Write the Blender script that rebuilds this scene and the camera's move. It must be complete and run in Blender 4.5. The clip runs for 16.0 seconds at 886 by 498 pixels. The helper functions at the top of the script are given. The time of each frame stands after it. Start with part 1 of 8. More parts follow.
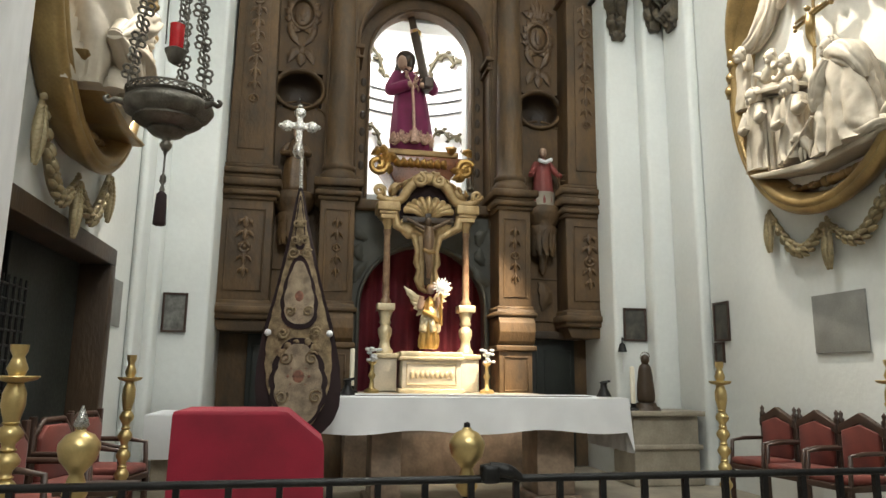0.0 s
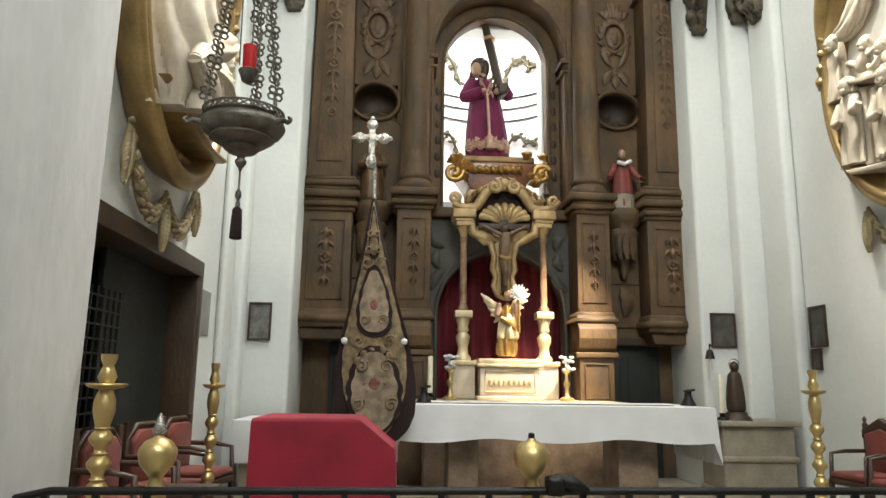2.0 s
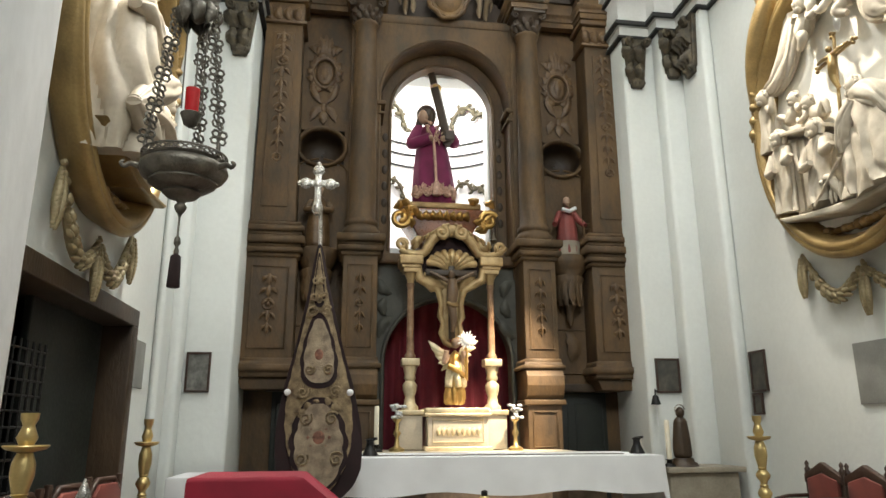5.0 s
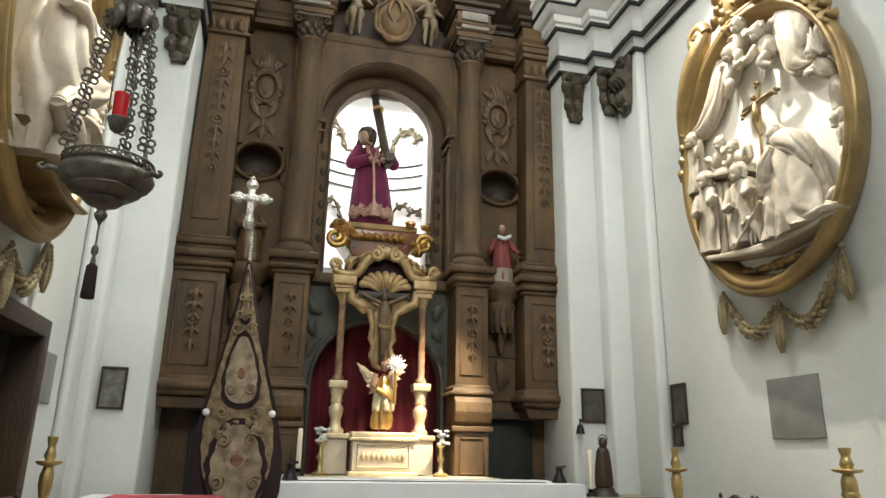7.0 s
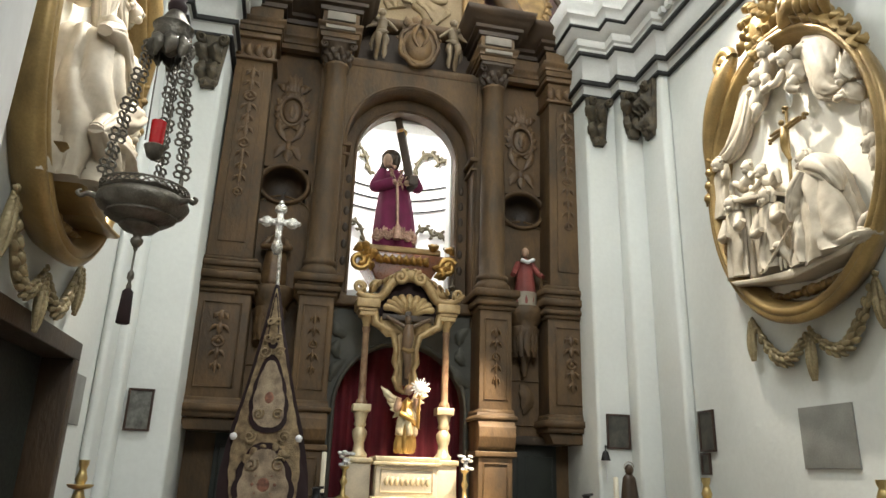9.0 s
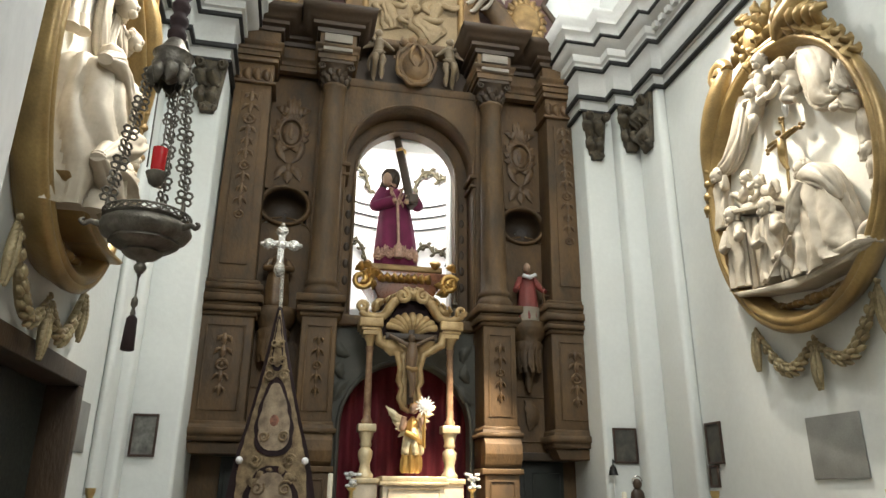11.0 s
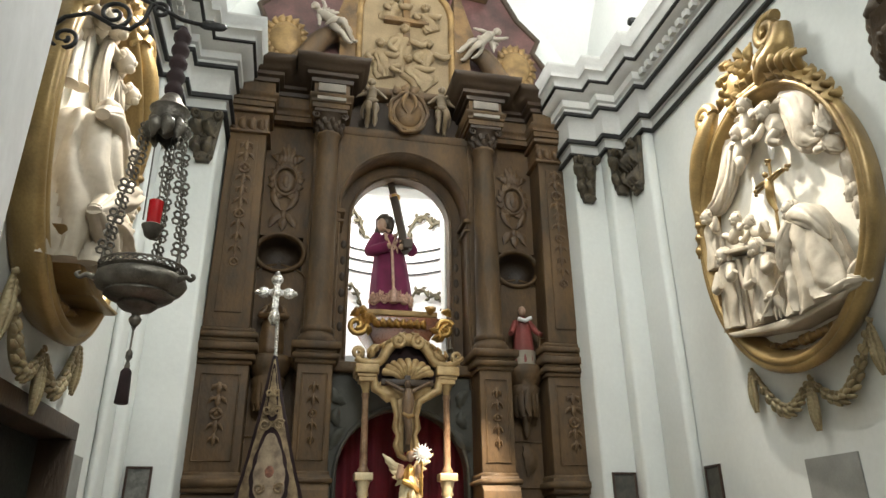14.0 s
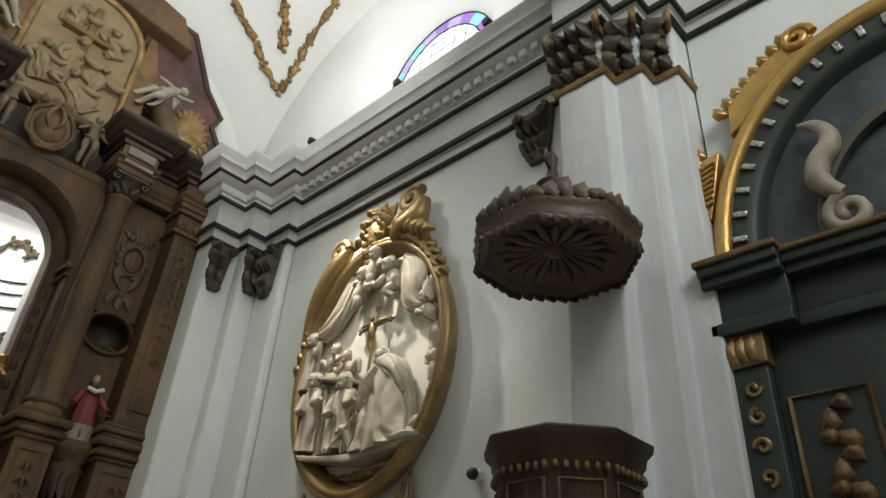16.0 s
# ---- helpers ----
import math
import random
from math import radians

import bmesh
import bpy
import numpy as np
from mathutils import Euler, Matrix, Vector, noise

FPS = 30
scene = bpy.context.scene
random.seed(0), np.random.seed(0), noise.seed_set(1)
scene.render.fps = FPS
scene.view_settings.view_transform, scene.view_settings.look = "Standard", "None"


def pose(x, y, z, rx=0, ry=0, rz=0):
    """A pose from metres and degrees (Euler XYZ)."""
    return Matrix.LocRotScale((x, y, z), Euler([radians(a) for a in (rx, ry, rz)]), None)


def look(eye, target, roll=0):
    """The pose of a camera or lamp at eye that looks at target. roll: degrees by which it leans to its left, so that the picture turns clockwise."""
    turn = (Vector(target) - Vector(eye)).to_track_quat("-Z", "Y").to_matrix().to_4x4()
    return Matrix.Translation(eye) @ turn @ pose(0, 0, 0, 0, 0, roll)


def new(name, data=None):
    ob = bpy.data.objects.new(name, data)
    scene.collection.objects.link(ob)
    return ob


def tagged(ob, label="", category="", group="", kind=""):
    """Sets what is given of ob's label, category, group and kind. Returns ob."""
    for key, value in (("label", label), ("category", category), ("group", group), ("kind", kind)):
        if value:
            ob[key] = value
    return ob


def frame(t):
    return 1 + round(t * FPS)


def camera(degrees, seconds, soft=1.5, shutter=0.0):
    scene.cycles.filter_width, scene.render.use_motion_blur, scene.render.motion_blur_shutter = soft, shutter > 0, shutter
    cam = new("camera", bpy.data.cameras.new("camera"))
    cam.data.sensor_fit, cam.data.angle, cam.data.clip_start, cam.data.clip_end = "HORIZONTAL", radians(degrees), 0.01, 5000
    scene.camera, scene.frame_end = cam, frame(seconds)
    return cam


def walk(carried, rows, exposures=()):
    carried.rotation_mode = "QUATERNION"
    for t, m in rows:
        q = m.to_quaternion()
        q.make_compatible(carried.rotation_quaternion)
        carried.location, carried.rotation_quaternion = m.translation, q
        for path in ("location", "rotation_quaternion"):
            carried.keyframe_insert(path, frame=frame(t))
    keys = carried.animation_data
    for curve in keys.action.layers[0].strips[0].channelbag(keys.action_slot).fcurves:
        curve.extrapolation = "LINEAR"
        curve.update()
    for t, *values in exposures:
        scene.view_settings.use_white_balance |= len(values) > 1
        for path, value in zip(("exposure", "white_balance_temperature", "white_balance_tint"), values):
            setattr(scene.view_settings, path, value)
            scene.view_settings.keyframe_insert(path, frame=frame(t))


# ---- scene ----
cam = camera(65.2, 16.0)

PATH = [
    (0, pose(-0.091, -0.022, 1.531, 100.40, -0.61, -10.93)),
    (0.5, pose(-0.006, -0.023, 1.524, 99.76, -2.18, -6.66)),
    (1, pose(0.017, -0.023, 1.518, 99.04, -2.81, -4.39)),
    (1.5, pose(0.020, -0.023, 1.533, 98.85, -2.14, -2.73)),
    (2, pose(0.019, -0.028, 1.548, 100.79, -0.79, -3.82)),
    (2.5, pose(0.024, -0.055, 1.552, 101.37, -0.64, -6.24)),
    (3, pose(0.025, -0.022, 1.552, 102.42, -0.41, -7.52)),
    (3.5, pose(0.016, -0.002, 1.554, 104.86, 0.01, -8.66)),
    (4, pose(0.006, 0.019, 1.566, 104.44, -0.10, -7.70)),
    (6.5, pose(0.008, 0.057, 1.590, 105.78, -0.34, -11.62)),
    (7, pose(0.046, 0.059, 1.593, 106.46, -1.03, -13.90)),
    (7.5, pose(0.054, 0.073, 1.587, 105.53, -0.53, -15.63)),
    (8, pose(0.023, 0.071, 1.599, 106.64, -1.14, -14.73)),
    (8.5, pose(-0.017, 0.051, 1.615, 107.59, -2.35, -12.98)),
    (9, pose(-0.035, 0.062, 1.626, 108.11, -1.68, -12.56)),
    (9.5, pose(-0.046, 0.056, 1.636, 108.61, -0.02, -11.48)),
    (10, pose(-0.044, 0.051, 1.638, 109.13, -0.38, -12.07)),
    (12.5, pose(-0.045, 0.037, 1.640, 109.92, -0.62, -11.78)),
    (13, pose(-0.055, 0.034, 1.656, 111.05, -0.45, -11.47)),
    (13.5, pose(-0.053, 0.016, 1.659, 111.94, 0.73, -10.82)),
    (14, pose(-0.044, -0.005, 1.655, 112.91, 0.59, -12.07)),
    (14.5, pose(-0.016, -0.001, 1.659, 114.45, -0.76, -18.82)),
    (15, pose(0.068, -0.018, 1.686, 118.01, -3.02, -29.76)),
    (15.5, pose(0.038, -0.058, 1.644, 120.99, -3.25, -39.91)),
    (16, pose(0.038, -0.101, 1.672, 121.98, -3.31, -47.19)),
]
EXPO = 0.0
walk(cam, PATH, [(0.0, EXPO - 0.08), (1.5, EXPO + 0.1), (4.0, EXPO), (9.0, EXPO - 0.12), (14.0, EXPO - 0.2), (15.0, EXPO - 0.75), (15.5, EXPO - 0.98), (16.0, EXPO - 1.1)])

# ---- world and lamps ----
world = bpy.data.worlds.new("world")
scene.world = world
world.use_nodes = True
wn = world.node_tree
sky = wn.nodes.new("ShaderNodeTexSky")
sky.sky_type, sky.sun_disc = "NISHITA", False
sky.sun_elevation, sky.sun_rotation = radians(40), radians(120)
wn.links.new(sky.outputs[0], wn.nodes["Background"].inputs[0])
wn.nodes["Background"].inputs[1].default_value = 0.12


def area_lamp(name, eye, target, power, w, h, color=(1, 0.93, 0.82)):
    d = bpy.data.lights.new(name, "AREA")
    d.shape, d.size, d.size_y, d.energy, d.color = "RECTANGLE", w, h, power, color
    ob = new(name, d)
    ob.matrix_world = look(eye, target)
    return ob


def spot_lamp(name, eye, target, power, cone, blend=0.6, radius=0.05, color=(1, 0.9, 0.75)):
    d = bpy.data.lights.new(name, "SPOT")
    d.spot_size, d.spot_blend, d.energy, d.shadow_soft_size, d.color = radians(cone), blend, power, radius, color
    ob = new(name, d)
    ob.matrix_world = look(eye, target)
    return ob

area_lamp("chamber_lamp", (1.37, 10.3, 7.3), (1.37, 10.6, 4.5), 105, 0.8, 0.5, (1, 0.97, 0.92))
spot_lamp("tabernacle_spot", (2.7, 6.9, 4.9), (1.95, 8.6, 1.8), 2500, 34, 0.8, 0.05, (1, 0.84, 0.64))
spot_lamp("medallion_spot_right", (3.35, 6.5, 8.25), (4.6, 5.35, 4.6), 2250, 48, 1.0, 0.05, (1, 0.92, 0.78))
spot_lamp("medallion_spot_left", (-0.55, 6.2, 8.25), (-1.85, 5.4, 4.5), 2150, 48, 1.0, 0.05, (1, 0.91, 0.76))
# unseen fill added behind the camera to brighten pier, walls and altarpiece
area_lamp("nave_lamp", (1.2, -3.2, 8.6), (4.3, 2.5, 4.2), 560, 4.0, 2.5, (0.97, 1.0, 0.97))
# fill added in mid-air, without a fixture, to brighten the vault
area_lamp("vault_lamp", (1.6, 4.6, 8.6), (2.6, 6.0, 12.5), 460, 3.5, 1.0, (1, 0.98, 0.94))
area_lamp("window_light", (5.3, 5.3, 9.3), (1.0, 6.5, 8.5), 70, 1.3, 1.3, (0.9, 0.96, 1.0))
# two wide fills added mid-chancel, away from any fixture, for the side walls
spot_lamp("wall_spot_right", (1.9, 5.6, 8.6), (4.7, 6.2, 2.6), 530, 86, 1.0, 0.15, (1, 0.98, 0.93))
spot_lamp("wall_spot_left", (0.9, 5.6, 8.6), (-1.9, 5.3, 2.6), 1000, 84, 1.0, 0.15, (1, 0.98, 0.93))


# ---- materials ----
def mat(name, color, rough=0.6, metal=0.0, var=0.15, scale=3.0, fine=40.0, bump=0.15, color2=None, stretch=(1, 1, 1), coat=0.0, sheen=0.0, detail=6.0):
    m = bpy.data.materials.new(name)
    m.use_nodes = True
    n, l = m.node_tree.nodes, m.node_tree.links
    p = n["Principled BSDF"]
    p.inputs["Metallic"].default_value = metal
    p.inputs["Coat Weight"].default_value = coat
    p.inputs["Sheen Weight"].default_value = sheen
    tc, mp = n.new("ShaderNodeTexCoord"), n.new("ShaderNodeMapping")
    mp.inputs["Scale"].default_value = stretch
    l.new(tc.outputs["Object"], mp.inputs[0])
    big, small = n.new("ShaderNodeTexNoise"), n.new("ShaderNodeTexNoise")
    for t, s in ((big, scale), (small, fine)):
        t.inputs["Scale"].default_value, t.inputs["Detail"].default_value = s, detail
        l.new(mp.outputs[0], t.inputs["Vector"])
    c2 = color2 or [c * (1 - var * 2.2) for c in color]
    ramp = n.new("ShaderNodeValToRGB")
    ramp.color_ramp.elements[0].position, ramp.color_ramp.elements[1].position = 0.32, 0.68
    ramp.color_ramp.elements[0].color = (*c2, 1)
    ramp.color_ramp.elements[1].color = (*color, 1)
    l.new(big.outputs[0], ramp.inputs[0])
    mix = n.new("ShaderNodeMix")
    mix.data_type, mix.blend_type = "RGBA", "MULTIPLY"
    mix.inputs[0].default_value = min(1.0, var * 2.5)
    l.new(ramp.outputs[0], mix.inputs[6])
    l.new(small.outputs[0], mix.inputs[7])
    g = n.new("ShaderNodeMix")
    g.data_type, g.blend_type = "RGBA", "ADD"
    g.inputs[0].default_value = min(1.0, var * 1.2)
    l.new(mix.outputs[2], g.inputs[6])
    l.new(ramp.outputs[0], g.inputs[7])
    l.new(g.outputs[2], p.inputs["Base Color"])
    mr = n.new("ShaderNodeMapRange")
    mr.inputs[3].default_value, mr.inputs[4].default_value = max(0.02, rough - 0.12), min(1, rough + 0.12)
    l.new(small.outputs[0], mr.inputs[0])
    l.new(mr.outputs[0], p.inputs["Roughness"])
    if bump:
        b = n.new("ShaderNodeBump")
        b.inputs["Strength"].default_value, b.inputs["Distance"].default_value = bump, 0.02
        l.new(small.outputs[0], b.inputs["Height"])
        l.new(b.outputs[0], p.inputs["Normal"])
    return m


def glow(name, color, strength):
    m = bpy.data.materials.new(name)
    m.use_nodes = True
    p = m.node_tree.nodes["Principled BSDF"]
    p.inputs["Base Color"].default_value = (*color, 1)
    p.inputs["Emission Color"].default_value = (*color, 1)
    p.inputs["Emission Strength"].default_value = strength
    return m


def clear(name, color, rough=0.1):
    m = bpy.data.materials.new(name)
    m.use_nodes = True
    p = m.node_tree.nodes["Principled BSDF"]
    p.inputs["Base Color"].default_value = (*color, 1)
    p.inputs["Transmission Weight"].default_value = 1.0
    p.inputs["Roughness"].default_value = rough
    p.inputs["IOR"].default_value = 1.1
    return m


PLASTER = mat("white_plaster", (0.72, 0.745, 0.72), 0.8, var=0.05, scale=0.7, fine=18, bump=0.12)
PIERW = mat("pier_plaster", (0.72, 0.73, 0.73), 0.75, var=0.09, scale=1.6, fine=14, bump=0.25, stretch=(1, 1, 0.4))
TRIM = mat("grey_stucco", (0.58, 0.585, 0.56), 0.7, var=0.08, scale=1.5, fine=30, bump=0.1)
BLACKP = mat("black_paint", (0.018, 0.018, 0.018), 0.6, var=0.2, scale=4, fine=40, bump=0.05)
WOOD = mat("retablo_wood", (0.130, 0.074, 0.028), 0.66, var=0.32, scale=3.2, fine=22, bump=0.4, color2=(0.058, 0.036, 0.017), stretch=(1, 1, 0.5), detail=9.0)
WOODD = mat("dark_retablo_wood", (0.056, 0.034, 0.017), 0.55, var=0.22, scale=2, fine=24, bump=0.25)
WOODR = mat("reddish_retablo_wood", (0.155, 0.092, 0.040), 0.46, var=0.25, scale=6, fine=34, bump=0.3, color2=(0.08, 0.045, 0.02))
SLATE = mat("grey_green_panel", (0.085, 0.083, 0.064), 0.6, var=0.2, scale=2, fine=24, bump=0.15)
CARVED = mat("carved_gilt_wood", (0.21, 0.122, 0.045), 0.55, metal=0.2, var=0.25, scale=4, fine=50, bump=0.4, color2=(0.075, 0.046, 0.022))
DULLGILT = mat("dull_gilding", (0.34, 0.22, 0.09), 0.45, metal=0.45, var=0.25, scale=5, fine=60, bump=0.3, color2=(0.16, 0.098, 0.04))
FESTG = mat("pale_old_gilding", (0.40, 0.33, 0.19), 0.42, metal=0.3, var=0.2, scale=6, fine=50, bump=0.2, color2=(0.22, 0.17, 0.09))
FRAMEG = mat("old_frame_gilding", (0.36, 0.245, 0.095), 0.36, metal=0.45, var=0.2, scale=3, fine=50, bump=0.2, color2=(0.19, 0.125, 0.05))
CAPDARK = mat("blackened_gilt_carving", (0.12, 0.095, 0.058), 0.5, metal=0.25, var=0.3, scale=9, fine=50, bump=0.35, color2=(0.04, 0.034, 0.026))
GOLD = mat("gold_leaf", (0.60, 0.38, 0.13), 0.33, metal=0.75, var=0.16, scale=6, fine=60, bump=0.2, color2=(0.48, 0.29, 0.09))
PALEGOLD = mat("pale_gilding", (0.74, 0.62, 0.40), 0.4, metal=0.4, var=0.14, scale=8, fine=60, bump=0.2)
BRASS = mat("brass", (0.62, 0.47, 0.21), 0.36, metal=0.85, var=0.1, scale=8, fine=70, bump=0.05)
SILVER = mat("tarnished_silver", (0.17, 0.155, 0.13), 0.4, metal=0.7, var=0.25, scale=9, fine=60, bump=0.3, color2=(0.07, 0.062, 0.05))
PALESILVER = mat("polished_silver", (0.55, 0.53, 0.49), 0.28, metal=0.85, var=0.15, scale=12, fine=80, bump=0.3)
CREAM = mat("cream_stucco", (0.50, 0.445, 0.355), 0.65, var=0.12, scale=4, fine=22, bump=0.06, color2=(0.36, 0.31, 0.235))
CREAMBG = mat("pale_stucco_ground", (0.82, 0.79, 0.70), 0.7, var=0.06, scale=2, fine=24, bump=0.1)
IRON = mat("black_iron", (0.02, 0.019, 0.018), 0.45, metal=0.5, var=0.2, scale=10, fine=60, bump=0.2)
REDCLOTH = mat("red_cloth", (0.31, 0.008, 0.030), 0.8, var=0.16, scale=3, fine=180, bump=0.2, sheen=0.08)
CRIMSON = mat("crimson_hanging", (0.17, 0.010, 0.022), 0.8, var=0.2, scale=3, fine=150, bump=0.1, sheen=0.05)
REDVELVET = mat("red_upholstery", (0.18, 0.032, 0.02), 0.75, var=0.25, scale=5, fine=120, bump=0.1, sheen=0.08)
PURPLE = mat("purple_velvet", (0.20, 0.014, 0.078), 0.75, var=0.15, scale=5, fine=120, bump=0.1, sheen=0.08)
LINEN = mat("white_linen", (0.78, 0.79, 0.80), 0.85, var=0.05, scale=3, fine=200, bump=0.1)
SKIN = mat("painted_flesh", (0.50, 0.33, 0.23), 0.5, var=0.15, scale=9, fine=50, bump=0.05)
BOARDWOOD = mat("worn_brown_wood", (0.115, 0.075, 0.040), 0.45, var=0.25, scale=3, fine=36, bump=0.25, color2=(0.06, 0.04, 0.022))
CANOPYG = mat("cream_gilding", (0.52, 0.38, 0.19), 0.4, metal=0.3, var=0.2, scale=7, fine=60, bump=0.25, color2=(0.30, 0.19, 0.08))
MARBLED = mat("marbled_brown_paint", (0.34, 0.22, 0.13), 0.35, var=0.3, scale=9, fine=50, bump=0.05, color2=(0.17, 0.09, 0.05))
DARKWOOD = mat("dark_walnut", (0.066, 0.039, 0.019), 0.45, var=0.25, scale=3, fine=40, bump=0.25, stretch=(1, 1, 0.3))
CHAIRWOOD = mat("chair_wood", (0.055, 0.028, 0.018), 0.4, var=0.2, scale=4, fine=40, bump=0.15)
DOORG = mat("dark_green_door", (0.014, 0.018, 0.014), 0.5, var=0.2, scale=3, fine=30, bump=0.1)
# near-black colour stands for the darkness of the side room
ROOMSHADE = mat("shade_dark_plaster", (0.03, 0.028, 0.026), 0.8, var=0.15, scale=2, fine=20, bump=0.1)
GREENALT = mat("dark_green_altar_paint", (0.032, 0.044, 0.038), 0.5, var=0.2, scale=2, fine=24, bump=0.12)
STONE = mat("beige_stone", (0.40, 0.35, 0.27), 0.55, var=0.18, scale=3, fine=40, bump=0.15)
MARBLE = mat("reddish_marble", (0.33, 0.24, 0.17), 0.35, var=0.25, scale=5, fine=30, bump=0.05)
FLOORM = mat("floor_marble", (0.42, 0.38, 0.33), 0.3, var=0.12, scale=1.5, fine=30, bump=0.05)
VELVET = mat("dark_maroon_velvet", (0.022, 0.007, 0.008), 0.85, var=0.2, scale=5, fine=120, bump=0.1, sheen=0.02)
EMBROID = mat("gold_embroidery", (0.36, 0.27, 0.15), 0.6, metal=0.25, var=0.28, scale=14, fine=120, bump=0.6, color2=(0.13, 0.088, 0.048))
EMBROIDP = mat("pale_embroidered_silk", (0.42, 0.33, 0.22), 0.7, var=0.25, scale=10, fine=120, bump=0.5, color2=(0.17, 0.125, 0.085))
CANVAS = mat("dim_canvas", (0.10, 0.095, 0.075), 0.5, var=0.35, scale=6, fine=30, bump=0.05, color2=(0.03, 0.03, 0.03))
GREYSTONE = mat("grey_slate_plaque", (0.30, 0.30, 0.28), 0.6, var=0.12, scale=4, fine=50, bump=0.15)
WHITEW = mat("camarin_white", (0.86, 0.86, 0.85), 0.7, var=0.03, scale=1, fine=20, bump=0.05)
WAX = mat("candle_wax", (0.72, 0.66, 0.52), 0.5, var=0.05, scale=4, fine=20, bump=0.03)
REDGLASS = mat("red_lamp_glass", (0.45, 0.008, 0.012), 0.15, var=0.05, scale=4, fine=20, bump=0.0)
OLDPAINT = mat("faded_blue_fresco", (0.06, 0.075, 0.085), 0.6, var=0.4, scale=3, fine=20, bump=0.1, color2=(0.028, 0.032, 0.036))
MAROONP = mat("marbled_maroon_paint", (0.12, 0.055, 0.05), 0.45, var=0.3, scale=3, fine=30, bump=0.1)
SKYGLOW = glow("daylight_sky", (0.86, 0.94, 1.0), 3.0)


# ---- mesh helpers ----
def done(name, bm, material, parent=None, label="", smooth=True):
    bmesh.ops.recalc_face_normals(bm, faces=bm.faces)
    me = bpy.data.meshes.new(name)
    bm.to_mesh(me)
    bm.free()
    for m in (material if isinstance(material, (list, tuple)) else [material]):
        me.materials.append(m)
    if smooth:
        me.shade_smooth()
        me.set_sharp_from_angle(angle=radians(62))
    ob = new(name, me)
    if parent:
        ob.parent = parent
    if label:
        tagged(ob, label)
    return ob


def part(name, bm, material, parent, label=""):
    return done(name, bm, material, parent, label)


def thing(name, label, category, group="", kind="", at=(0, 0, 0), turn=0.0):
    ob = new(name)
    ob.matrix_world = pose(*at, 0, 0, turn)
    return tagged(ob, label, category, group, kind)


def B():
    return bmesh.new()


def box(bm, x0, x1, y0, y1, z0, z1, bev=0.0, m=None, mi=0):
    t = bmesh.new()
    v = [t.verts.new((x, y, z)) for z in (z0, z1) for x, y in ((x0, y0), (x1, y0), (x1, y1), (x0, y1))]
    for f in ((3, 2, 1, 0), (4, 5, 6, 7), (0, 1, 5, 4), (1, 2, 6, 5), (2, 3, 7, 6), (3, 0, 4, 7)):
        t.faces.new([v[i] for i in f])
    if bev:
        bmesh.ops.bevel(t, geom=t.edges[:], offset=bev, segments=2, affect="EDGES", profile=0.6)
    return merge(bm, t, m, mi)


def merge(bm, t, m=None, mi=0):
    if m is not None:
        bmesh.ops.transform(t, matrix=m, verts=t.verts)
    t.verts.index_update()
    vs = [bm.verts.new(v.co) for v in t.verts]
    for f in t.faces:
        nf = bm.faces.new([vs[v.index] for v in f.verts])
        nf.material_index = mi
    t.free()
    return bm


def grid(bm, pts, wrap_u=False, wrap_v=False, cap=False, mi=0):
    """pts[i][j] as a quad sheet; wrap_v joins each ring, cap closes the end rings."""
    rows = [[bm.verts.new(p) for p in r] for r in pts]
    nu, nv = len(rows), len(rows[0])
    for i in range(nu if wrap_u else nu - 1):
        for j in range(nv if wrap_v else nv - 1):
            f = bm.faces.new((rows[i][j], rows[i][(j + 1) % nv], rows[(i + 1) % nu][(j + 1) % nv], rows[(i + 1) % nu][j]))
            f.material_index = mi
    if cap:
        for r in (rows[0], rows[-1]):
            bm.faces.new(r).material_index = mi
    return bm


def lathe(bm, prof, n=20, m=None, mi=0, sx=1.0, sy=1.0, phase=0.0):
    m = m or Matrix()
    pts = [[m @ Vector((max(r, 1e-4) * math.cos(2 * math.pi * (j + phase) / n) * sx, max(r, 1e-4) * math.sin(2 * math.pi * (j + phase) / n) * sy, z)) for j in range(n)] for r, z in prof]
    return grid(bm, pts, wrap_v=True, cap=True, mi=mi)


def ball(bm, c, r, n=12, mi=0, m=None):
    rx, ry, rz = r if isinstance(r, (tuple, list)) else (r, r, r)
    k = max(4, n // 2)
    m = m or Matrix()
    pts = []
    for i in range(k + 1):
        a = math.pi * (0.02 + 0.96 * i / k)
        pts.append([m @ Vector((c[0] + rx * math.sin(a) * math.cos(2 * math.pi * j / n), c[1] + ry * math.sin(a) * math.sin(2 * math.pi * j / n), c[2] - rz * math.cos(a))) for j in range(n)])
    return grid(bm, pts, wrap_v=True, cap=True, mi=mi)


def smooth_pts(pts, k=5):
    """A finer run of points through pts."""
    out = []
    for i in range(len(pts) - 1):
        p0, p1, p2, p3 = pts[max(0, i - 1)], pts[i], pts[i + 1], pts[min(len(pts) - 1, i + 2)]
        for j in range(k):
            t = j / k
            out.append(tuple(0.5 * (2 * b + (c - a) * t + (2 * a - 5 * b + 4 * c - d) * t * t + (3 * b - a - 3 * c + d) * t ** 3) for a, b, c, d in zip(p0, p1, p2, p3)))
    return out + [tuple(pts[-1])]


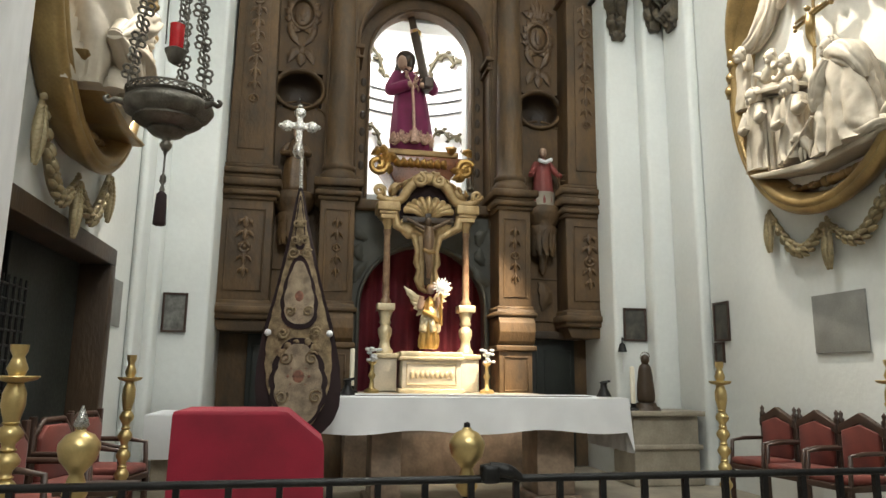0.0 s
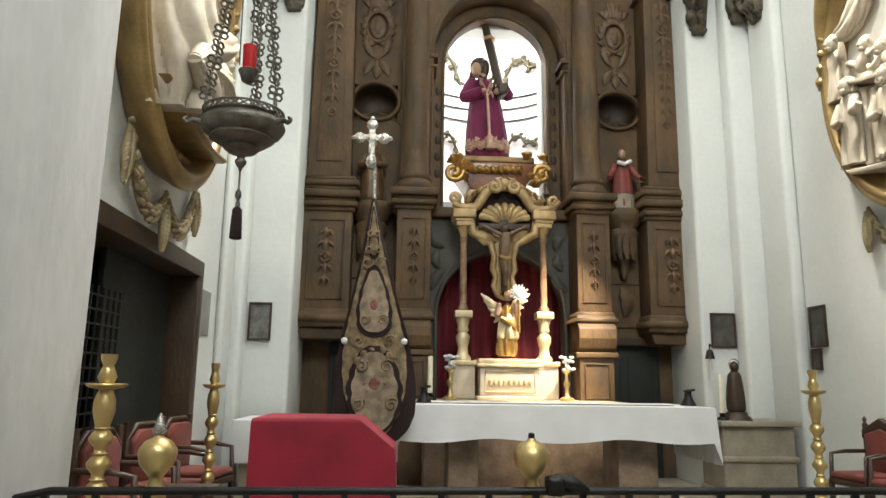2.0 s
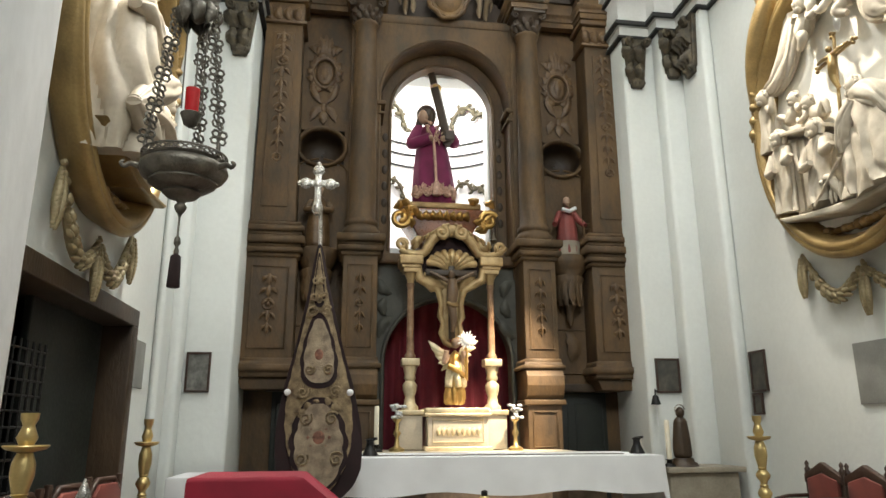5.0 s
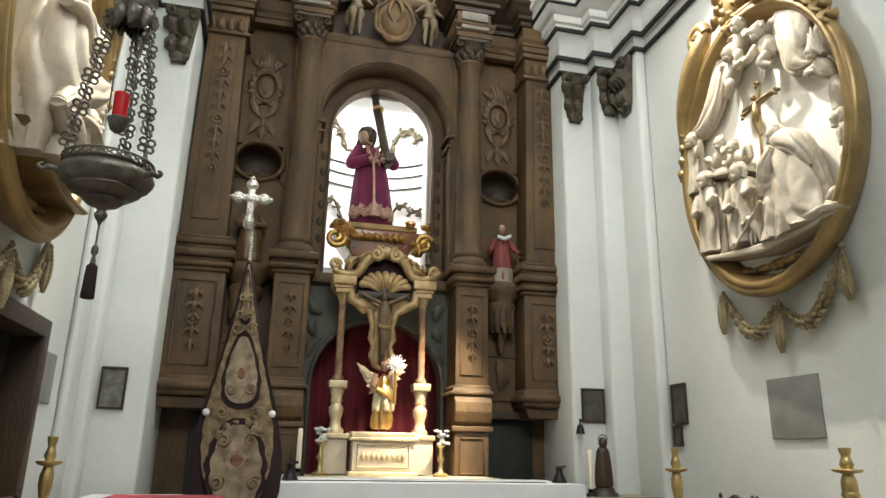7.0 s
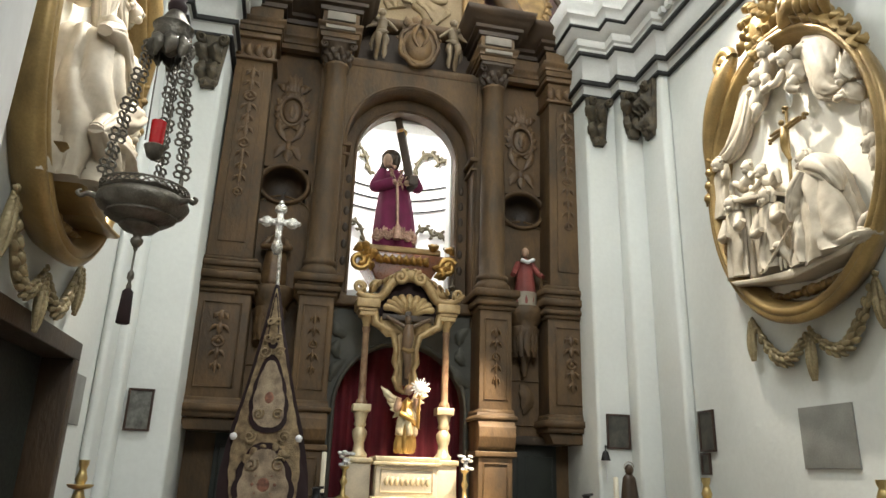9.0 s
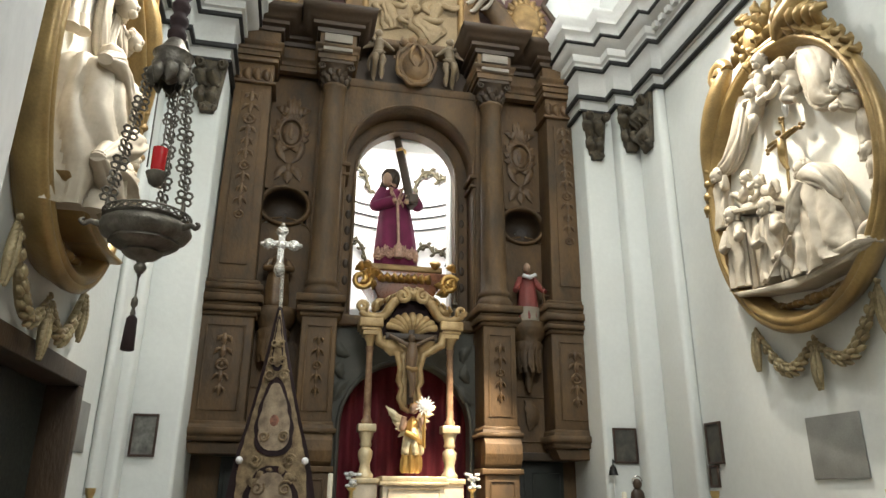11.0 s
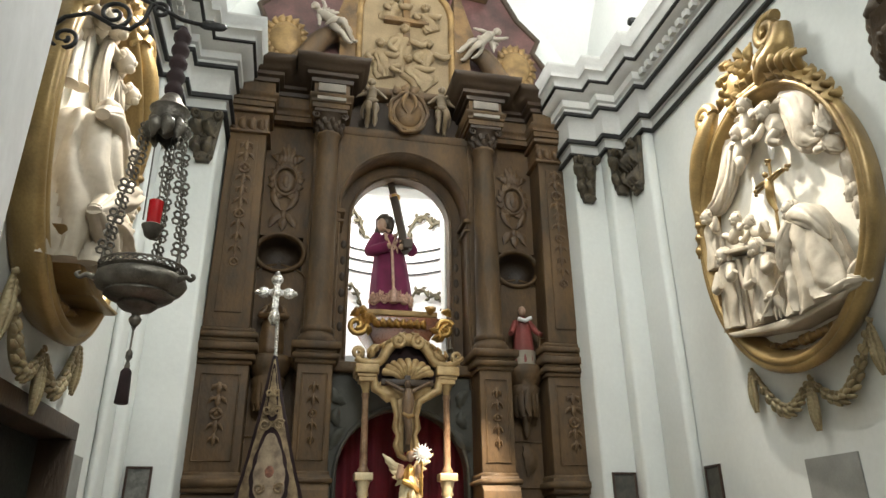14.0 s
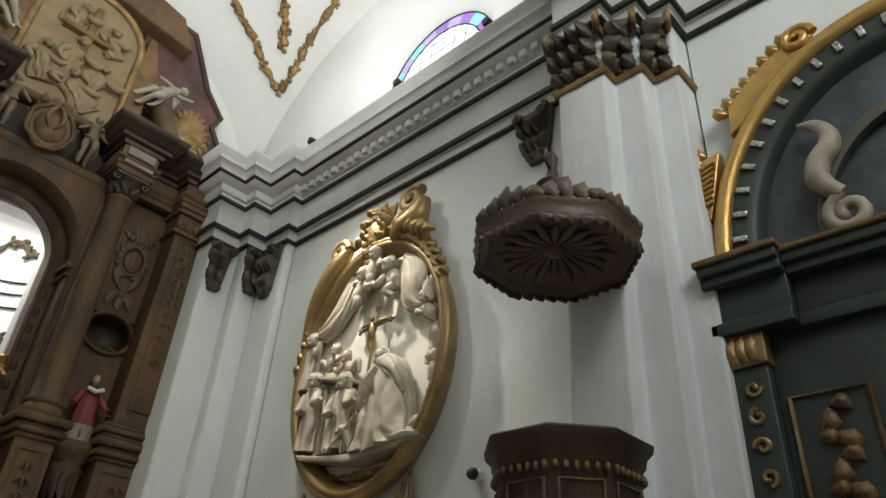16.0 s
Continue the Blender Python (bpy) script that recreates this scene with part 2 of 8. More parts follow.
def tube(bm, pts, r, n=8, closed=False, mi=0, flat=1.0):
    """A round bar through pts; r is one radius or one for each point, and then the run between them is rounded."""
    if isinstance(r, (list, tuple)) and 3 <= len(pts) <= 8 and not closed:
        run = smooth_pts([(*p, q) for p, q in zip(pts, r)], 4)
        pts, r, n = [p[:3] for p in run], [max(0.002, p[3]) for p in run], max(n, 10)
    pts = [Vector(p) for p in pts]
    k = len(pts)
    rs = r if isinstance(r, (list, tuple)) else [r] * k
    rings, side = [], None
    for i, p in enumerate(pts):
        a = pts[(i - 1) % k] if closed or i else p
        b = pts[(i + 1) % k] if closed or i < k - 1 else p
        d = (b - a).normalized() if (b - a).length > 1e-9 else Vector((0, 0, 1))
        if side is None:
            side = d.orthogonal().normalized()
        side = (side - d * side.dot(d))
        side = side.normalized() if side.length > 1e-6 else d.orthogonal().normalized()
        up = d.cross(side)
        rings.append([p + rs[i] * (math.cos(2 * math.pi * j / n) * side + flat * math.sin(2 * math.pi * j / n) * up) for j in range(n)])
    return grid(bm, rings, wrap_u=closed, wrap_v=True, cap=not closed, mi=mi)


def prism(bm, pts, d0, d1, m=None, bev=0.0, mi=0):
    """A polygon in local x, z pushed from y = d0 to d1."""
    t = bmesh.new()
    a = [t.verts.new((x, d0, z)) for x, z in pts]
    b = [t.verts.new((x, d1, z)) for x, z in pts]
    k = len(pts)
    t.faces.new(a)
    t.faces.new(b[::-1])
    for i in range(k):
        t.faces.new((a[i], b[i], b[(i + 1) % k], a[(i + 1) % k]))
    bmesh.ops.recalc_face_normals(t, faces=t.faces)
    if bev:
        bmesh.ops.bevel(t, geom=t.edges[:], offset=bev, segments=2, affect="EDGES", profile=0.6)
    bmesh.ops.triangulate(t, faces=[f for f in t.faces if len(f.verts) > 4])
    return merge(bm, t, m, mi)


def mould(bm, path, prof, side=1, mi=0):
    """A moulding along a level path of x, y, its profile given as (out, z); corners are mitred. side: which hand the profile stands out to."""
    p = [Vector((*q, 0)) for q in path]
    rows = []
    for i, q in enumerate(p):
        d0 = (q - p[i - 1]).normalized() if i else None
        d1 = (p[i + 1] - q).normalized() if i < len(p) - 1 else None
        n0 = Vector((d0.y, -d0.x, 0)) * side if d0 else None
        n1 = Vector((d1.y, -d1.x, 0)) * side if d1 else None
        if n0 is None or n1 is None:
            o = n0 or n1
        else:
            o = (n0 + n1) / max(0.3, 1 + n0.dot(n1))
        rows.append([q + o * a + Vector((0, 0, z)) for a, z in prof])
    return grid(bm, rows, wrap_v=True, cap=True, mi=mi)


def spiral(c, r0, r1, turns, a0=0.0, n=28, hand=1, y=0.0):
    """Points of a scroll in the x, z plane about c, from radius r0 inwards to r1."""
    return [(c[0] + (r0 + (r1 - r0) * i / n) * math.cos(a0 + hand * turns * 2 * math.pi * i / n), y, c[1] + (r0 + (r1 - r0) * i / n) * math.sin(a0 + hand * turns * 2 * math.pi * i / n)) for i in range(n + 1)]


def leaf(bm, base, tip, width, bulge=0.04, m=None, mi=0, n=7, curl=0.3):
    """A carved leaf in the x, z plane, standing out towards -y."""
    m = m or Matrix()
    b, t = Vector((base[0], 0, base[1])), Vector((tip[0], 0, tip[1]))
    d = t - b
    s = Vector((-d.z, 0, d.x)).normalized()
    rows = []
    for i in range(n + 1):
        u = i / n
        w = width * (math.sin(math.pi * (0.12 + 0.86 * u)) ** 0.8) * (1 + 0.22 * math.cos(u * 19))
        c = b + d * u + s * curl * width * math.sin(u * 3)
        y = -bulge * math.sin(math.pi * min(1, u * 1.1))
        rows.append([m @ (c + s * w * k / 2 + Vector((0, y * (1 - 0.7 * abs(k)) - 0.012, 0))) for k in (-1, -0.5, 0, 0.5, 1)] + [m @ (c + s * w * k / 2 + Vector((0, 0.01, 0))) for k in (1, -1)])
    return grid(bm, rows, wrap_v=True, cap=True, mi=mi)


def robe(bm, h, w, d, folds=9, depth=0.12, seed=0.0, m=None, mi=0, top=0.82, lean=0.0, n=40, flare=1.0):
    """A standing robed body from the ground to its shoulders, with hanging folds."""
    m = m or Matrix()
    rows = []
    for i in range(23):
        u = i / 22
        z = h * top * u
        s = (flare * (1 - u) ** 1.3 + 1.0 * u ** 0.4 * 0.78 + 0.12 * math.sin(u * math.pi)) / 1.25
        if u > 0.86:
            s *= 1 - 0.75 * ((u - 0.86) / 0.14) ** 1.6
        row = []
        for j in range(n):
            a = 2 * math.pi * j / n
            f = 1 + depth * (1 - u * 0.75) * (0.6 * math.sin(folds * a + seed + u * 2.2) + 0.4 * math.sin(folds * 1.7 * a + seed * 3 - u * 3) * math.cos(seed + a))
            row.append(m @ Vector((w / 2 * s * f * math.cos(a) + lean * u * u, d / 2 * s * f * math.sin(a), z)))
        rows.append(row)
    return grid(bm, rows, wrap_v=True, cap=True, mi=mi)


def carve(bm, amp=0.012, freq=(9, 9, 4), seed=0.0):
    """Uneven hand-carved relief on every surface of bm."""
    bm.normal_update()
    for v in bm.verts:
        c = v.co
        k = noise.noise(Vector((c.x * freq[0] + seed, c.y * freq[1], c.z * freq[2]))) + 0.5 * noise.noise(Vector((c.x * freq[0] * 2.3, c.y * freq[1] * 2.3 + seed, c.z * freq[2] * 2)))
        v.co = c + v.normal * amp * k
    return bm


def arm(bm, a, b, c, r=0.06, mi=0, m=None):
    m = m or Matrix()
    p = [m @ Vector(q) for q in (a, b, c)]
    pts = [p[0], p[0].lerp(p[1], 0.5), p[1], p[1].lerp(p[2], 0.5), p[2]]
    return tube(bm, pts, [r * 1.0, r * 1.1, r * 1.05, r * 1.0, r * 0.95], 9, mi=mi)


def pieces(name, bm, material, parent, label=""):
    """Each separate shape of bm becomes a part of its own."""
    bm.verts.index_update()
    seen, groups = [False] * len(bm.verts), []
    bm.verts.ensure_lookup_table()
    for v in bm.verts:
        if seen[v.index]:
            continue
        seen[v.index], stack, mine = True, [v], []
        while stack:
            a = stack.pop()
            mine.append(a)
            for e in a.link_edges:
                b = e.other_vert(a)
                if not seen[b.index]:
                    seen[b.index] = True
                    stack.append(b)
        groups.append(mine)
    bm.faces.index_update()
    for mine in groups:
        one, at = B(), {}
        for v in mine:
            at[v.index] = one.verts.new(v.co)
        for f in {f.index: f for v in mine for f in v.link_faces}.values():
            one.faces.new([at[v.index] for v in f.verts])
        part(name, one, material, parent, label)
    bm.free()


def body(bm, stations, folds=8, amp=0.16, twist=0.0, seed=0.0, y=-0.1, n=72, fine=0.35):
    """Draped cloth round a spine in the x, z plane: stations (x, z, half width, half depth); the folds run along it."""
    run = smooth_pts(stations, 8)
    rows, k = [], len(run)
    for i, (x, z, w, d) in enumerate(run):
        u = i / (k - 1)
        a, b = run[max(0, i - 1)], run[min(k - 1, i + 1)]
        t = Vector((b[0] - a[0], 0, b[1] - a[1])).normalized()
        side = Vector((-t.z, 0, t.x))
        row = []
        for j in range(n):
            q = 2 * math.pi * j / n
            wob = noise.noise(Vector((math.cos(q) * 1.3 + seed, math.sin(q) * 1.3, u * 2.6 + seed)))
            p = 0.5 * folds * q + twist * u + 2.1 * wob
            fold = abs(math.sin(p)) ** 0.8 - 0.62 + fine * (abs(math.sin(1.7 * p + seed)) - 0.6) * min(1, 0.3 + u)
            f = 1 + amp * fold * (0.45 + 0.75 * u)
            row.append(Vector((x, y, z)) + side * (max(w, 0.004) * f * math.cos(q)) + Vector((0, -1, 0)) * (max(d, 0.004) * f * math.sin(q)))
        rows.append(row)
    grid(bm, rows, wrap_v=True, cap=True)


def head(bm, x, z, r, y, beard=False, hood=False):
    """A small carved head with locks of hair, a beard or a hood."""
    ball(bm, (x, y, z), (r * 0.78, r * 0.9, r), 14)
    ball(bm, (x - r * 0.1, y - r * 0.9, z - r * 0.1), (r * 0.14, r * 0.16, r * 0.26), 8)
    ball(bm, (x - r * 0.05, y - r * 0.45, z - r * 0.62), (r * 0.48, r * 0.45, r * 0.4), 10)
    for q in range(11):
        a = -0.3 + q * 0.37
        ball(bm, (x + r * 0.72 * math.cos(a), y + r * 0.12 * math.cos(q * 2), z + r * 0.2 + r * 0.72 * math.sin(a)), r * (0.3 + 0.06 * math.sin(q * 2.3)), 7)
    if beard:
        for q in range(5):
            ball(bm, (x + r * (-0.4 + 0.2 * q), y - r * 0.6, z - r * (0.75 + 0.12 * (q % 2))), (r * 0.2, r * 0.24, r * 0.34), 7)
    if hood:
        tube(bm, [(x + r * 1.0 * math.cos(a), y + r * 0.35, z - r * 0.2 + r * 1.15 * math.sin(a)) for a in [-0.7 + i * 0.45 for i in range(11)]], r * 0.34, 8)


def limb(bm, pts, r):
    tube(bm, pts, [r * k for k in ((1.0, 1.05, 0.6) if len(pts) == 3 else (1.0, 1.1, 0.9, 0.55))], 9)


def wing(bm, x, z, dx, dz, y, n=7, w=0.07):
    """Feathers fanned from a shoulder towards dx, dz."""
    for q in range(n):
        a = math.atan2(dz, dx) + (q - n / 2) * 0.16
        ln = math.hypot(dx, dz) * (1 - 0.09 * abs(q - n * 0.4))
        leaf(bm, (x, z), (x + ln * math.cos(a), z + ln * math.sin(a)), w, 0.045, Matrix.Translation((0, y - 0.012 * q, 0)), n=6)


# ---- setting: floor, walls, vault ----
XL, XR, YB, CX, CY = -1.95, 4.7, 9.4, 1.375, 5.95
FZ = 0.32  # chancel floor
bm = B()
box(bm, -9, 12, -9, 11.5, -0.3, 0.0)
floor = tagged(done("floor", bm, FLOORM), "pale marble church floor", "floor", kind="structure")
bm = B()
box(bm, XL, XR, 2.85, YB, 0.0, 0.16, 0.01)
box(bm, XL, XR, 3.75, YB, 0.16, FZ, 0.01)
tagged(done("floor_chancel", bm, STONE), "raised stone chancel floor with two steps", "floor", kind="structure")

bm = B()  # left wall with the doorway
T = 0.45
DY0, DY1, DZ = 4.35, 6.95, 2.66
for y0, y1, z0, z1 in ((3.5, DY0, 0, 8.3), (DY1, 9.7, 0, 8.3), (DY0, DY1, DZ, 8.3)):
    box(bm, XL - T, XL, y0, y1, z0, z1)
tagged(done("wall_left", bm, PLASTER), "white plastered chancel wall with a tall doorway", "wall", kind="structure")
bm = B()
box(bm, XR, XR + T, 2.3, 9.7, 0, 8.3)
tagged(done("wall_right", bm, PLASTER), "white plastered chancel wall", "wall", kind="structure")

bm = B()  # back wall, open behind the central niche
NX0, NX1 = 0.62, 2.10
for x0, x1, z0, z1 in ((XL, NX0, 0, 12), (NX1, XR, 0, 12), (NX0, NX1, 0, 3.55), (NX0, NX1, 6.85, 12)):
    box(bm, x0, x1, 9.7, 10.0, z0, z1)
tagged(done("wall_back", bm, PLASTER), "white end wall behind the altarpiece", "wall", kind="structure")

# folded corner strips beside the altarpiece
FOLD_R = [(XR, 2.65), (XR, 7.6), (4.55, 7.6), (4.55, 8.2), (4.26, 8.2), (4.26, 8.45), (3.82, 8.45), (3.82, 9.7)]
FOLD_L = [(XL, 3.5), (XL, 7.6), (-1.86, 7.6), (-1.86, 8.0), (-1.76, 8.0), (-1.76, 8.3), (-1.24, 8.3), (-1.24, 9.7)]
for nm, steps in (("wall_corner_right", ((3.82, XR, 8.45), (4.26, XR, 8.2), (4.55, XR, 7.6))), ("wall_corner_left", ((XL, -1.24, 8.3), (XL, -1.76, 8.0), (XL, -1.86, 7.6)))):
    for i, (x0, x1, y) in enumerate(steps):
        bm = B()
        far = 9.7 if i == 0 else steps[i - 1][2] + 0.004
        box(bm, x0, x1, y, far, 0, 8.3, 0.05)
        tagged(done(nm, bm, PLASTER), "white plastered pilaster strip of the folded corner", "wall", kind="structure")

# entablature round the chancel walls
Z0 = 7.0
PROF = [(0, Z0), (0.05, Z0), (0.05, Z0 + 0.03), (0.03, Z0 + 0.04), (0.03, Z0 + 0.16), (0.09, Z0 + 0.17), (0.09, Z0 + 0.24), (0.05, Z0 + 0.26), (0.05, Z0 + 0.62), (0.12, Z0 + 0.66), (0.12, Z0 + 0.74), (0.16, Z0 + 0.76), (0.16, Z0 + 0.88),
        (0.30, Z0 + 0.92), (0.34, Z0 + 1.0), (0.36, Z0 + 1.08), (0.42, Z0 + 1.10), (0.42, Z0 + 1.19), (0.48, Z0 + 1.25), (0.48, Z0 + 1.3), (0, Z0 + 1.3)]
BANDS = [(0.056, Z0 - 0.028, Z0 + 0.008), (0.10, Z0 + 0.165, Z0 + 0.225), (0.125, Z0 + 0.64, Z0 + 0.69), (0.345, Z0 + 0.94, Z0 + 0.97)]
for nm, path, side in (("cornice_right", FOLD_R, -1), ("cornice_left", FOLD_L, 1)):
    bm = B()
    mould(bm, path, PROF, side)
    corn = tagged(done(nm, bm, TRIM), "grey moulded stucco entablature with dark painted bands", "cornice", kind="structure")
    for o, za, zb in BANDS:
        bm = B()
        mould(bm, path, [(0.0, za), (o + 0.006, za), (o + 0.006, zb), (0.0, zb)], side)
        part("painted_band", bm, BLACKP, corn)
    den = B()
    x = path[0][0] - (0.16 if side < 0 else -0.16)
    box(den, min(x, x - side * -0.07), max(x, x - side * -0.07), -0.045, 0.045, Z0 + 0.775, Z0 + 0.87)
    first = None
    y = path[0][1] + 0.1
    while y < 7.5:
        if first is None:
            first = part("dentil", den, TRIM, corn)
            first.location.y = y
        else:
            o2 = new("dentil", first.data)
            o2.parent = corn
            o2.location.y = y
        y += 0.17

# vault: a sail vault on four lunettes
bm = B()
R0 = 4.72
HX, HY = 3.34, 3.75
n = 36
def sail(dx, dy):
    k = max(0.0, 1 - (dx * dx / (2 * HX * HX) + dy * dy / (2 * HY * HY)))
    return 8.3 + R0 * math.sqrt(k)
grid(bm, [[(CX - HX + 2 * HX * i / n, CY - HY + 2 * HY * j / n, sail(-HX + 2 * HX * i / n, -HY + 2 * HY * j / n)) for j in range(n + 1)] for i in range(n + 1)])
grid(bm, [[(CX - HX + 2 * HX * i / n, CY - HY + 2 * HY * j / n, sail(-HX + 2 * HX * i / n, -HY + 2 * HY * j / n) + 0.2) for j in range(n + 1)] for i in range(n + 1)])
tagged(done("ceiling_vault", bm, PLASTER), "white plastered domed vault", "ceiling", kind="structure")


def lunette(name, fixed, hole=None):
    """A side wall above the cornice, reaching up to the vault, with a round splayed window where hole gives y, z, r."""
    bm = B()
    x0, x1 = fixed
    m = 48
    def top(y):
        return sail(HX, y - CY) + 0.1
    if hole is None:
        rows = [[(x, CY - HY + 2 * HY * j / m, z) for j in range(m + 1) for z in ([8.25] if k == 0 else [top(CY - HY + 2 * HY * j / m)])] for x, k in ((x0, 0), (x0, 1), (x1, 1), (x1, 0))]
        grid(bm, rows, wrap_u=True)
    else:
        hy, hz, hr = hole
        outer, inner, mid = [], [], []
        for j in range(64):
            a = 2 * math.pi * j / 64
            c, s = math.cos(a), math.sin(a)
            k = 0.0
            while k < 6:
                k += 0.04
                y, z = hy + c * k, hz + s * k
                if z < 8.25 or y < CY - HY or y > CY + HY or z > top(y):
                    break
            outer.append((x0, hy + c * k, hz + s * k))
            mid.append((x0, hy + c * hr * 1.38, hz + s * hr * 1.38))
            inner.append((x1, hy + c * hr, hz + s * hr))
        inner2 = [(x1, y + (y - hy) * 3, z + (z - hz) * 2.4) for _, y, z in inner]
        outer2 = [(x1, y, z) for _, y, z in outer]
        grid(bm, [outer, mid, inner, outer2], wrap_v=True)
    return tagged(done(name, bm, PLASTER), "white curved wall above the cornice", "wall", kind="structure")


WY, WZ, WR = 5.35, 9.45, 1.08
lunette("wall_lunette_right", (XR, XR + 0.5), (WY, WZ, WR))
lunette("wall_lunette_left", (XL, XL - 0.5))
# nave round and behind the camera
bm = B()
box(bm, -5.6, -5.2, -8, 1.5, 0, 11)
box(bm, 5.0, 5.4, -8, 1.6, 0, 11)
box(bm, -5.6, 5.4, -8.4, -8, 0, 11)
box(bm, -5.6, XL - T, 1.5, 3.5, 0, 11)
tagged(done("wall_nave", bm, PLASTER), "plain white nave walls", "wall", kind="structure")
bm = B()
box(bm, -5.6, 5.4, -8.4, 2.25, 11, 11.3)
tagged(done("ceiling_nave", bm, PLASTER), "plain white nave ceiling", "ceiling", kind="structure")
bm = B()
grid(bm, [[(CX - 5 + 10 * j / 60, y, z(CX - 5 + 10 * j / 60)) for j in range(61)] for y, z in ((2.2, lambda x: sail(min(HX, max(-HX, x - CX)), -HY)), (2.2, lambda x: 13.2), (2.45, lambda x: 13.2), (2.45, lambda x: sail(min(HX, max(-HX, x - CX)), -HY)))], wrap_u=True)
tagged(done("wall_arch", bm, PLASTER), "white arch between nave and chancel", "wall", kind="structure")

# room behind the doorway; its shade is put into near-black walls
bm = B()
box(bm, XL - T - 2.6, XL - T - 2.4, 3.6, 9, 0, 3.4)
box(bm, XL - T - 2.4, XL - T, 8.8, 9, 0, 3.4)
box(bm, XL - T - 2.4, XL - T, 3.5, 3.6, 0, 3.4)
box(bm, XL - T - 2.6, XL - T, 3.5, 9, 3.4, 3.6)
tagged(done("wall_side_room", bm, ROOMSHADE), "side room walls coloured near-black for shade", "wall", kind="structure")

# piers of the chancel arch
bm = B()
box(bm, -3.4, -1.5, -0.2, 3.5, 0, 11, 0.03)
tagged(done("pier_left", bm, PIERW), "white plastered pier of the chancel arch", "pier", kind="structure")
bm = B()
prism(bm, [(5.3, 2.65), (4.25, 2.65), (4.25, 2.14), (4.45, 2.14), (4.45, 1.86), (4.68, 1.86), (4.68, 1.62), (5.3, 1.62)], 0, 11, Matrix(((1, 0, 0, 0), (0, 0, 1, 0), (0, 1, 0, 0), (0, 0, 0, 1))), 0.03)
tagged(done("pier_right", bm, PIERW), "white stepped pier of the chancel arch", "pier", kind="structure")


# ---- the altarpiece ----
RC = 1.37
def arch_wall(bm, x0, x1, z0, z1, cx, hw, zs, y0, y1, n=24, mi=0):
    """A slab from y0 to y1 with a round-headed opening that reaches down to z0."""
    ins, out = [], []
    for i in range(6):
        z = z0 + (zs - z0) * i / 6
        ins.append((cx - hw, z)), out.append((x0, z))
    for i in range(n + 1):
        a = math.pi * (1 - i / n)
        px, pz = cx + hw * math.cos(a), zs + hw * math.sin(a)
        ins.append((px, pz))
        k = i / n
        if k < 0.25:
            out.append((x0, zs + (z1 - zs) * k / 0.25))
        elif k > 0.75:
            out.append((x1, zs + (z1 - zs) * (1 - k) / 0.25))
        else:
            out.append((x0 + (x1 - x0) * (k - 0.25) / 0.5, z1))
    for i in range(6):
        z = zs + (z0 - zs) * (i + 1) / 6
        ins.append((cx + hw, z)), out.append((x1, z))
    rows = [[(x, y, z) for x, z in pts] for pts, y in ((out, y0), (ins, y0), (ins, y1), (out, y1))]
    return grid(bm, rows, wrap_u=True)


def arch_line(cx, hw, zs, z0, y, n=24):
    return [(cx - hw, y, z0)] + [(cx + hw * math.cos(math.pi * (1 - i / n)), y, zs + hw * math.sin(math.pi * (1 - i / n))) for i in range(n + 1)] + [(cx + hw, y, z0)]


altar = thing("altarpiece", "tall dark brown carved wooden altarpiece with columns and niches", "altarpiece")
for s in (-1, 1):
    bm = B()
    a, b = RC + s * 2.62, RC + s * 0.95
    bx = RC + s * 1.74  # a square way through behind each round recess
    box(bm, min(a, b), max(a, b), 9.3, 9.69, 2.1, 5.17)
    box(bm, min(a, b), max(a, b), 9.3, 9.69, 5.69, 8.0)
    box(bm, min(a, b), bx - 0.31, 9.3, 9.69, 5.17, 5.69)
    box(bm, bx + 0.31, max(a, b), 9.3, 9.69, 5.17, 5.69)
    a, b = RC + s * 2.62, RC + s * 1.45
    box(bm, min(a, b), max(a, b), 9.45, 9.69, FZ, 2.1)
    pieces("side_panel", bm, WOOD, altar)
bm = B()
arch_wall(bm, RC - 1.02, RC + 1.02, 3.55, 7.5, RC, 0.93, 6.18, 9.08, 9.45)
part("niche_arch", bm, WOOD, altar)
bm = B()
arch_wall(bm, RC - 1.0, RC + 1.0, 3.55, 7.4, RC, 0.75, 6.15, 9.45, 9.69)
part("inner_arch", bm, WOOD, altar)
bm = B()
tube(bm, arch_line(RC, 0.955, 6.18, 4.0, 9.075), 0.02, 8)
tube(bm, arch_line(RC, 0.78, 6.15, 4.0, 9.44), 0.022, 6)
for s in (-1, 1):
    box(bm, RC + s * 0.93 - 0.06, RC + s * 0.93 + 0.06, 9.02, 9.47, 6.02, 6.08, 0.01)
    box(bm, RC + s * 0.93 - 0.045, RC + s * 0.93 + 0.045, 9.03, 9.46, 5.88, 5.92, 0.008)
part("arch_moulding", bm, WOOD, altar)
# carved bosses on the jambs of the niche
boss = B()
ball(boss, (0, 0, 0), (0.042, 0.02, 0.07), 10)
boss_me = None
for s in (-1, 1):
    for i in range(6):
        o = part("jamb_boss", boss, WOODD, altar) if boss_me is None else new("jamb_boss", boss_me)
        boss_me = o.data
        o.parent = altar
        o.location = (RC + s * 0.845, 9.45, 4.45 + i * 0.25)

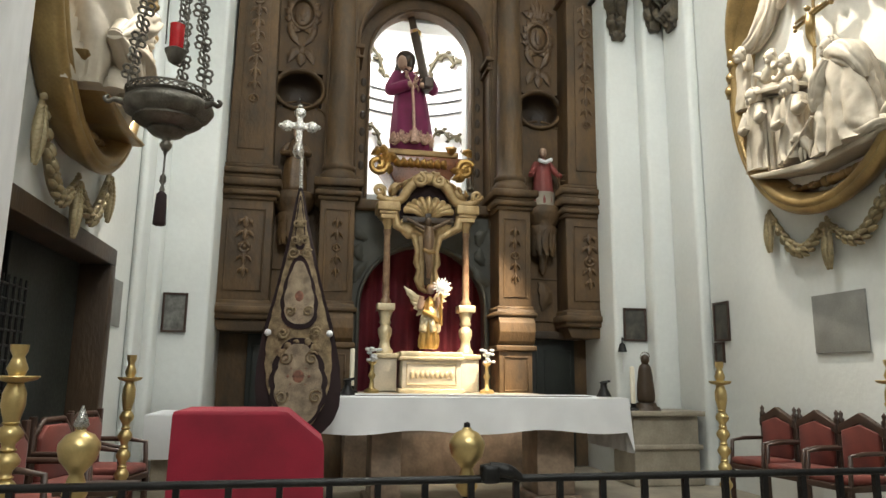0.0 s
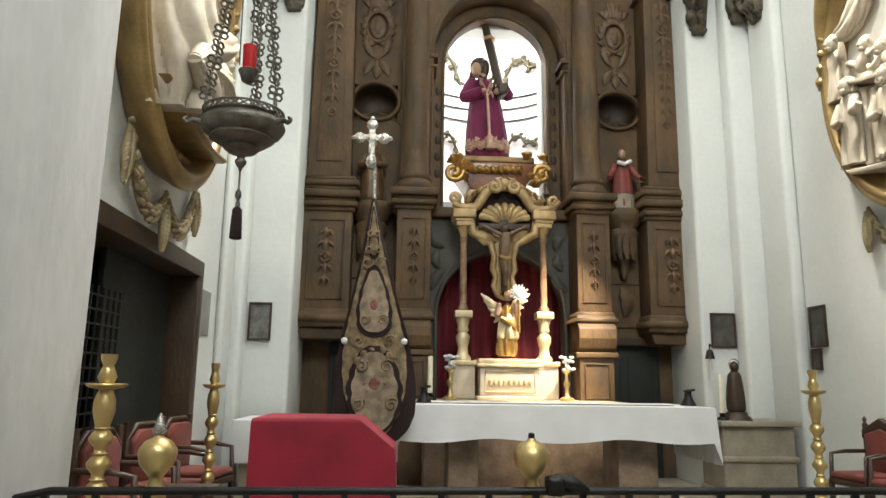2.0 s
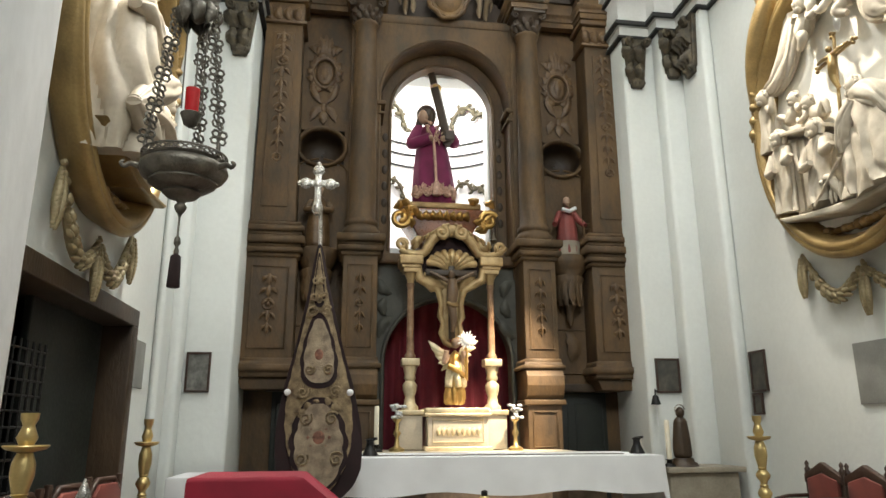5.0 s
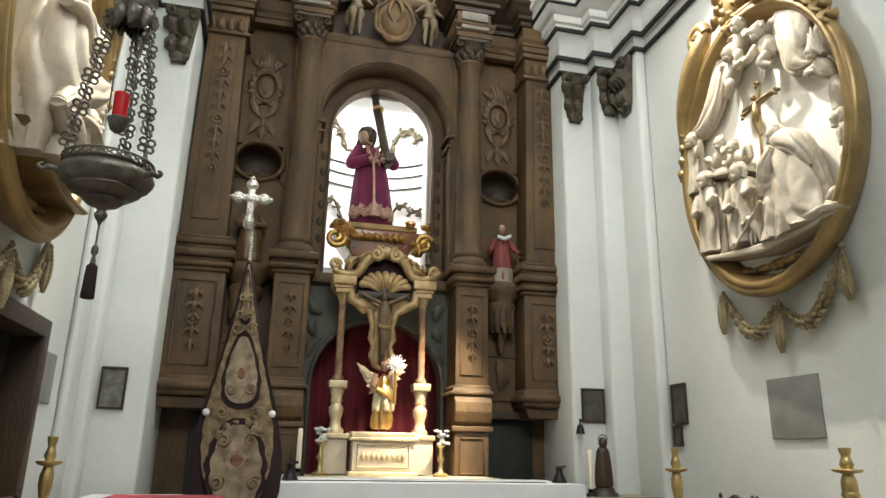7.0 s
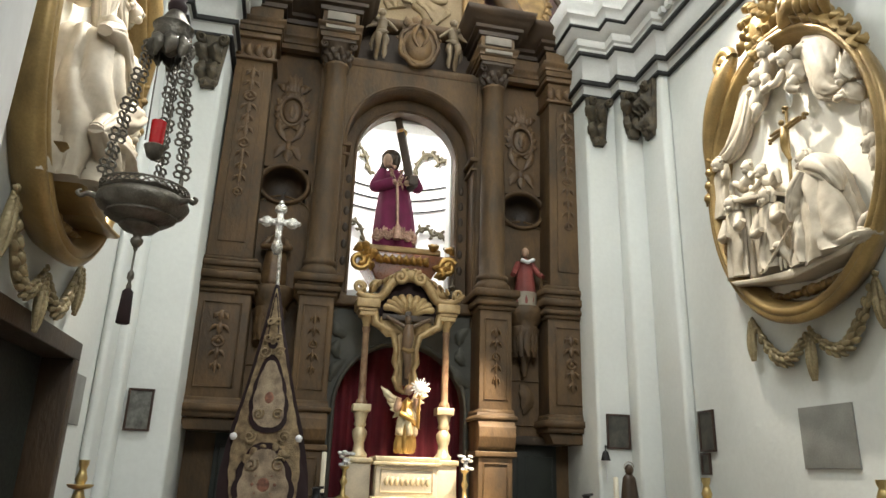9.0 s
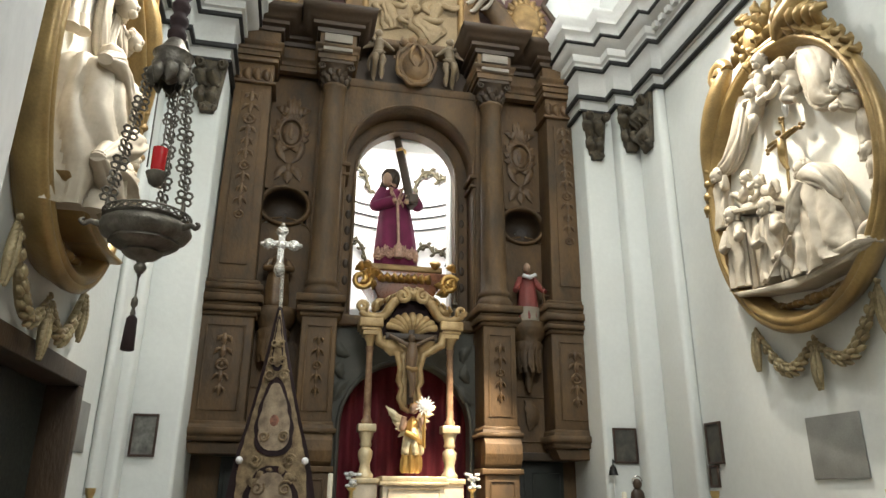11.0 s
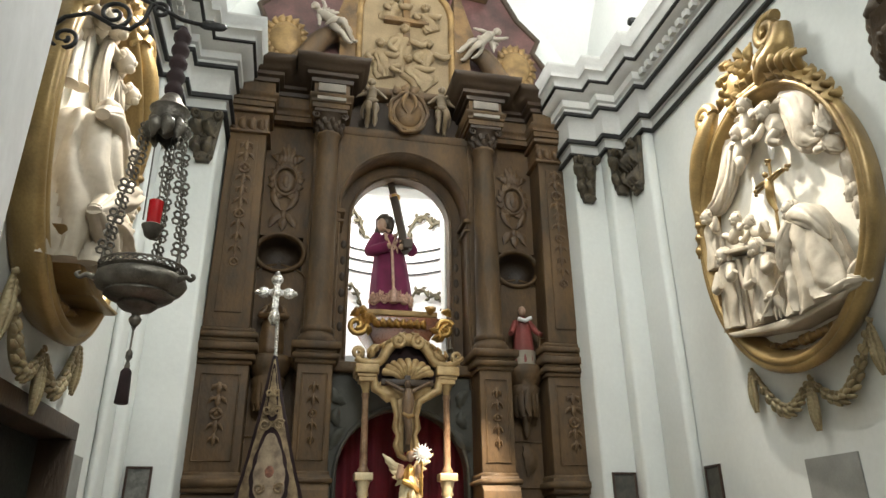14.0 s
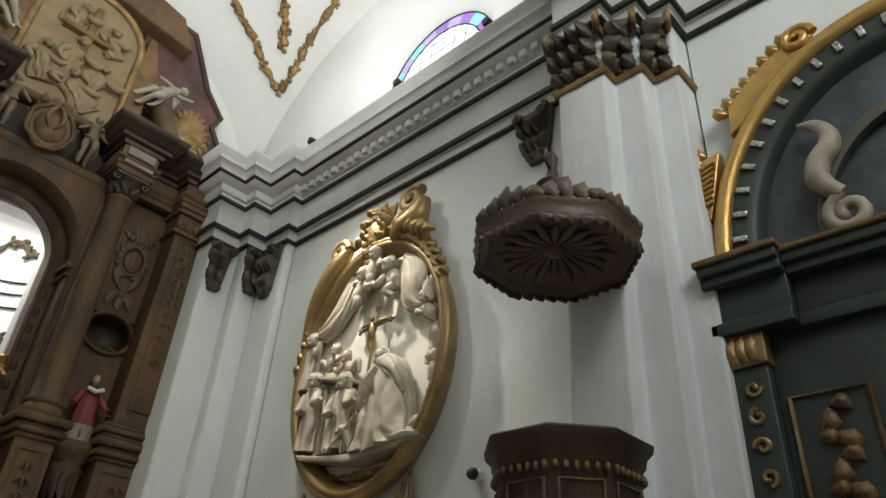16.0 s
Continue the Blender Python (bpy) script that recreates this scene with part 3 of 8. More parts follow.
# lower arch with its crimson hanging
bm = B()
arch_wall(bm, RC - 0.98, RC + 0.98, 1.28, 3.72, RC + 0.02, 0.84, 2.42, 9.12, 9.3)
part("lower_arch", bm, SLATE, altar)
bm = B()
tube(bm, arch_line(RC + 0.02, 0.87, 2.42, 1.28, 9.11), 0.03, 8)
for s in (-1, 1):
    for k in range(3):
        leaf(bm, (RC + s * (0.92 - 0.08 * k), 2.75 + 0.28 * k), (RC + s * (0.72 + 0.1 * k), 3.02 + 0.26 * k), 0.14, 0.05, Matrix.Translation((0, 9.11, 0)))
pieces("arch_carving", bm, SLATE, altar)
bm = B()
rows = []
for i in range(2):
    rows.append([(RC - 0.9 + 1.84 * j / 60, 9.62 - 0.035 * math.sin(j * 1.05) - 0.02 * math.sin(j * 0.37), 1.2 + 2.3 * i) for j in range(61)])
grid(bm, rows)
grid(bm, [[(x, y + 0.02, z) for x, y, z in r] for r in rows])
part("crimson_hanging", bm, CRIMSON, altar, "crimson cloth hanging in the lower arch")
bm = B()
box(bm, RC - 0.98, RC + 0.98, 9.3, 9.35, 3.3, 3.72)
box(bm, RC - 1.0, RC + 1.0, 9.02, 9.4, 3.72, 3.86, 0.02)
part("ledge", bm, WOOD, altar)


def panel_frame(bm, cx, z0, z1, hw, y, r=0.016):
    tube(bm, [(cx - hw, y, z0), (cx - hw, y, z1), (cx + hw, y, z1), (cx + hw, y, z0)], r, 5, closed=True)


def arabesque(bm, cx, z0, z1, y, w):
    """A long low-relief strip of husks, rings and scrolls hanging down a panel."""
    M = Matrix.Translation((0, y, 0))
    n = max(3, round((z1 - z0) / 0.17))
    st = (z1 - z0) / n
    tube(bm, [(cx, y, z1), (cx, y, z0)], 0.008, 5)
    for i in range(n):
        z = z1 - st * (i + 0.5)
        k = w * (1 - 0.35 * i / n)
        if i % 4 == 2:
            tube(bm, [(cx + k * 0.62 * math.cos(a), y, z + k * 0.62 * math.sin(a)) for a in [2 * math.pi * q / 16 for q in range(16)]], k * 0.17, 6, closed=True)
            ball(bm, (cx, y, z), (k * 0.3, 0.016, k * 0.3), 9)
        else:
            leaf(bm, (cx, z + st * 0.5), (cx, z - st * 0.5), k * 0.6, 0.022, M, n=6, curl=0)
        for e in (-1, 1):
            leaf(bm, (cx + e * k * 0.1, z + st * 0.3), (cx + e * k * (1.0 if i % 2 else 0.7), z - st * 0.25), k * 0.42, 0.02, M, n=5, curl=0.5 * e)
            if i % 2:
                tube(bm, spiral((cx + e * k * 0.62, z + st * 0.2), k * 0.26, k * 0.06, 1.3, math.pi / 2, 10, e, y), k * 0.08, 5)


def column(cx, round_shaft):
    s = 1 if cx > RC else -1
    y = 8.86 if round_shaft else 9.05
    hw = 0.22 if round_shaft else 0.33
    d = 0.24 if round_shaft else 0.2
    # pedestal
    bm = B()
    box(bm, cx - hw, cx + hw, y - d + 0.05, 9.32, 2.42, 3.74, 0.015)
    panel_frame(bm, cx, 2.56, 3.6, hw * 0.68, y - d + 0.045)
    part("pedestal", bm, WOOD, altar)
    bm = B()
    arabesque(bm, cx, 2.72, 3.5, y - d + 0.04, hw * 0.36)
    part("pedestal_carving", bm, WOODR, altar)
    bm = B()
    def pile(levels):
        prof = [(-0.04, levels[0][1])]
        for e, z0, z1 in levels:
            k = min(0.012, (z1 - z0) / 4)
            prof += [(e - k, z0), (e, z0 + k), (e, z1 - k), (e - k, z1)]
        prof.append((-0.04, levels[-1][2]))
        mould(bm, [(cx - hw, 9.33), (cx - hw, y - d + 0.05), (cx + hw, y - d + 0.05), (cx + hw, 9.33)], prof, 1)
    pile([(0.03, 3.72, 3.78), (0.07, 3.78, 3.85), (0.04, 3.85, 3.9), (0.09, 3.9, 4.0)] + ([] if round_shaft else [(0.05, 4.0, 4.06), (0.075, 4.06, 4.14), (0.03, 4.14, 4.2)]))
    part("pedestal_cornice", bm, WOOD, altar)
    bm = B()
    if round_shaft:
        pile([(0.02, 2.36, 2.44), (0.06, 2.30, 2.36)])
        prof = [(y - d + 0.02, 2.3), (y - d - 0.05, 2.22), (y - d - 0.06, 2.1), (y - d - 0.02, 1.98), (y - d + 0.05, 1.93), (9.32, 1.93), (9.32, 2.3)]
        prism(bm, prof, cx - hw - 0.02, cx + hw + 0.02, Matrix(((0, 1, 0, 0), (1, 0, 0, 0), (0, 0, 1, 0), (0, 0, 0, 1))), 0.008)
        box(bm, cx - hw - 0.05, cx + hw + 0.05, y - d, 9.33, 1.86, 1.93, 0.015)
        box(bm, cx - hw, cx + hw, y - d + 0.04, 9.33, 1.26, 1.86, 0.01)
        panel_frame(bm, cx, 1.36, 1.78, hw * 0.7, y - d + 0.035)
        box(bm, cx - hw - 0.03, cx + hw + 0.03, y - d, 9.33, FZ, 1.26, 0.01)
    else:
        pile([(0.02, 2.36, 2.44), (0.07, 2.27, 2.36), (0.03, 2.2, 2.27)])
        prism(bm, [(cx - hw, 2.2), (cx + hw, 2.2), (cx + hw * 0.82, 2.06), (cx - hw * 0.82, 2.06)], y - d + 0.08, 9.4, None, 0.01)
    part("console", bm, WOOD, altar)
    # shaft
    bm = B()
    if round_shaft:
        prof = [(0.24, 4.0), (0.25, 4.03), (0.25, 4.09), (0.22, 4.12), (0.205, 4.15), (0.22, 4.17), (0.22, 4.22), (0.185, 4.25)]
        prof += [(0.182 - 0.032 * (i / 8) ** 1.5, 4.25 + 2.85 * i / 8) for i in range(1, 9)] + [(0.175, 7.12), (0.175, 7.16), (0.15, 7.18)]
        lathe(bm, prof, 28, Matrix.Translation((cx, y + 0.02, 0)))
        box(bm, cx - 0.2, cx + 0.2, 9.05, 9.32, 4.0, 7.5, 0.01)
    else:
        prism(bm, [(cx - 0.29, 4.2), (cx + 0.29, 4.2), (cx + 0.25, 7.1), (cx - 0.25, 7.1)], y - 0.16, 9.32, None, 0.012)
        prism(bm, [(cx - 0.17, 4.4), (cx + 0.17, 4.4), (cx + 0.145, 6.95), (cx - 0.145, 6.95)], y - 0.18, y - 0.1, None, 0.008)
    part("shaft", bm, WOOD, altar)
    if not round_shaft:
        bm = B()
        arabesque(bm, cx, 5.0, 6.95, y - 0.182, 0.12)
        part("shaft_carving", bm, WOODR, altar)
    # capital
    bm = B()
    w = 0.2 if round_shaft else 0.29
    if round_shaft:
        lathe(bm, [(0.15, 7.16), (0.17, 7.3), (0.2, 7.4), (0.24, 7.44)], 24, Matrix.Translation((cx, y + 0.02, 0)))
        for k in range(10):
            a = 2 * math.pi * k / 10
            m = Matrix.Translation((cx, y + 0.02, 0)) @ Matrix.Rotation(a, 4, "Z") @ Matrix.Translation((0, -0.16, 0))
            leaf(bm, (0, 7.17), (0, 7.33), 0.085, 0.04, m)
            leaf(bm, (0.05, 7.25), (0.05, 7.42), 0.075, 0.06, m)
        for sx in (-1, 1):
            tube(bm, spiral((cx + sx * 0.2, 7.4), 0.055, 0.01, 1.5, math.pi / 2, 16, -sx, y - 0.17), 0.018, 6)
        box(bm, cx - 0.24, cx + 0.24, y - 0.21, 9.3, 7.44, 7.5, 0.015)
    else:
        box(bm, cx - 0.27, cx + 0.27, y - 0.18, 9.32, 7.1, 7.42, 0.015)
        for k in range(4):
            leaf(bm, (cx - 0.2 + 0.133 * k, 7.12), (cx - 0.2 + 0.133 * k, 7.36), 0.12, 0.06, Matrix.Translation((0, y - 0.18, 0)))
        box(bm, cx - 0.31, cx + 0.31, y - 0.22, 9.32, 7.08, 7.12, 0.012)
        box(bm, cx - 0.32, cx + 0.32, y - 0.24, 9.32, 7.42, 7.5, 0.015)
    part("capital", bm, WOODD if round_shaft else WOODR, altar)


for cx in (RC - 2.31, RC - 1.17, RC + 1.17, RC + 2.31):
    column(cx, abs(cx - RC) < 2)

# entablature, broken forward over the columns
for s in (-1, 1):
    pth = [(RC + s * 2.62, 9.6), (RC + s * 2.62, 8.8), (RC + s * 2.0, 8.8), (RC + s * 2.0, 9.12), (RC + s * 1.42, 9.12), (RC + s * 1.42, 8.66), (RC + s * 0.92, 8.66), (RC + s * 0.92, 9.6)]
    bm = B()
    mould(bm, pth, [(-0.1, 7.5), (0.02, 7.5), (0.02, 7.58), (0.04, 7.59), (0.04, 7.66), (0.07, 7.68), (0.07, 7.72), (0.01, 7.73), (0.01, 7.92), (-0.1, 7.92)], -s)
    part("architrave", bm, WOOD, altar)
    bm = B()
    mould(bm, pth, [(-0.1, 7.92), (0.05, 7.92), (0.06, 7.98), (0.12, 8.0), (0.12, 8.06), (0.2, 8.09), (0.22, 8.16), (0.27, 8.18), (0.29, 8.26), (-0.1, 8.28)], -s)
    part("entablature_cornice", bm, WOODD, altar)
    bm = B()
    box(bm, RC + s * 1.17 - 0.2, RC + s * 1.17 + 0.2, 8.6, 8.7, 7.76, 7.9, 0.008)
    box(bm, RC + s * 1.17 - 0.21, RC + s * 1.17 + 0.21, 8.58, 8.7, 7.6, 7.66, 0.008)
    part("pale_block", bm, mat("pale_wood_block", (0.24, 0.21, 0.17), 0.55, var=0.15) if s < 0 else bpy.data.materials["pale_wood_block"], altar)
    tooth = B()
    box(tooth, -0.022, 0.022, -0.03, 0.02, 0, 0.045)
    me0 = None
    for a, b, y in ((2.62, 2.0, 8.76), (1.42, 0.92, 8.62)):
        for i in range(int((a - b) / 0.075)):
            o = part("dentil", tooth, WOODD, altar) if me0 is None else new("dentil", me0)
            me0, o.parent = o.data, altar
            o.location = (RC + s * (a - 0.04 - i * 0.075), y, 7.985)
bm = B()
box(bm, RC - 0.95, RC + 0.95, 9.35, 9.6, 7.4, 8.2)
part("frieze_ground", bm, WOODD, altar)
bm = B()
mould(bm, [(RC - 0.95, 9.25), (RC + 0.95, 9.25)], [(-0.1, 8.18), (0.1, 8.18), (0.14, 8.24), (0.14, 8.3), (-0.1, 8.3)], 1)
mould(bm, [(RC - 1.0, 9.1), (RC + 1.0, 9.1)], [(-0.1, 7.36), (0.03, 7.36), (0.06, 7.42), (0.06, 7.46), (-0.1, 7.46)], 1)
part("thin_ledge", bm, WOOD, altar)

# side bays: oval reliefs, round recesses, brackets, low doors
for s in (-1, 1):
    cx = RC + s * 1.74
    bm = B()
    MO = Matrix.Translation((0, 9.28, 0))
    tube(bm, [(cx + 0.17 * math.cos(a), 9.27, 6.57 + 0.23 * math.sin(a)) for a in [2 * math.pi * i / 28 for i in range(28)]], 0.03, 7, closed=True)
    ball(bm, (cx, 9.285, 6.57), (0.13, 0.03, 0.18), 16)
    leaf(bm, (cx, 6.46), (cx, 6.7), 0.1, 0.03, Matrix.Translation((0, 9.26, 0)), curl=0)
    for k in range(16):  # wreath of leaves round the oval
        a = 2 * math.pi * k / 16 + 0.2
        h = 1 if math.cos(a) > 0 else -1
        leaf(bm, (cx + 0.19 * math.cos(a), 6.57 + 0.25 * math.sin(a)), (cx + 0.27 * math.cos(a + 0.35 * h), 6.57 + 0.36 * math.sin(a + 0.35 * h)), 0.11, 0.03, MO, n=5, curl=0.4 * h)
    for k in range(-2, 3):  # plume
        leaf(bm, (cx + 0.05 * k, 6.86), (cx + 0.09 * k, 7.2 - 0.045 * k * k), 0.11, 0.035, MO, curl=0.2 * k)
    for k in (-1, 1):
        leaf(bm, (cx + k * 0.14, 6.9), (cx + k * 0.25, 6.98), 0.1, 0.03, MO, curl=0.4 * k)
        leaf(bm, (cx + k * 0.18, 6.42), (cx + k * 0.04, 6.1), 0.1, 0.03, MO, curl=0.3 * k)
        leaf(bm, (cx + k * 0.02, 6.04), (cx + k * 0.17, 5.82), 0.12, 0.03, MO, curl=0.3 * k)
        tube(bm, spiral((cx + k * 0.12, 5.96), 0.05, 0.01, 1.2, math.pi / 2, 10, k, 9.27), 0.016, 5)
    ball(bm, (cx, 9.28, 6.02), (0.06, 0.03, 0.08), 9)
    leaf(bm, (cx, 5.98), (cx, 5.78), 0.12, 0.03, MO, curl=0)
    part("oval_relief", bm, WOODR, altar)
    bm = B()
    ring = [2 * math.pi * i / 32 for i in range(32)]
    grid(bm, [[(cx + r * 1.2 * math.cos(a), y, 5.43 + r * math.sin(a)) for a in ring] for r, y in ((0.31, 9.31), (0.305, 9.25), (0.29, 9.235), (0.27, 9.24), (0.255, 9.26), (0.25, 9.32))], wrap_v=True)
    part("round_moulding", bm, WOOD, altar)
    # darker wood puts the hollow's shade into its colour
    bm = B()
    grid(bm, [[(cx + r * 1.2 * math.cos(a), y, 5.43 + r * math.sin(a)) for a in ring] for r, y in ((0.252, 9.3), (0.252, 9.5), (0.2, 9.58), (0.1, 9.62), (0.01, 9.63))], wrap_v=True)
    part("round_recess", bm, WOODD, altar)
    # bracket under the statue
    bm = B()
    lathe(bm, [(0.02, 2.95), (0.06, 3.05), (0.05, 3.12), (0.12, 3.3), (0.2, 3.5), (0.22, 3.6), (0.19, 3.64), (0.25, 3.72), (0.29, 3.8), (0.29, 3.9), (0.25, 3.92)], 20, Matrix.Translation((cx, 9.2, 0)), sy=0.8)
    for k in range(5):
        m = Matrix.Translation((cx, 9.2, 0)) @ Matrix.Rotation(radians(-60 + 30 * k), 4, "Z") @ Matrix.Translation((0, -0.17, 0))
        leaf(bm, (0, 3.2), (0, 3.58), 0.09, 0.02, m)
    part("bracket", bm, WOOD, altar)
    bm = B()
    for k in (-1, 1):
        tube(bm, [(cx + k * 0.42, 9.28, 4.2), (cx + k * 0.42, 9.28, 4.95)] + [(cx + k * 0.42 * math.cos(a), 9.28, 4.95 + 0.3 * math.sin(a)) for a in (0.3, 0.7, 1.1, 1.5)], 0.015, 5)
    panel_frame(bm, cx, 2.3, 2.9, 0.28, 9.29)
    leaf(bm, (cx, 2.85), (cx, 2.45), 0.2, 0.05, Matrix.Translation((0, 9.28, 0)))
    pieces("bay_moulding", bm, WOOD, altar)
    bm = B()
    box(bm, cx - 0.5, cx + 0.5, 9.36, 9.44, FZ, 2.05, 0.008)
    for k in (-0.25, 0.25):
        panel_frame(bm, cx + k, FZ + 0.2, 1.9, 0.19, 9.36, 0.012)
    part("low_door", bm, DOORG, altar, "dark green panelled low door")
    bm = B()
    box(bm, cx - 0.58, cx + 0.58, 9.2, 9.45, 2.05, 2.16, 0.015)
    part("door_lintel", bm, WOODD, altar)

# attic
bm = B()
top = [(RC - 0.78, 8.3), (RC - 0.78, 9.9)] + [(RC - 0.78 * math.cos(a), 9.9 + 0.72 * math.sin(a)) for a in [math.pi * i / 14 for i in range(1, 14)]] + [(RC + 0.78, 9.9), (RC + 0.78, 8.3)]
prism(bm, top, 9.2, 9.65)
ATTICG = mat("worn_cream_gilding", (0.25, 0.185, 0.10), 0.6, metal=0.1, var=0.25, scale=4, fine=40, bump=0.35, color2=(0.19, 0.135, 0.07))
part("attic_panel", bm, ATTICG, altar, "worn cream-gilded attic panel")
bm = B()
tube(bm, [(x, 9.18, z) for x, z in top], 0.06, 8)
part("attic_frame", bm, DULLGILT, altar, "gilded frame of the attic panel")
bm = B()
box(bm, RC - 0.38, RC + 0.38, 9.08, 9.2, 9.66, 9.75, 0.012)
box(bm, RC - 0.06, RC + 0.06, 9.1, 9.2, 9.2, 10.3, 0.012)
part("attic_cross", bm, CARVED, altar, "carved cross beam in the attic relief")
for k, (x, z, w, h, tilt) in enumerate(((-0.05, 9.45, 0.2, 0.75, 0.12), (-0.45, 9.1, 0.16, 0.55, -0.1), (0.36, 9.2, 0.18, 0.6, 0.2), (0.02, 8.85, 0.22, 0.4, -0.3), (-0.2, 10.1, 0.14, 0.4, 0.1), (0.3, 9.95, 0.14, 0.36, -0.12))):
    bm = B()
    body(bm, [(x, z, w * 0.3, 0.06), (x - tilt * 0.2, z - h * 0.15, w, 0.1), (x - tilt * 0.6, z - h * 0.5, w * 0.85, 0.11), (x - tilt, z - h * 0.8, w * 1.1, 0.1), (x - tilt * 1.3, z - h, w * 0.9, 0.06)], 7, 0.3, 0.8, 1.3 * k, 9.19)
    head(bm, x + 0.02, z + 0.07, 0.085, 9.1)
    limb(bm, [(x + w * 0.6, 9.12, z - h * 0.2), (x + w * 1.5, 9.06, z - h * 0.35), (x + w * 2.0, 9.08, z - h * 0.2)], 0.05)
    limb(bm, [(x - w * 0.6, 9.12, z - h * 0.2), (x - w * 1.2, 9.06, z - h * 0.45), (x - w * 0.6, 9.05, z - h * 0.6)], 0.05)
    for v in bm.verts:
        v.co.x += RC
    carve(bm, 0.012, (14, 14, 10), k)
    part("relief_figure", bm, ATTICG, altar, "worn gilded figure in relief")
for s in (-1, 1):
    bm = B()
    edge = [(0.8, 8.3), (2.5, 8.3), (2.62, 8.75), (2.52, 9.3), (2.3, 9.62), (2.42, 9.9), (2.05, 10.3), (1.75, 10.9), (1.55, 11.3), (0.8, 11.35)]
    prism(bm, [(RC + s * x, z) for x, z in edge], 9.42, 9.64)
    part("attic_wing", bm, MAROONP, altar)
    bm = B()
    tube(bm, [(RC + s * x, 9.42, z) for x, z in edge[1:]], 0.055, 8)
    part("wing_edge", bm, WOODD, altar)
    bm = B()
    prism(bm, [(RC + s * x, z) for x, z in ((0.82, 8.3), (1.12, 8.3), (1.08, 9.1), (1.2, 9.5), (0.95, 10.4), (0.82, 10.4))], 9.15, 9.45, None, 0.015)
    part("attic_pilaster", bm, CARVED, altar)
    bm = B()
    tube(bm, [(RC + s * x, 9.2, z) for x, z in ((1.05, 9.35), (1.35, 9.2), (1.6, 8.8), (1.95, 8.42), (2.2, 8.36))], [0.12, 0.16, 0.17, 0.13, 0.08], 9)
    part("attic_volute", bm, WOOD, altar)
    bm = B()
    cx, cz = RC + s * 1.95, 9.2
    lathe(bm, [(0.02, 0.1), (0.2, 0.1), (0.3, 0.05), (0.33, 0.0)], 24, Matrix.Translation((cx, 9.36, cz)) @ Matrix.Rotation(math.pi / 2, 4, "X"), sx=0.85, sy=1.1)
    for k in range(18):
        a = 2 * math.pi * k / 18
        leaf(bm, (cx + 0.22 * math.cos(a), cz + 0.28 * math.sin(a)), (cx + 0.38 * math.cos(a), cz + 0.5 * math.sin(a)), 0.12, 0.05, Matrix.Translation((0, 9.34, 0)))
    pieces("sunburst_ray", bm, DULLGILT, altar)
    bm = B()
    lathe(bm, [(0.1, 8.3), (0.12, 8.34), (0.06, 8.4), (0.12, 8.5), (0.14, 8.58), (0.06, 8.66), (0.09, 8.72), (0.02, 8.8)], 14, Matrix.Translation((RC + s * 2.5, 9.0, 0)))
    part("finial", bm, DULLGILT, altar)
bm = B()
prism(bm, [(RC - 1.5, 10.6), (RC - 1.2, 11.2), (RC, 11.45), (RC + 1.2, 11.2), (RC + 1.5, 10.6), (RC, 10.75)], 9.1, 9.5, None, 0.03)
part("attic_pediment", bm, WOOD, altar)


def putto(name, m, mt, label, seed=0):
    """A small carved figure: one plain mesh."""
    bm = B()
    tube(bm, [(0, 0.01, 0.22), (0.01, -0.03, 0.3), (0, -0.02, 0.4), (-0.01, 0, 0.5), (0, -0.01, 0.56), (0.005, -0.015, 0.6)], [0.07, 0.085, 0.075, 0.085, 0.05, 0.032], 12)
    ball(bm, (0.012, -0.03, 0.65), (0.056, 0.062, 0.07), 12)
    for q in range(9):
        a = -0.2 + q * 0.44
        ball(bm, (0.012 + 0.05 * math.cos(a), -0.015, 0.668 + 0.045 * math.sin(a)), 0.024, 7)
    for k in (-1, 1):
        b = 0.05 if k == 1 else -0.02
        tube(bm, [(k * 0.04, 0, 0.25), (k * 0.065, -0.07 - b, 0.14), (k * 0.055, -0.05, 0.04), (k * 0.06, 0.02 + b, -0.06), (k * 0.055, 0.03 + b, -0.14), (k * 0.06, -0.02 + b, -0.17)], [0.062, 0.058, 0.04, 0.042, 0.022, 0.02], 9)
    tube(bm, [(0.07, 0, 0.52), (0.14, -0.02, 0.6), (0.2, -0.02, 0.74)], [0.036, 0.03, 0.018], 8)
    tube(bm, [(-0.07, 0, 0.52), (-0.15, -0.05, 0.42), (-0.24, -0.06, 0.34)], [0.036, 0.03, 0.018], 8)
    for q in range(4):
        leaf(bm, (0.04, 0.48), (0.16 + 0.03 * q, 0.62 - 0.08 * q), 0.06, 0.03, Matrix.Translation((0, 0.05, 0)))
    tube(bm, [(-0.1, 0.02, 0.34), (-0.04, -0.09, 0.28), (0.06, -0.09, 0.24), (0.12, -0.02, 0.2), (0.15, 0.03, 0.08), (0.13, 0.04, -0.02)], [0.02, 0.045, 0.05, 0.04, 0.035, 0.012], 8, flat=0.5)
    carve(bm, 0.006, (22, 22, 16), seed)
    ob = done(name, bm, mt)
    ob.matrix_world = m
    return tagged(ob, label, "statue", "carved putti on the altarpiece")


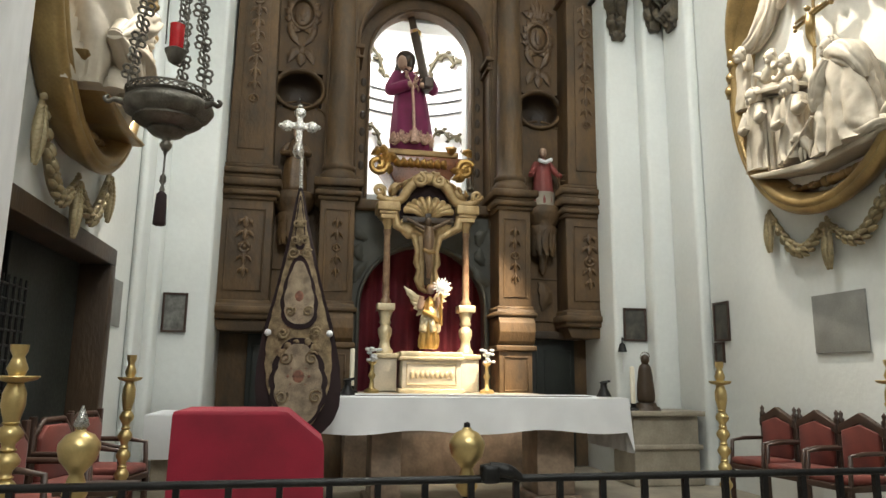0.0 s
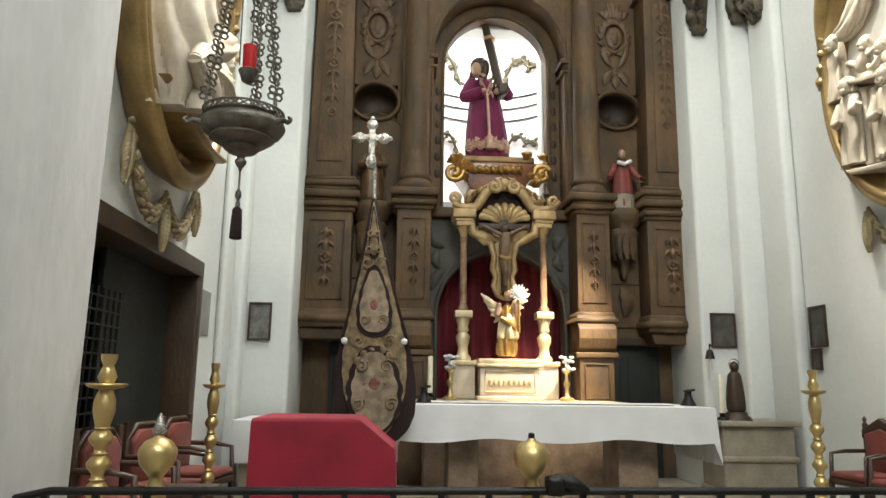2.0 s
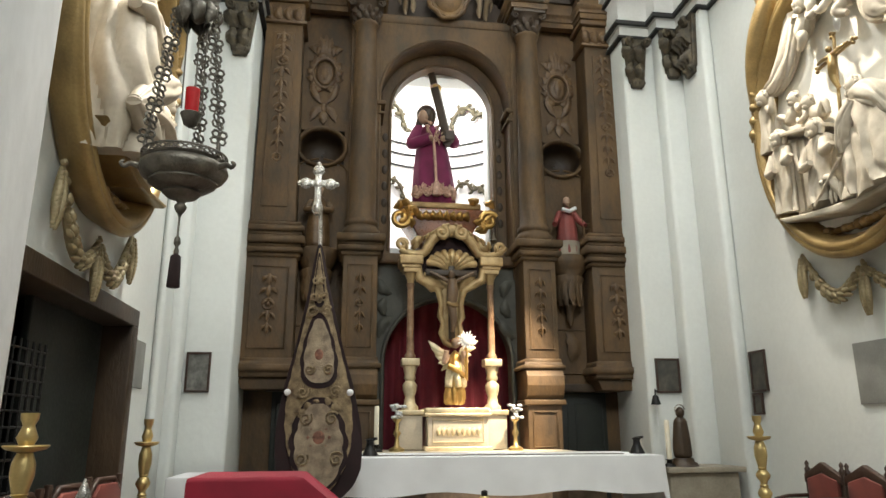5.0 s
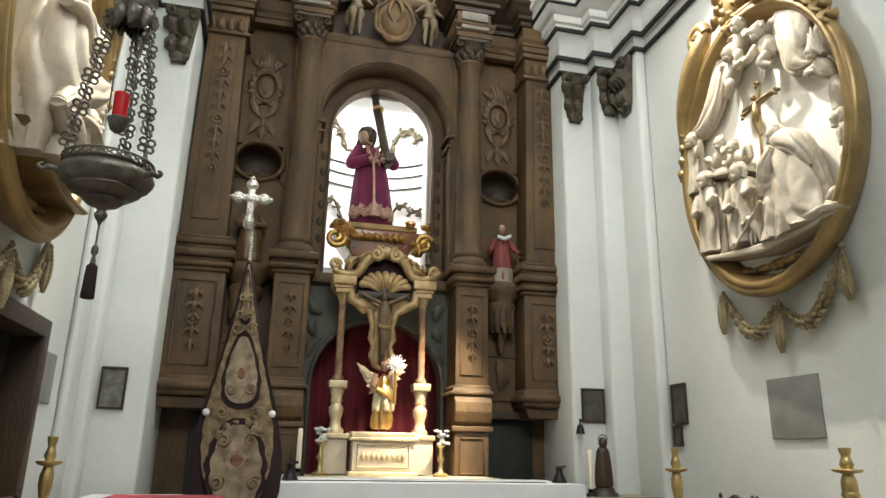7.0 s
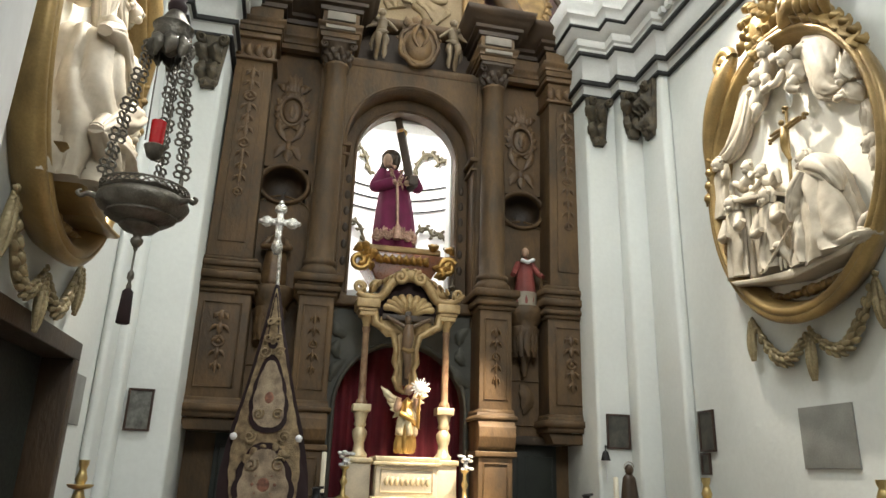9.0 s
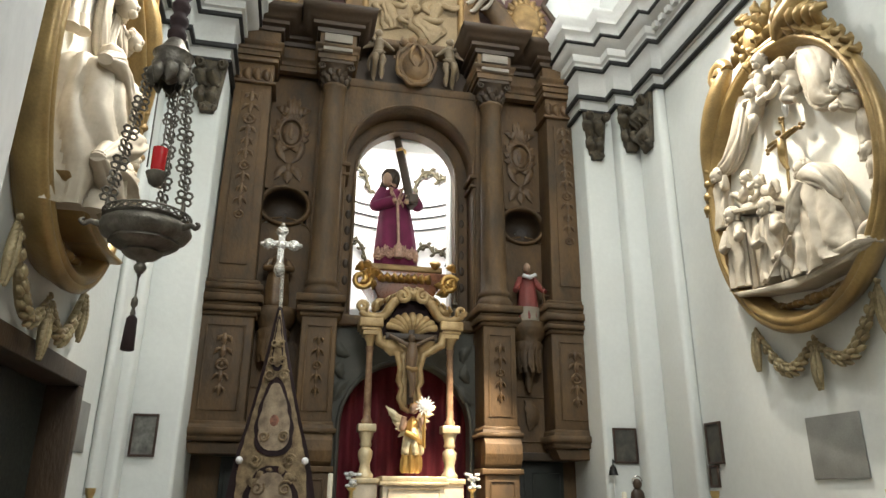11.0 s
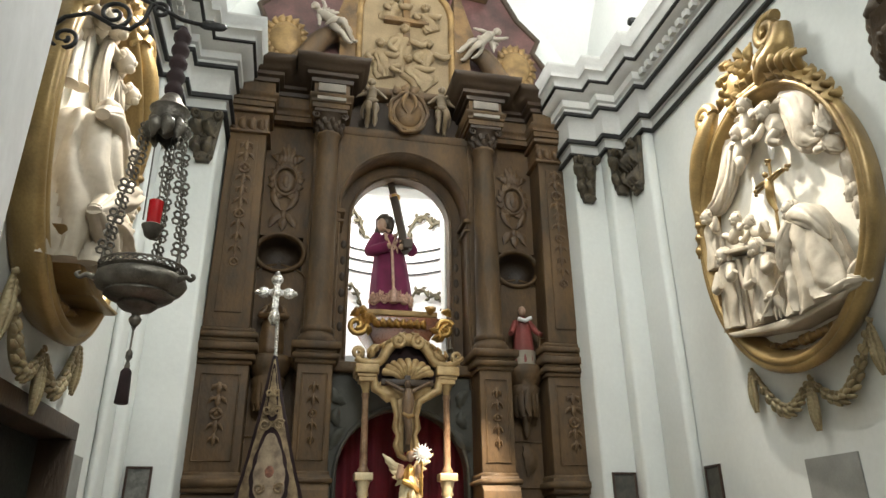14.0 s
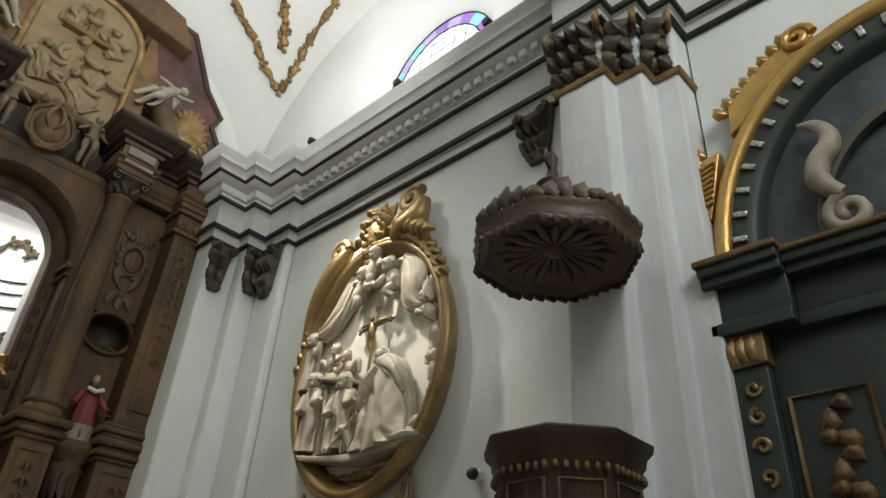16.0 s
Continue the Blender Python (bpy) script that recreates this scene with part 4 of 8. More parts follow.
PUT = mat("painted_putto", (0.22, 0.165, 0.10), 0.5, var=0.2)
PALEPUT = mat("pale_painted_putto", (0.33, 0.29, 0.23), 0.5, var=0.15)
for s in (-1, 1):
    putto("putto", Matrix.Translation((RC + s * 0.55, 9.0, 7.66)) @ Matrix.Diagonal((s * 0.95, 0.95, 0.95, 1)), PUT, "small carved cherub holding up a shield")
    putto("reclining_angel", Matrix.Translation((RC + s * 1.0, 8.98, 9.15)) @ Matrix.Rotation(s * radians(48), 4, "Y") @ Matrix.Scale(1.05, 4), PALEPUT, "pale carved angel reclining on a scroll")
shield = thing("cartouche", "carved gilt oval shield with scroll edges", "cartouche")
bm = B()
lathe(bm, [(0.27, -0.02), (0.29, 0.02), (0.27, 0.05), (0.22, 0.04), (0.2, 0.07), (0.1, 0.11), (0.01, 0.12)], 28, Matrix.Translation((RC + 0.02, 9.0, 7.78)) @ Matrix.Rotation(math.pi / 2, 4, "X"), sx=0.95, sy=1.15)
part("field", bm, CARVED, shield)
bm = B()
edge_ring = [2 * math.pi * k / 40 for k in range(40)]
tube(bm, [(RC + 0.02 + (0.29 + 0.012 * math.cos(7 * a)) * math.cos(a), 8.95 + 0.015 * math.sin(9 * a), 7.78 + (0.35 + 0.012 * math.cos(7 * a)) * math.sin(a)) for a in edge_ring], 0.034, 7, closed=True)
for k in range(6):
    a = math.pi * (0.1 + 0.16 * k)
    tube(bm, spiral((RC + 0.02 + 0.31 * math.cos(a), 7.78 + 0.37 * math.sin(a)), 0.05, 0.012, 1.1, a, 12, 1, 8.96), 0.016, 5)
for k in (-1, 1):
    tube(bm, [(RC + 0.02 + k * 0.02, 8.9, 8.1), (RC + 0.02 + k * 0.08, 8.86, 7.98), (RC + 0.02 + k * 0.1, 8.86, 7.84), (RC + 0.02 + k * 0.03, 8.88, 7.72)], [0.02, 0.035, 0.03, 0.015], 7)
for k in (-1, 0, 1):
    leaf(bm, (RC + k * 0.08, 8.12), (RC + k * 0.2, 8.32 - 0.05 * abs(k)), 0.14, 0.05, Matrix.Translation((0, 8.97, 0)))
part("scroll_edge", bm, CARVED, shield)

# bright chamber behind the niche
bm = B()
cz0, rad = 4.1, 1.35
arcs = [math.pi * i / 24 for i in range(25)]
rows = [[(RC + rad * math.cos(a), 10.0 + rad * 1.0 * math.sin(a), z) for a in arcs] for z in (cz0, 7.3)]
for k in range(1, 7):
    e = math.pi / 2 * k / 6
    rows.append([(RC + rad * math.cos(e) * math.cos(a), 10.0 + rad * math.cos(e) * math.sin(a), 7.3 + rad * math.sin(e)) for a in arcs])
grid(bm, rows)
grid(bm, [[(RC + (x - RC) * 1.1, 10 + (y - 10) * 1.1, z + 0.08) for x, y, z in r] for r in rows])
box(bm, RC - 1.4, RC + 1.4, 9.69, 11.5, cz0 - 0.2, cz0)
box(bm, RC - 1.5, RC + 1.5, 10.0, 10.02, 6.9, 8.75)
for s in (-1, 1):
    box(bm, min(RC + s * 0.76, RC + s * 1.5), max(RC + s * 0.76, RC + s * 1.5), 10.0, 10.02, 4, 8.75)
tagged(done("wall_chamber", bm, WHITEW), "white curved chamber behind the niche", "wall", kind="structure")
bm = B()
for z in (6.4, 6.2, 5.98):
    tube(bm, [(RC + 1.33 * math.cos(a), 10.0 + 1.33 * math.sin(a), z) for a in arcs], 0.016, 5)
tagged(done("trim_chamber", bm, BLACKP), "thin dark lines round the chamber wall", "moulding", kind="structure")
OLIVEGILT = mat("olive_gilding", (0.085, 0.07, 0.035), 0.6, metal=0.1, var=0.2)
for k, (a, z, sc) in enumerate(((58, 6.75, 1), (122, 6.75, 1), (60, 5.42, 0.8), (120, 5.42, 0.8))):
    bm = B()
    h = 1 if a < 90 else -1
    swag = [(-h * 0.36, 0, -0.1), (-h * 0.26, -0.01, 0.12), (-h * 0.12, -0.02, 0.3), (h * 0.04, -0.02, 0.28), (h * 0.16, -0.01, 0.12), (h * 0.3, -0.01, 0.16), (h * 0.42, 0, 0.02), (h * 0.48, 0, -0.16)]
    tube(bm, smooth_pts(swag, 4), 0.032, 6)
    for q, (x, y, zz) in enumerate(smooth_pts(swag, 3)):
        an = q * 2.4
        leaf(bm, (x, zz), (x + 0.12 * math.cos(an), zz + 0.12 * math.sin(an)), 0.08, 0.03, n=4)
    ob = done("gilt_scroll", bm, OLIVEGILT)
    ob.matrix_world = Matrix.Translation((RC + 1.28 * math.cos(radians(a)), 10 + 1.28 * math.sin(radians(a)), z)) @ Matrix.Rotation(radians(a - 90), 4, "Z") @ Matrix.Scale(sc, 4)
    tagged(ob, "gilded scrolling leaf ornament on the chamber wall", "ornament", "gilt scrolls in the chamber")


# ---- wall medallions ----
def arc_pts(p0, p1, sag, n=12):
    return [(p0[0] + (p1[0] - p0[0]) * i / n, p0[1] + (p1[1] - p0[1]) * i / n - sag * math.sin(math.pi * i / n)) for i in range(n + 1)]


def garland(bm, pts, r0, r1):
    """A hanging wreath of overlapping bay leaves along pts (x, z), thickest in the middle."""
    k = len(pts)
    rs = [r0 + (r1 - r0) * math.sin(math.pi * i / (k - 1)) for i in range(k)]
    tube(bm, [(x, -0.06, z) for x, z in pts], [r * 0.8 for r in rs], 9)
    for i in range(1, k):
        (ax, az), (bx_, bz) = pts[i - 1], pts[i]
        d = Vector((bx_ - ax, bz - az)).normalized()
        s = Vector((-d.y, d.x))
        r = rs[i]
        for e in (-1, 0, 1):
            b0 = Vector((bx_, bz)) + s * r * 0.4 * e
            tip = b0 + d * r * 2.0 + s * r * 0.75 * e
            leaf(bm, b0, tip, r * 1.15, r * 0.5, Matrix.Translation((0, -0.06 - r * (0.75 - 0.35 * abs(e)), 0)), n=4, curl=0.15 * e)


HW, HH = 1.245, 1.53
def medallion(m, label, left):
    t = thing("wall_medallion", label, "relief", "oval wall medallions")
    t.matrix_world = m
    E = [2 * math.pi * i / 84 for i in range(84)]
    bm = B()  # deep moulded oval frame, flaring out from the wall
    prof = [(0.93, 0.0), (0.95, -0.05), (0.985, -0.13), (1.0, -0.19), (1.0, -0.215), (0.985, -0.24), (0.965, -0.25), (0.955, -0.24), (0.948, -0.25), (0.93, -0.262), (0.91, -0.25), (0.895, -0.22), (0.888, -0.19), (0.87, -0.17), (0.855, -0.12), (0.845, -0.06), (0.84, 0.0)]
    grid(bm, [[(HW * f * math.cos(a), y, HH * f * math.sin(a)) for a in E] for f, y in prof], wrap_u=True, wrap_v=True)
    part("frame", bm, FRAMEG, t, "gilded moulded oval frame")
    bm = B()
    grid(bm, [[(HW * f * math.cos(a), y, HH * f * math.sin(a)) for a in E] for f, y in ((0.86, -0.05), (0.6, -0.055), (0.3, -0.055), (0.01, -0.055))], wrap_v=True)
    part("ground", bm, CREAMBG, t)
    LAB = "cream stucco figure in high relief"

    def rel(name, bm, lab=LAB, mt=None, seed=1.0):
        bmesh.ops.recalc_face_normals(bm, faces=bm.faces)
        carve(bm, 0.006, (15, 15, 11), seed)
        part(name, bm, mt or CREAM, t, lab)

    if not left:
        bm = B()  # kneeling cloaked friar
        body(bm, [(0.36, -0.1, 0.07, 0.08), (0.4, -0.2, 0.2, 0.13), (0.44, -0.42, 0.25, 0.17), (0.47, -0.66, 0.26, 0.18), (0.5, -0.88, 0.27, 0.2), (0.52, -1.04, 0.34, 0.2)], 9, 0.34, 1.2, 0.6, -0.17)
        body(bm, [(0.27, -0.12, 0.05, 0.05), (0.4, -0.16, 0.11, 0.1), (0.56, -0.26, 0.12, 0.11), (0.66, -0.42, 0.07, 0.08), (0.68, -0.52, 0.02, 0.03)], 6, 0.2, 0.4, 2.0, -0.24)
        body(bm, [(0.34, -0.2, 0.06, 0.07), (0.22, -0.34, 0.1, 0.1), (0.16, -0.5, 0.09, 0.09), (0.13, -0.62, 0.05, 0.06)], 5, 0.2, 0.4, 1.0, -0.27)
        body(bm, [(0.24, -0.5, 0.08, 0.08), (0.2, -0.7, 0.14, 0.13), (0.2, -0.9, 0.16, 0.14), (0.2, -1.04, 0.19, 0.14)], 6, 0.34, 0.4, 3.0, -0.2)
        body(bm, [(0.3, -0.95, 0.05, 0.08), (0.55, -0.98, 0.09, 0.13), (0.8, -0.97, 0.08, 0.12), (0.95, -0.98, 0.02, 0.04)], 5, 0.2, 1.0, 4.0, -0.2)
        head(bm, 0.3, -0.05, 0.085, -0.24, True, True)
        limb(bm, [(0.78, -0.2, -0.9), (0.86, -0.2, -0.84), (0.95, -0.2, -0.8)], 0.05)
        rel("kneeling_friar", bm)
        for fx, ft, fb, w, y, sd in ((-0.84, -0.13, -0.88, 0.15, -0.16, 1.0), (-0.26, -0.27, -0.95, 0.17, -0.19, 2.4)):
            bm = B()  # standing friars
            body(bm, [(fx, ft, 0.06, 0.05), (fx, ft - 0.08, w * 0.95, 0.1), (fx - 0.01, ft - 0.3, w * 0.85, 0.11), (fx - 0.02, fb + 0.2, w, 0.12), (fx - 0.03, fb, w * 1.15, 0.13)], 8, 0.22, 0.3, sd, y)
            head(bm, fx + 0.02, ft + 0.06, 0.085, y - 0.08, True, True)
            limb(bm, [(fx + w * 0.7, y - 0.06, ft - 0.1), (fx + w * 1.2, y - 0.14, ft - 0.26), (fx + w * 1.9, y - 0.15, ft - 0.22)], 0.05)
            limb(bm, [(fx - w * 0.7, y - 0.06, ft - 0.1), (fx - w * 0.8, y - 0.13, ft - 0.3), (fx + 0.02, y - 0.16, ft - 0.3)], 0.048)
            rel("friar", bm)
        bm = B()  # cloth-covered table between the friars
        for i in range(9):
            x = -0.74 + 0.065 * i
            prism(bm, [(x, -0.14 - 0.02 * i), (x + 0.06, -0.15 - 0.02 * i), (x + 0.066, -0.94), (x - 0.006, -0.92)], -0.17 - 0.022 * (i % 2), -0.05, None, 0.012)
        prism(bm, [(-0.86, -0.01), (-0.12, -0.2), (-0.12, -0.24), (-0.86, -0.05)], -0.26, -0.05, None, 0.008)
        rel("altar_table", bm, "stucco table under a hanging cloth")
        for x, z, k in ((-0.56, 0.26, 1), (-0.36, 0.12, -1)):
            bm = B()  # children lying on the table
            head(bm, x, z, 0.078, -0.18)
            body(bm, [(x - 0.02, z - 0.06, 0.04, 0.04), (x - 0.06 * k, z - 0.13, 0.08, 0.07), (x - 0.14 * k, z - 0.17, 0.07, 0.06), (x - 0.22 * k, z - 0.15, 0.03, 0.03)], 3, 0.08, 0, x, -0.15)
            limb(bm, [(x - 0.14 * k, -0.18, z - 0.17), (x - 0.24 * k, -0.2, z - 0.1), (x - 0.28 * k, -0.2, z - 0.24)], 0.036)
            limb(bm, [(x + 0.03, -0.18, z - 0.08), (x + 0.1 * k, -0.22, z - 0.16), (x + 0.16 * k, -0.2, z - 0.1)], 0.03)
            rel("child", bm)
        bm = B()  # angel at the rim
        body(bm, [(-1.03, 0.42, 0.04, 0.04), (-1.03, 0.34, 0.1, 0.08), (-1.04, 0.1, 0.09, 0.08), (-1.05, -0.14, 0.13, 0.09)], 6, 0.22, 0.4, 1.5, -0.16)
        head(bm, -1.0, 0.48, 0.085, -0.22)
        limb(bm, [(-0.95, -0.2, 0.36), (-0.84, -0.24, 0.26), (-0.8, -0.26, 0.4)], 0.042)
        wing(bm, -1.08, 0.34, -0.12, 0.2, -0.16, 4)
        rel("angel", bm)
        bm = B()  # helmeted bust below the angel
        body(bm, [(-1.02, -0.2, 0.05, 0.05), (-1.02, -0.28, 0.1, 0.08), (-1.0, -0.42, 0.08, 0.08), (-0.98, -0.58, 0.1, 0.08)], 5, 0.25, 0.2, 5.0, -0.15)
        rel("small_bust", bm, mt=DULLGILT, lab="gilded small bust")
        bm = B()  # dog and staff
        ball(bm, (-0.1, -0.3, -0.78), (0.06, 0.05, 0.045), 10)
        ball(bm, (-0.16, -0.32, -0.8), (0.04, 0.03, 0.025), 8)
        tube(bm, [(-0.08, -0.28, -0.8), (-0.02, -0.27, -0.9), (0.02, -0.25, -1.0)], [0.04, 0.05, 0.03], 8)
        for x in (-0.08, -0.02, 0.04):
            limb(bm, [(x, -0.28, -0.86), (x - 0.02, -0.29, -0.94), (x - 0.03, -0.29, -1.02)], 0.02)
        tube(bm, [(-0.3, -0.32, -0.98), (0.12, -0.33, -0.66)], 0.012, 5)
        rel("dog", bm)
        bm = B()  # curtain drawn up by the cherubs
        body(bm, [(-0.46, 1.2, 0.1, 0.05), (-0.52, 0.98, 0.14, 0.08), (-0.64, 0.76, 0.15, 0.09), (-0.82, 0.6, 0.12, 0.09), (-1.02, 0.58, 0.07, 0.07), (-1.2, 0.66, 0.05, 0.05), (-1.3, 0.68, 0.01, 0.01)], 9, 0.3, 0.5, 0.8, -0.13)
        rel("curtain", bm, "draped stucco curtain")
        bm = B()
        body(bm, [(0.4, 1.16, 0.1, 0.05), (0.56, 0.98, 0.2, 0.08), (0.62, 0.78, 0.2, 0.1), (0.62, 0.6, 0.16, 0.1), (0.72, 0.48, 0.1, 0.08), (0.88, 0.44, 0.03, 0.03)], 8, 0.24, 1.4, 2.6, -0.13)
        rel("curtain", bm, "draped stucco curtain")
        for x, z, k in ((-0.02, 1.36, 1), (0.24, 1.1, -1), (-0.2, 1.12, 1)):
            bm = B()  # cherubs among clouds
            head(bm, x, z, 0.1, -0.22)
            body(bm, [(x, z - 0.06, 0.05, 0.05), (x - 0.04 * k, z - 0.15, 0.1, 0.08), (x - 0.1 * k, z - 0.26, 0.09, 0.08), (x - 0.16 * k, z - 0.32, 0.03, 0.03)], 3, 0.07, 0, x, -0.17)
            limb(bm, [(x + 0.06 * k, -0.2, z - 0.12), (x + 0.14 * k, -0.25, z - 0.22), (x + 0.24 * k, -0.24, z - 0.18)], 0.042)
            limb(bm, [(x - 0.1 * k, -0.2, z - 0.28), (x - 0.02 * k, -0.24, z - 0.36), (x - 0.12 * k, -0.22, z - 0.44)], 0.05)
            rel("cherub", bm)
            bm = B()
            wing(bm, x - 0.06 * k, z - 0.06, -0.22 * k, 0.08, -0.13, 5)
            rel("cherub_wing", bm)
        bm = B()  # angel at the nearer rim with a raised wing
        head(bm, 0.86, 0.5, 0.085, -0.2)
        body(bm, [(0.88, 0.45, 0.04, 0.04), (0.88, 0.36, 0.09, 0.07), (0.95, 0.26, 0.07, 0.06), (1.0, 0.2, 0.02, 0.02)], 4, 0.12, 0.4, 3.5, -0.16)
        limb(bm, [(0.84, -0.2, 0.36), (0.82, -0.26, 0.3), (0.9, -0.26, 0.28)], 0.036)
        rel("angel", bm)
        bm = B()
        wing(bm, 0.96, 0.42, 0.0, 0.42, -0.14, 7, 0.075)
        rel("angel_wing", bm)
        for x, z, h, w in ((0.98, 0.2, 0.34, 0.09), (0.95, -0.1, 0.16, 0.1), (0.99, -0.24, 0.2, 0.08)):
            bm = B()  # trophies hanging at the rim
            body(bm, [(x, z, w * 0.6, 0.05), (x + 0.01, z - h * 0.4, w, 0.07), (x, z - h * 0.8, w * 0.8, 0.06), (x - 0.01, z - h, w * 0.9, 0.05)], 5, 0.3, 0.2, x * 9, -0.12)
            rel("hanging_trophy", bm, "stucco trophy hanging at the rim")
        bm = B()
        leaf(bm, (0.92, -0.46), (0.88, -0.64), 0.08, 0.05, Matrix.Translation((0, -0.1, 0)))
        rel("leaf_drop", bm, "stucco leaf")
    else:
        bm = B()  # large cloaked figure seen from behind
        body(bm, [(-0.4, 0.1, 0.1, 0.14), (-0.42, 0.0, 0.26, 0.24), (-0.44, -0.3, 0.32, 0.3), (-0.42, -0.6, 0.38, 0.33), (-0.36, -0.86, 0.42, 0.34), (-0.32, -1.04, 0.46, 0.32)], 9, 0.24, 3.2, 0.4, -0.2, 96)
        rel("cloaked_figure", bm)
        bm = B()
        body(bm, [(-0.74, -0.02, 0.04, 0.05), (-0.55, 0.06, 0.1, 0.1), (-0.3, 0.02, 0.12, 0.1), (-0.12, -0.1, 0.08, 0.08), (-0.02, -0.2, 0.02, 0.03)], 5, 0.2, 0.6, 1.2, -0.4)
        body(bm, [(-0.5, 0.1, 0.05, 0.05), (-0.42, 0.17, 0.13, 0.1), (-0.3, 0.15, 0.11, 0.1), (-0.24, 0.1, 0.03, 0.03)], 4, 0.14, 0.8, 2.2, -0.34)
        rel("hood", bm)
        for q, st in enumerate(([(-0.76, -0.8, 0.03, 0.05), (-0.5, -0.62, 0.1, 0.1), (-0.2, -0.42, 0.13, 0.12), (0.08, -0.28, 0.1, 0.1), (0.24, -0.22, 0.03, 0.03)], [(-0.76, -0.8, 0.03, 0.05), (-0.54, -0.84, 0.1, 0.1), (-0.3, -0.96, 0.11, 0.1), (-0.2, -1.06, 0.06, 0.06)], [(-0.76, -0.78, 0.03, 0.05), (-0.46, -0.74, 0.07, 0.1), (-0.12, -0.7, 0.1, 0.12), (0.14, -0.78, 0.08, 0.1), (0.3, -0.94, 0.05, 0.06)])):
            bm = B()  # heavy folds gathered at the belt
            body(bm, st, 5, 0.26, 0.5, 1.7 * q, -0.48)
            rel("cloak_fold", bm)
        bm = B()  # child held up before the figure
        head(bm, 0.52, 0.42, 0.15, -0.22)
        body(bm, [(0.54, 0.3, 0.06, 0.06), (0.56, 0.18, 0.15, 0.12), (0.58, -0.04, 0.14, 0.12), (0.6, -0.3, 0.17, 0.13), (0.6, -0.62, 0.2, 0.13)], 7, 0.2, 0.5, 2.0, -0.18)
        limb(bm, [(0.44, -0.24, 0.18), (0.34, -0.32, 0.06), (0.42, -0.34, 0.2)], 0.06)
        limb(bm, [(0.64, -0.24, 0.16), (0.7, -0.32, 0.02), (0.56, -0.34, 0.04)], 0.06)
        rel("child", bm)
        for x, z, r in ((0.46, -0.36, 0.11), (0.3, -0.62, 0.1), (0.66, -0.14, 0.09)):
            bm = B()
            head(bm, x, z, r, -0.32)
            body(bm, [(x, z - 0.08, 0.05, 0.05), (x + 0.02, z - 0.18, 0.11, 0.1), (x + 0.02, z - 0.34, 0.1, 0.1), (x, z - 0.46, 0.08, 0.07)], 4, 0.16, 0.4, x * 7, -0.27)
            limb(bm, [(x - 0.06, -0.34, z - 0.14), (x - 0.12, -0.38, z - 0.24), (x - 0.02, -0.4, z - 0.2)], 0.04)
            rel("child", bm)
        bm = B()
        body(bm, [(0.86, 0.3, 0.05, 0.05), (0.86, 0.18, 0.12, 0.09), (0.87, -0.1, 0.1, 0.08), (0.86, -0.5, 0.12, 0.09)], 6, 0.2, 0.4, 6.0, -0.14)
        head(bm, 0.84, 0.38, 0.09, -0.18)
        rel("angel", bm)
        for st in ([(-0.1, 1.08, 0.07, 0.05), (-0.13, 0.8, 0.08, 0.06), (-0.06, 0.56, 0.08, 0.06), (0.06, 0.5, 0.08, 0.06), (0.14, 0.66, 0.07, 0.05), (0.2, 1.0, 0.05, 0.04)], [(0.3, 1.0, 0.08, 0.05), (0.42, 0.82, 0.1, 0.07), (0.5, 0.62, 0.07, 0.05)]):
            bm = B()
            body(bm, st, 6, 0.26, 0.4, st[0][0] * 5, -0.12)
            rel("curtain", bm, "draped stucco curtain")
        for x, z in ((-0.5, 0.42), (-0.72, 0.3)):
            bm = B()
            tube(bm, [(x, -0.1, z + 0.46), (x, -0.11, z + 0.06)], 0.012, 6)
            lathe(bm, [(0.02, 0.08), (0.045, 0.06), (0.055, -0.04), (0.075, -0.07), (0.06, -0.08)], 12, Matrix.Translation((x, -0.12, z)))
            rel("hanging_bell", bm, "stucco bell on a cord")
        for x, z, r in ((0.16, 1.1, 0.11), (-0.2, 1.18, 0.11), (0.5, 0.98, 0.1), (-0.5, 1.02, 0.1)):
            bm = B()
            head(bm, x, z, r, -0.2)
            for k in (-1, 1):
                wing(bm, x + k * r * 0.6, z - r * 0.3, k * r * 1.8, r * 0.6, -0.12, 4)
            rel("cherub", bm)
    rng = random.Random(3 + left)
    bm = B()
    for i in range(26):  # clouds along the top
        a = rng.uniform(0.24, 0.76) * math.pi
        f = rng.uniform(0.68, 0.82)
        r = rng.uniform(0.05, 0.1)
        ball(bm, (HW * f * math.cos(a), -0.06, HH * f * math.sin(a)), (r, r * 0.7, r * 0.8), 10)
    pieces("cloud", bm, CREAM, t)
    bm = B()  # rocky ground
    prism(bm, [(-0.9, -0.93), (-0.3, -1.02), (0.3, -1.06), (0.82, -1.02), (0.7, -1.08), (0.0, -1.13), (-0.8, -1.0)], -0.34 if left else -0.3, -0.02, Matrix.Translation((0.1 if left else 0, 0, 0)), 0.015)
    bmesh.ops.subdivide_edges(bm, edges=[e for e in bm.edges if e.calc_length() > 0.15], cuts=4, use_grid_fill=True)
    rel("rocky_ground", bm, "stucco rock ledge", FRAMEG if left else CREAM)
    bm = B()
    for i in range(16):  # gilded rocks under the ledge
        x = -0.6 + 0.08 * i
        ball(bm, (x, -0.1, -1.16 - 0.06 * math.cos(x * 2)), (rng.uniform(0.05, 0.09), 0.06, rng.uniform(0.03, 0.06)), 8)
    pieces("rock", bm, DULLGILT, t)
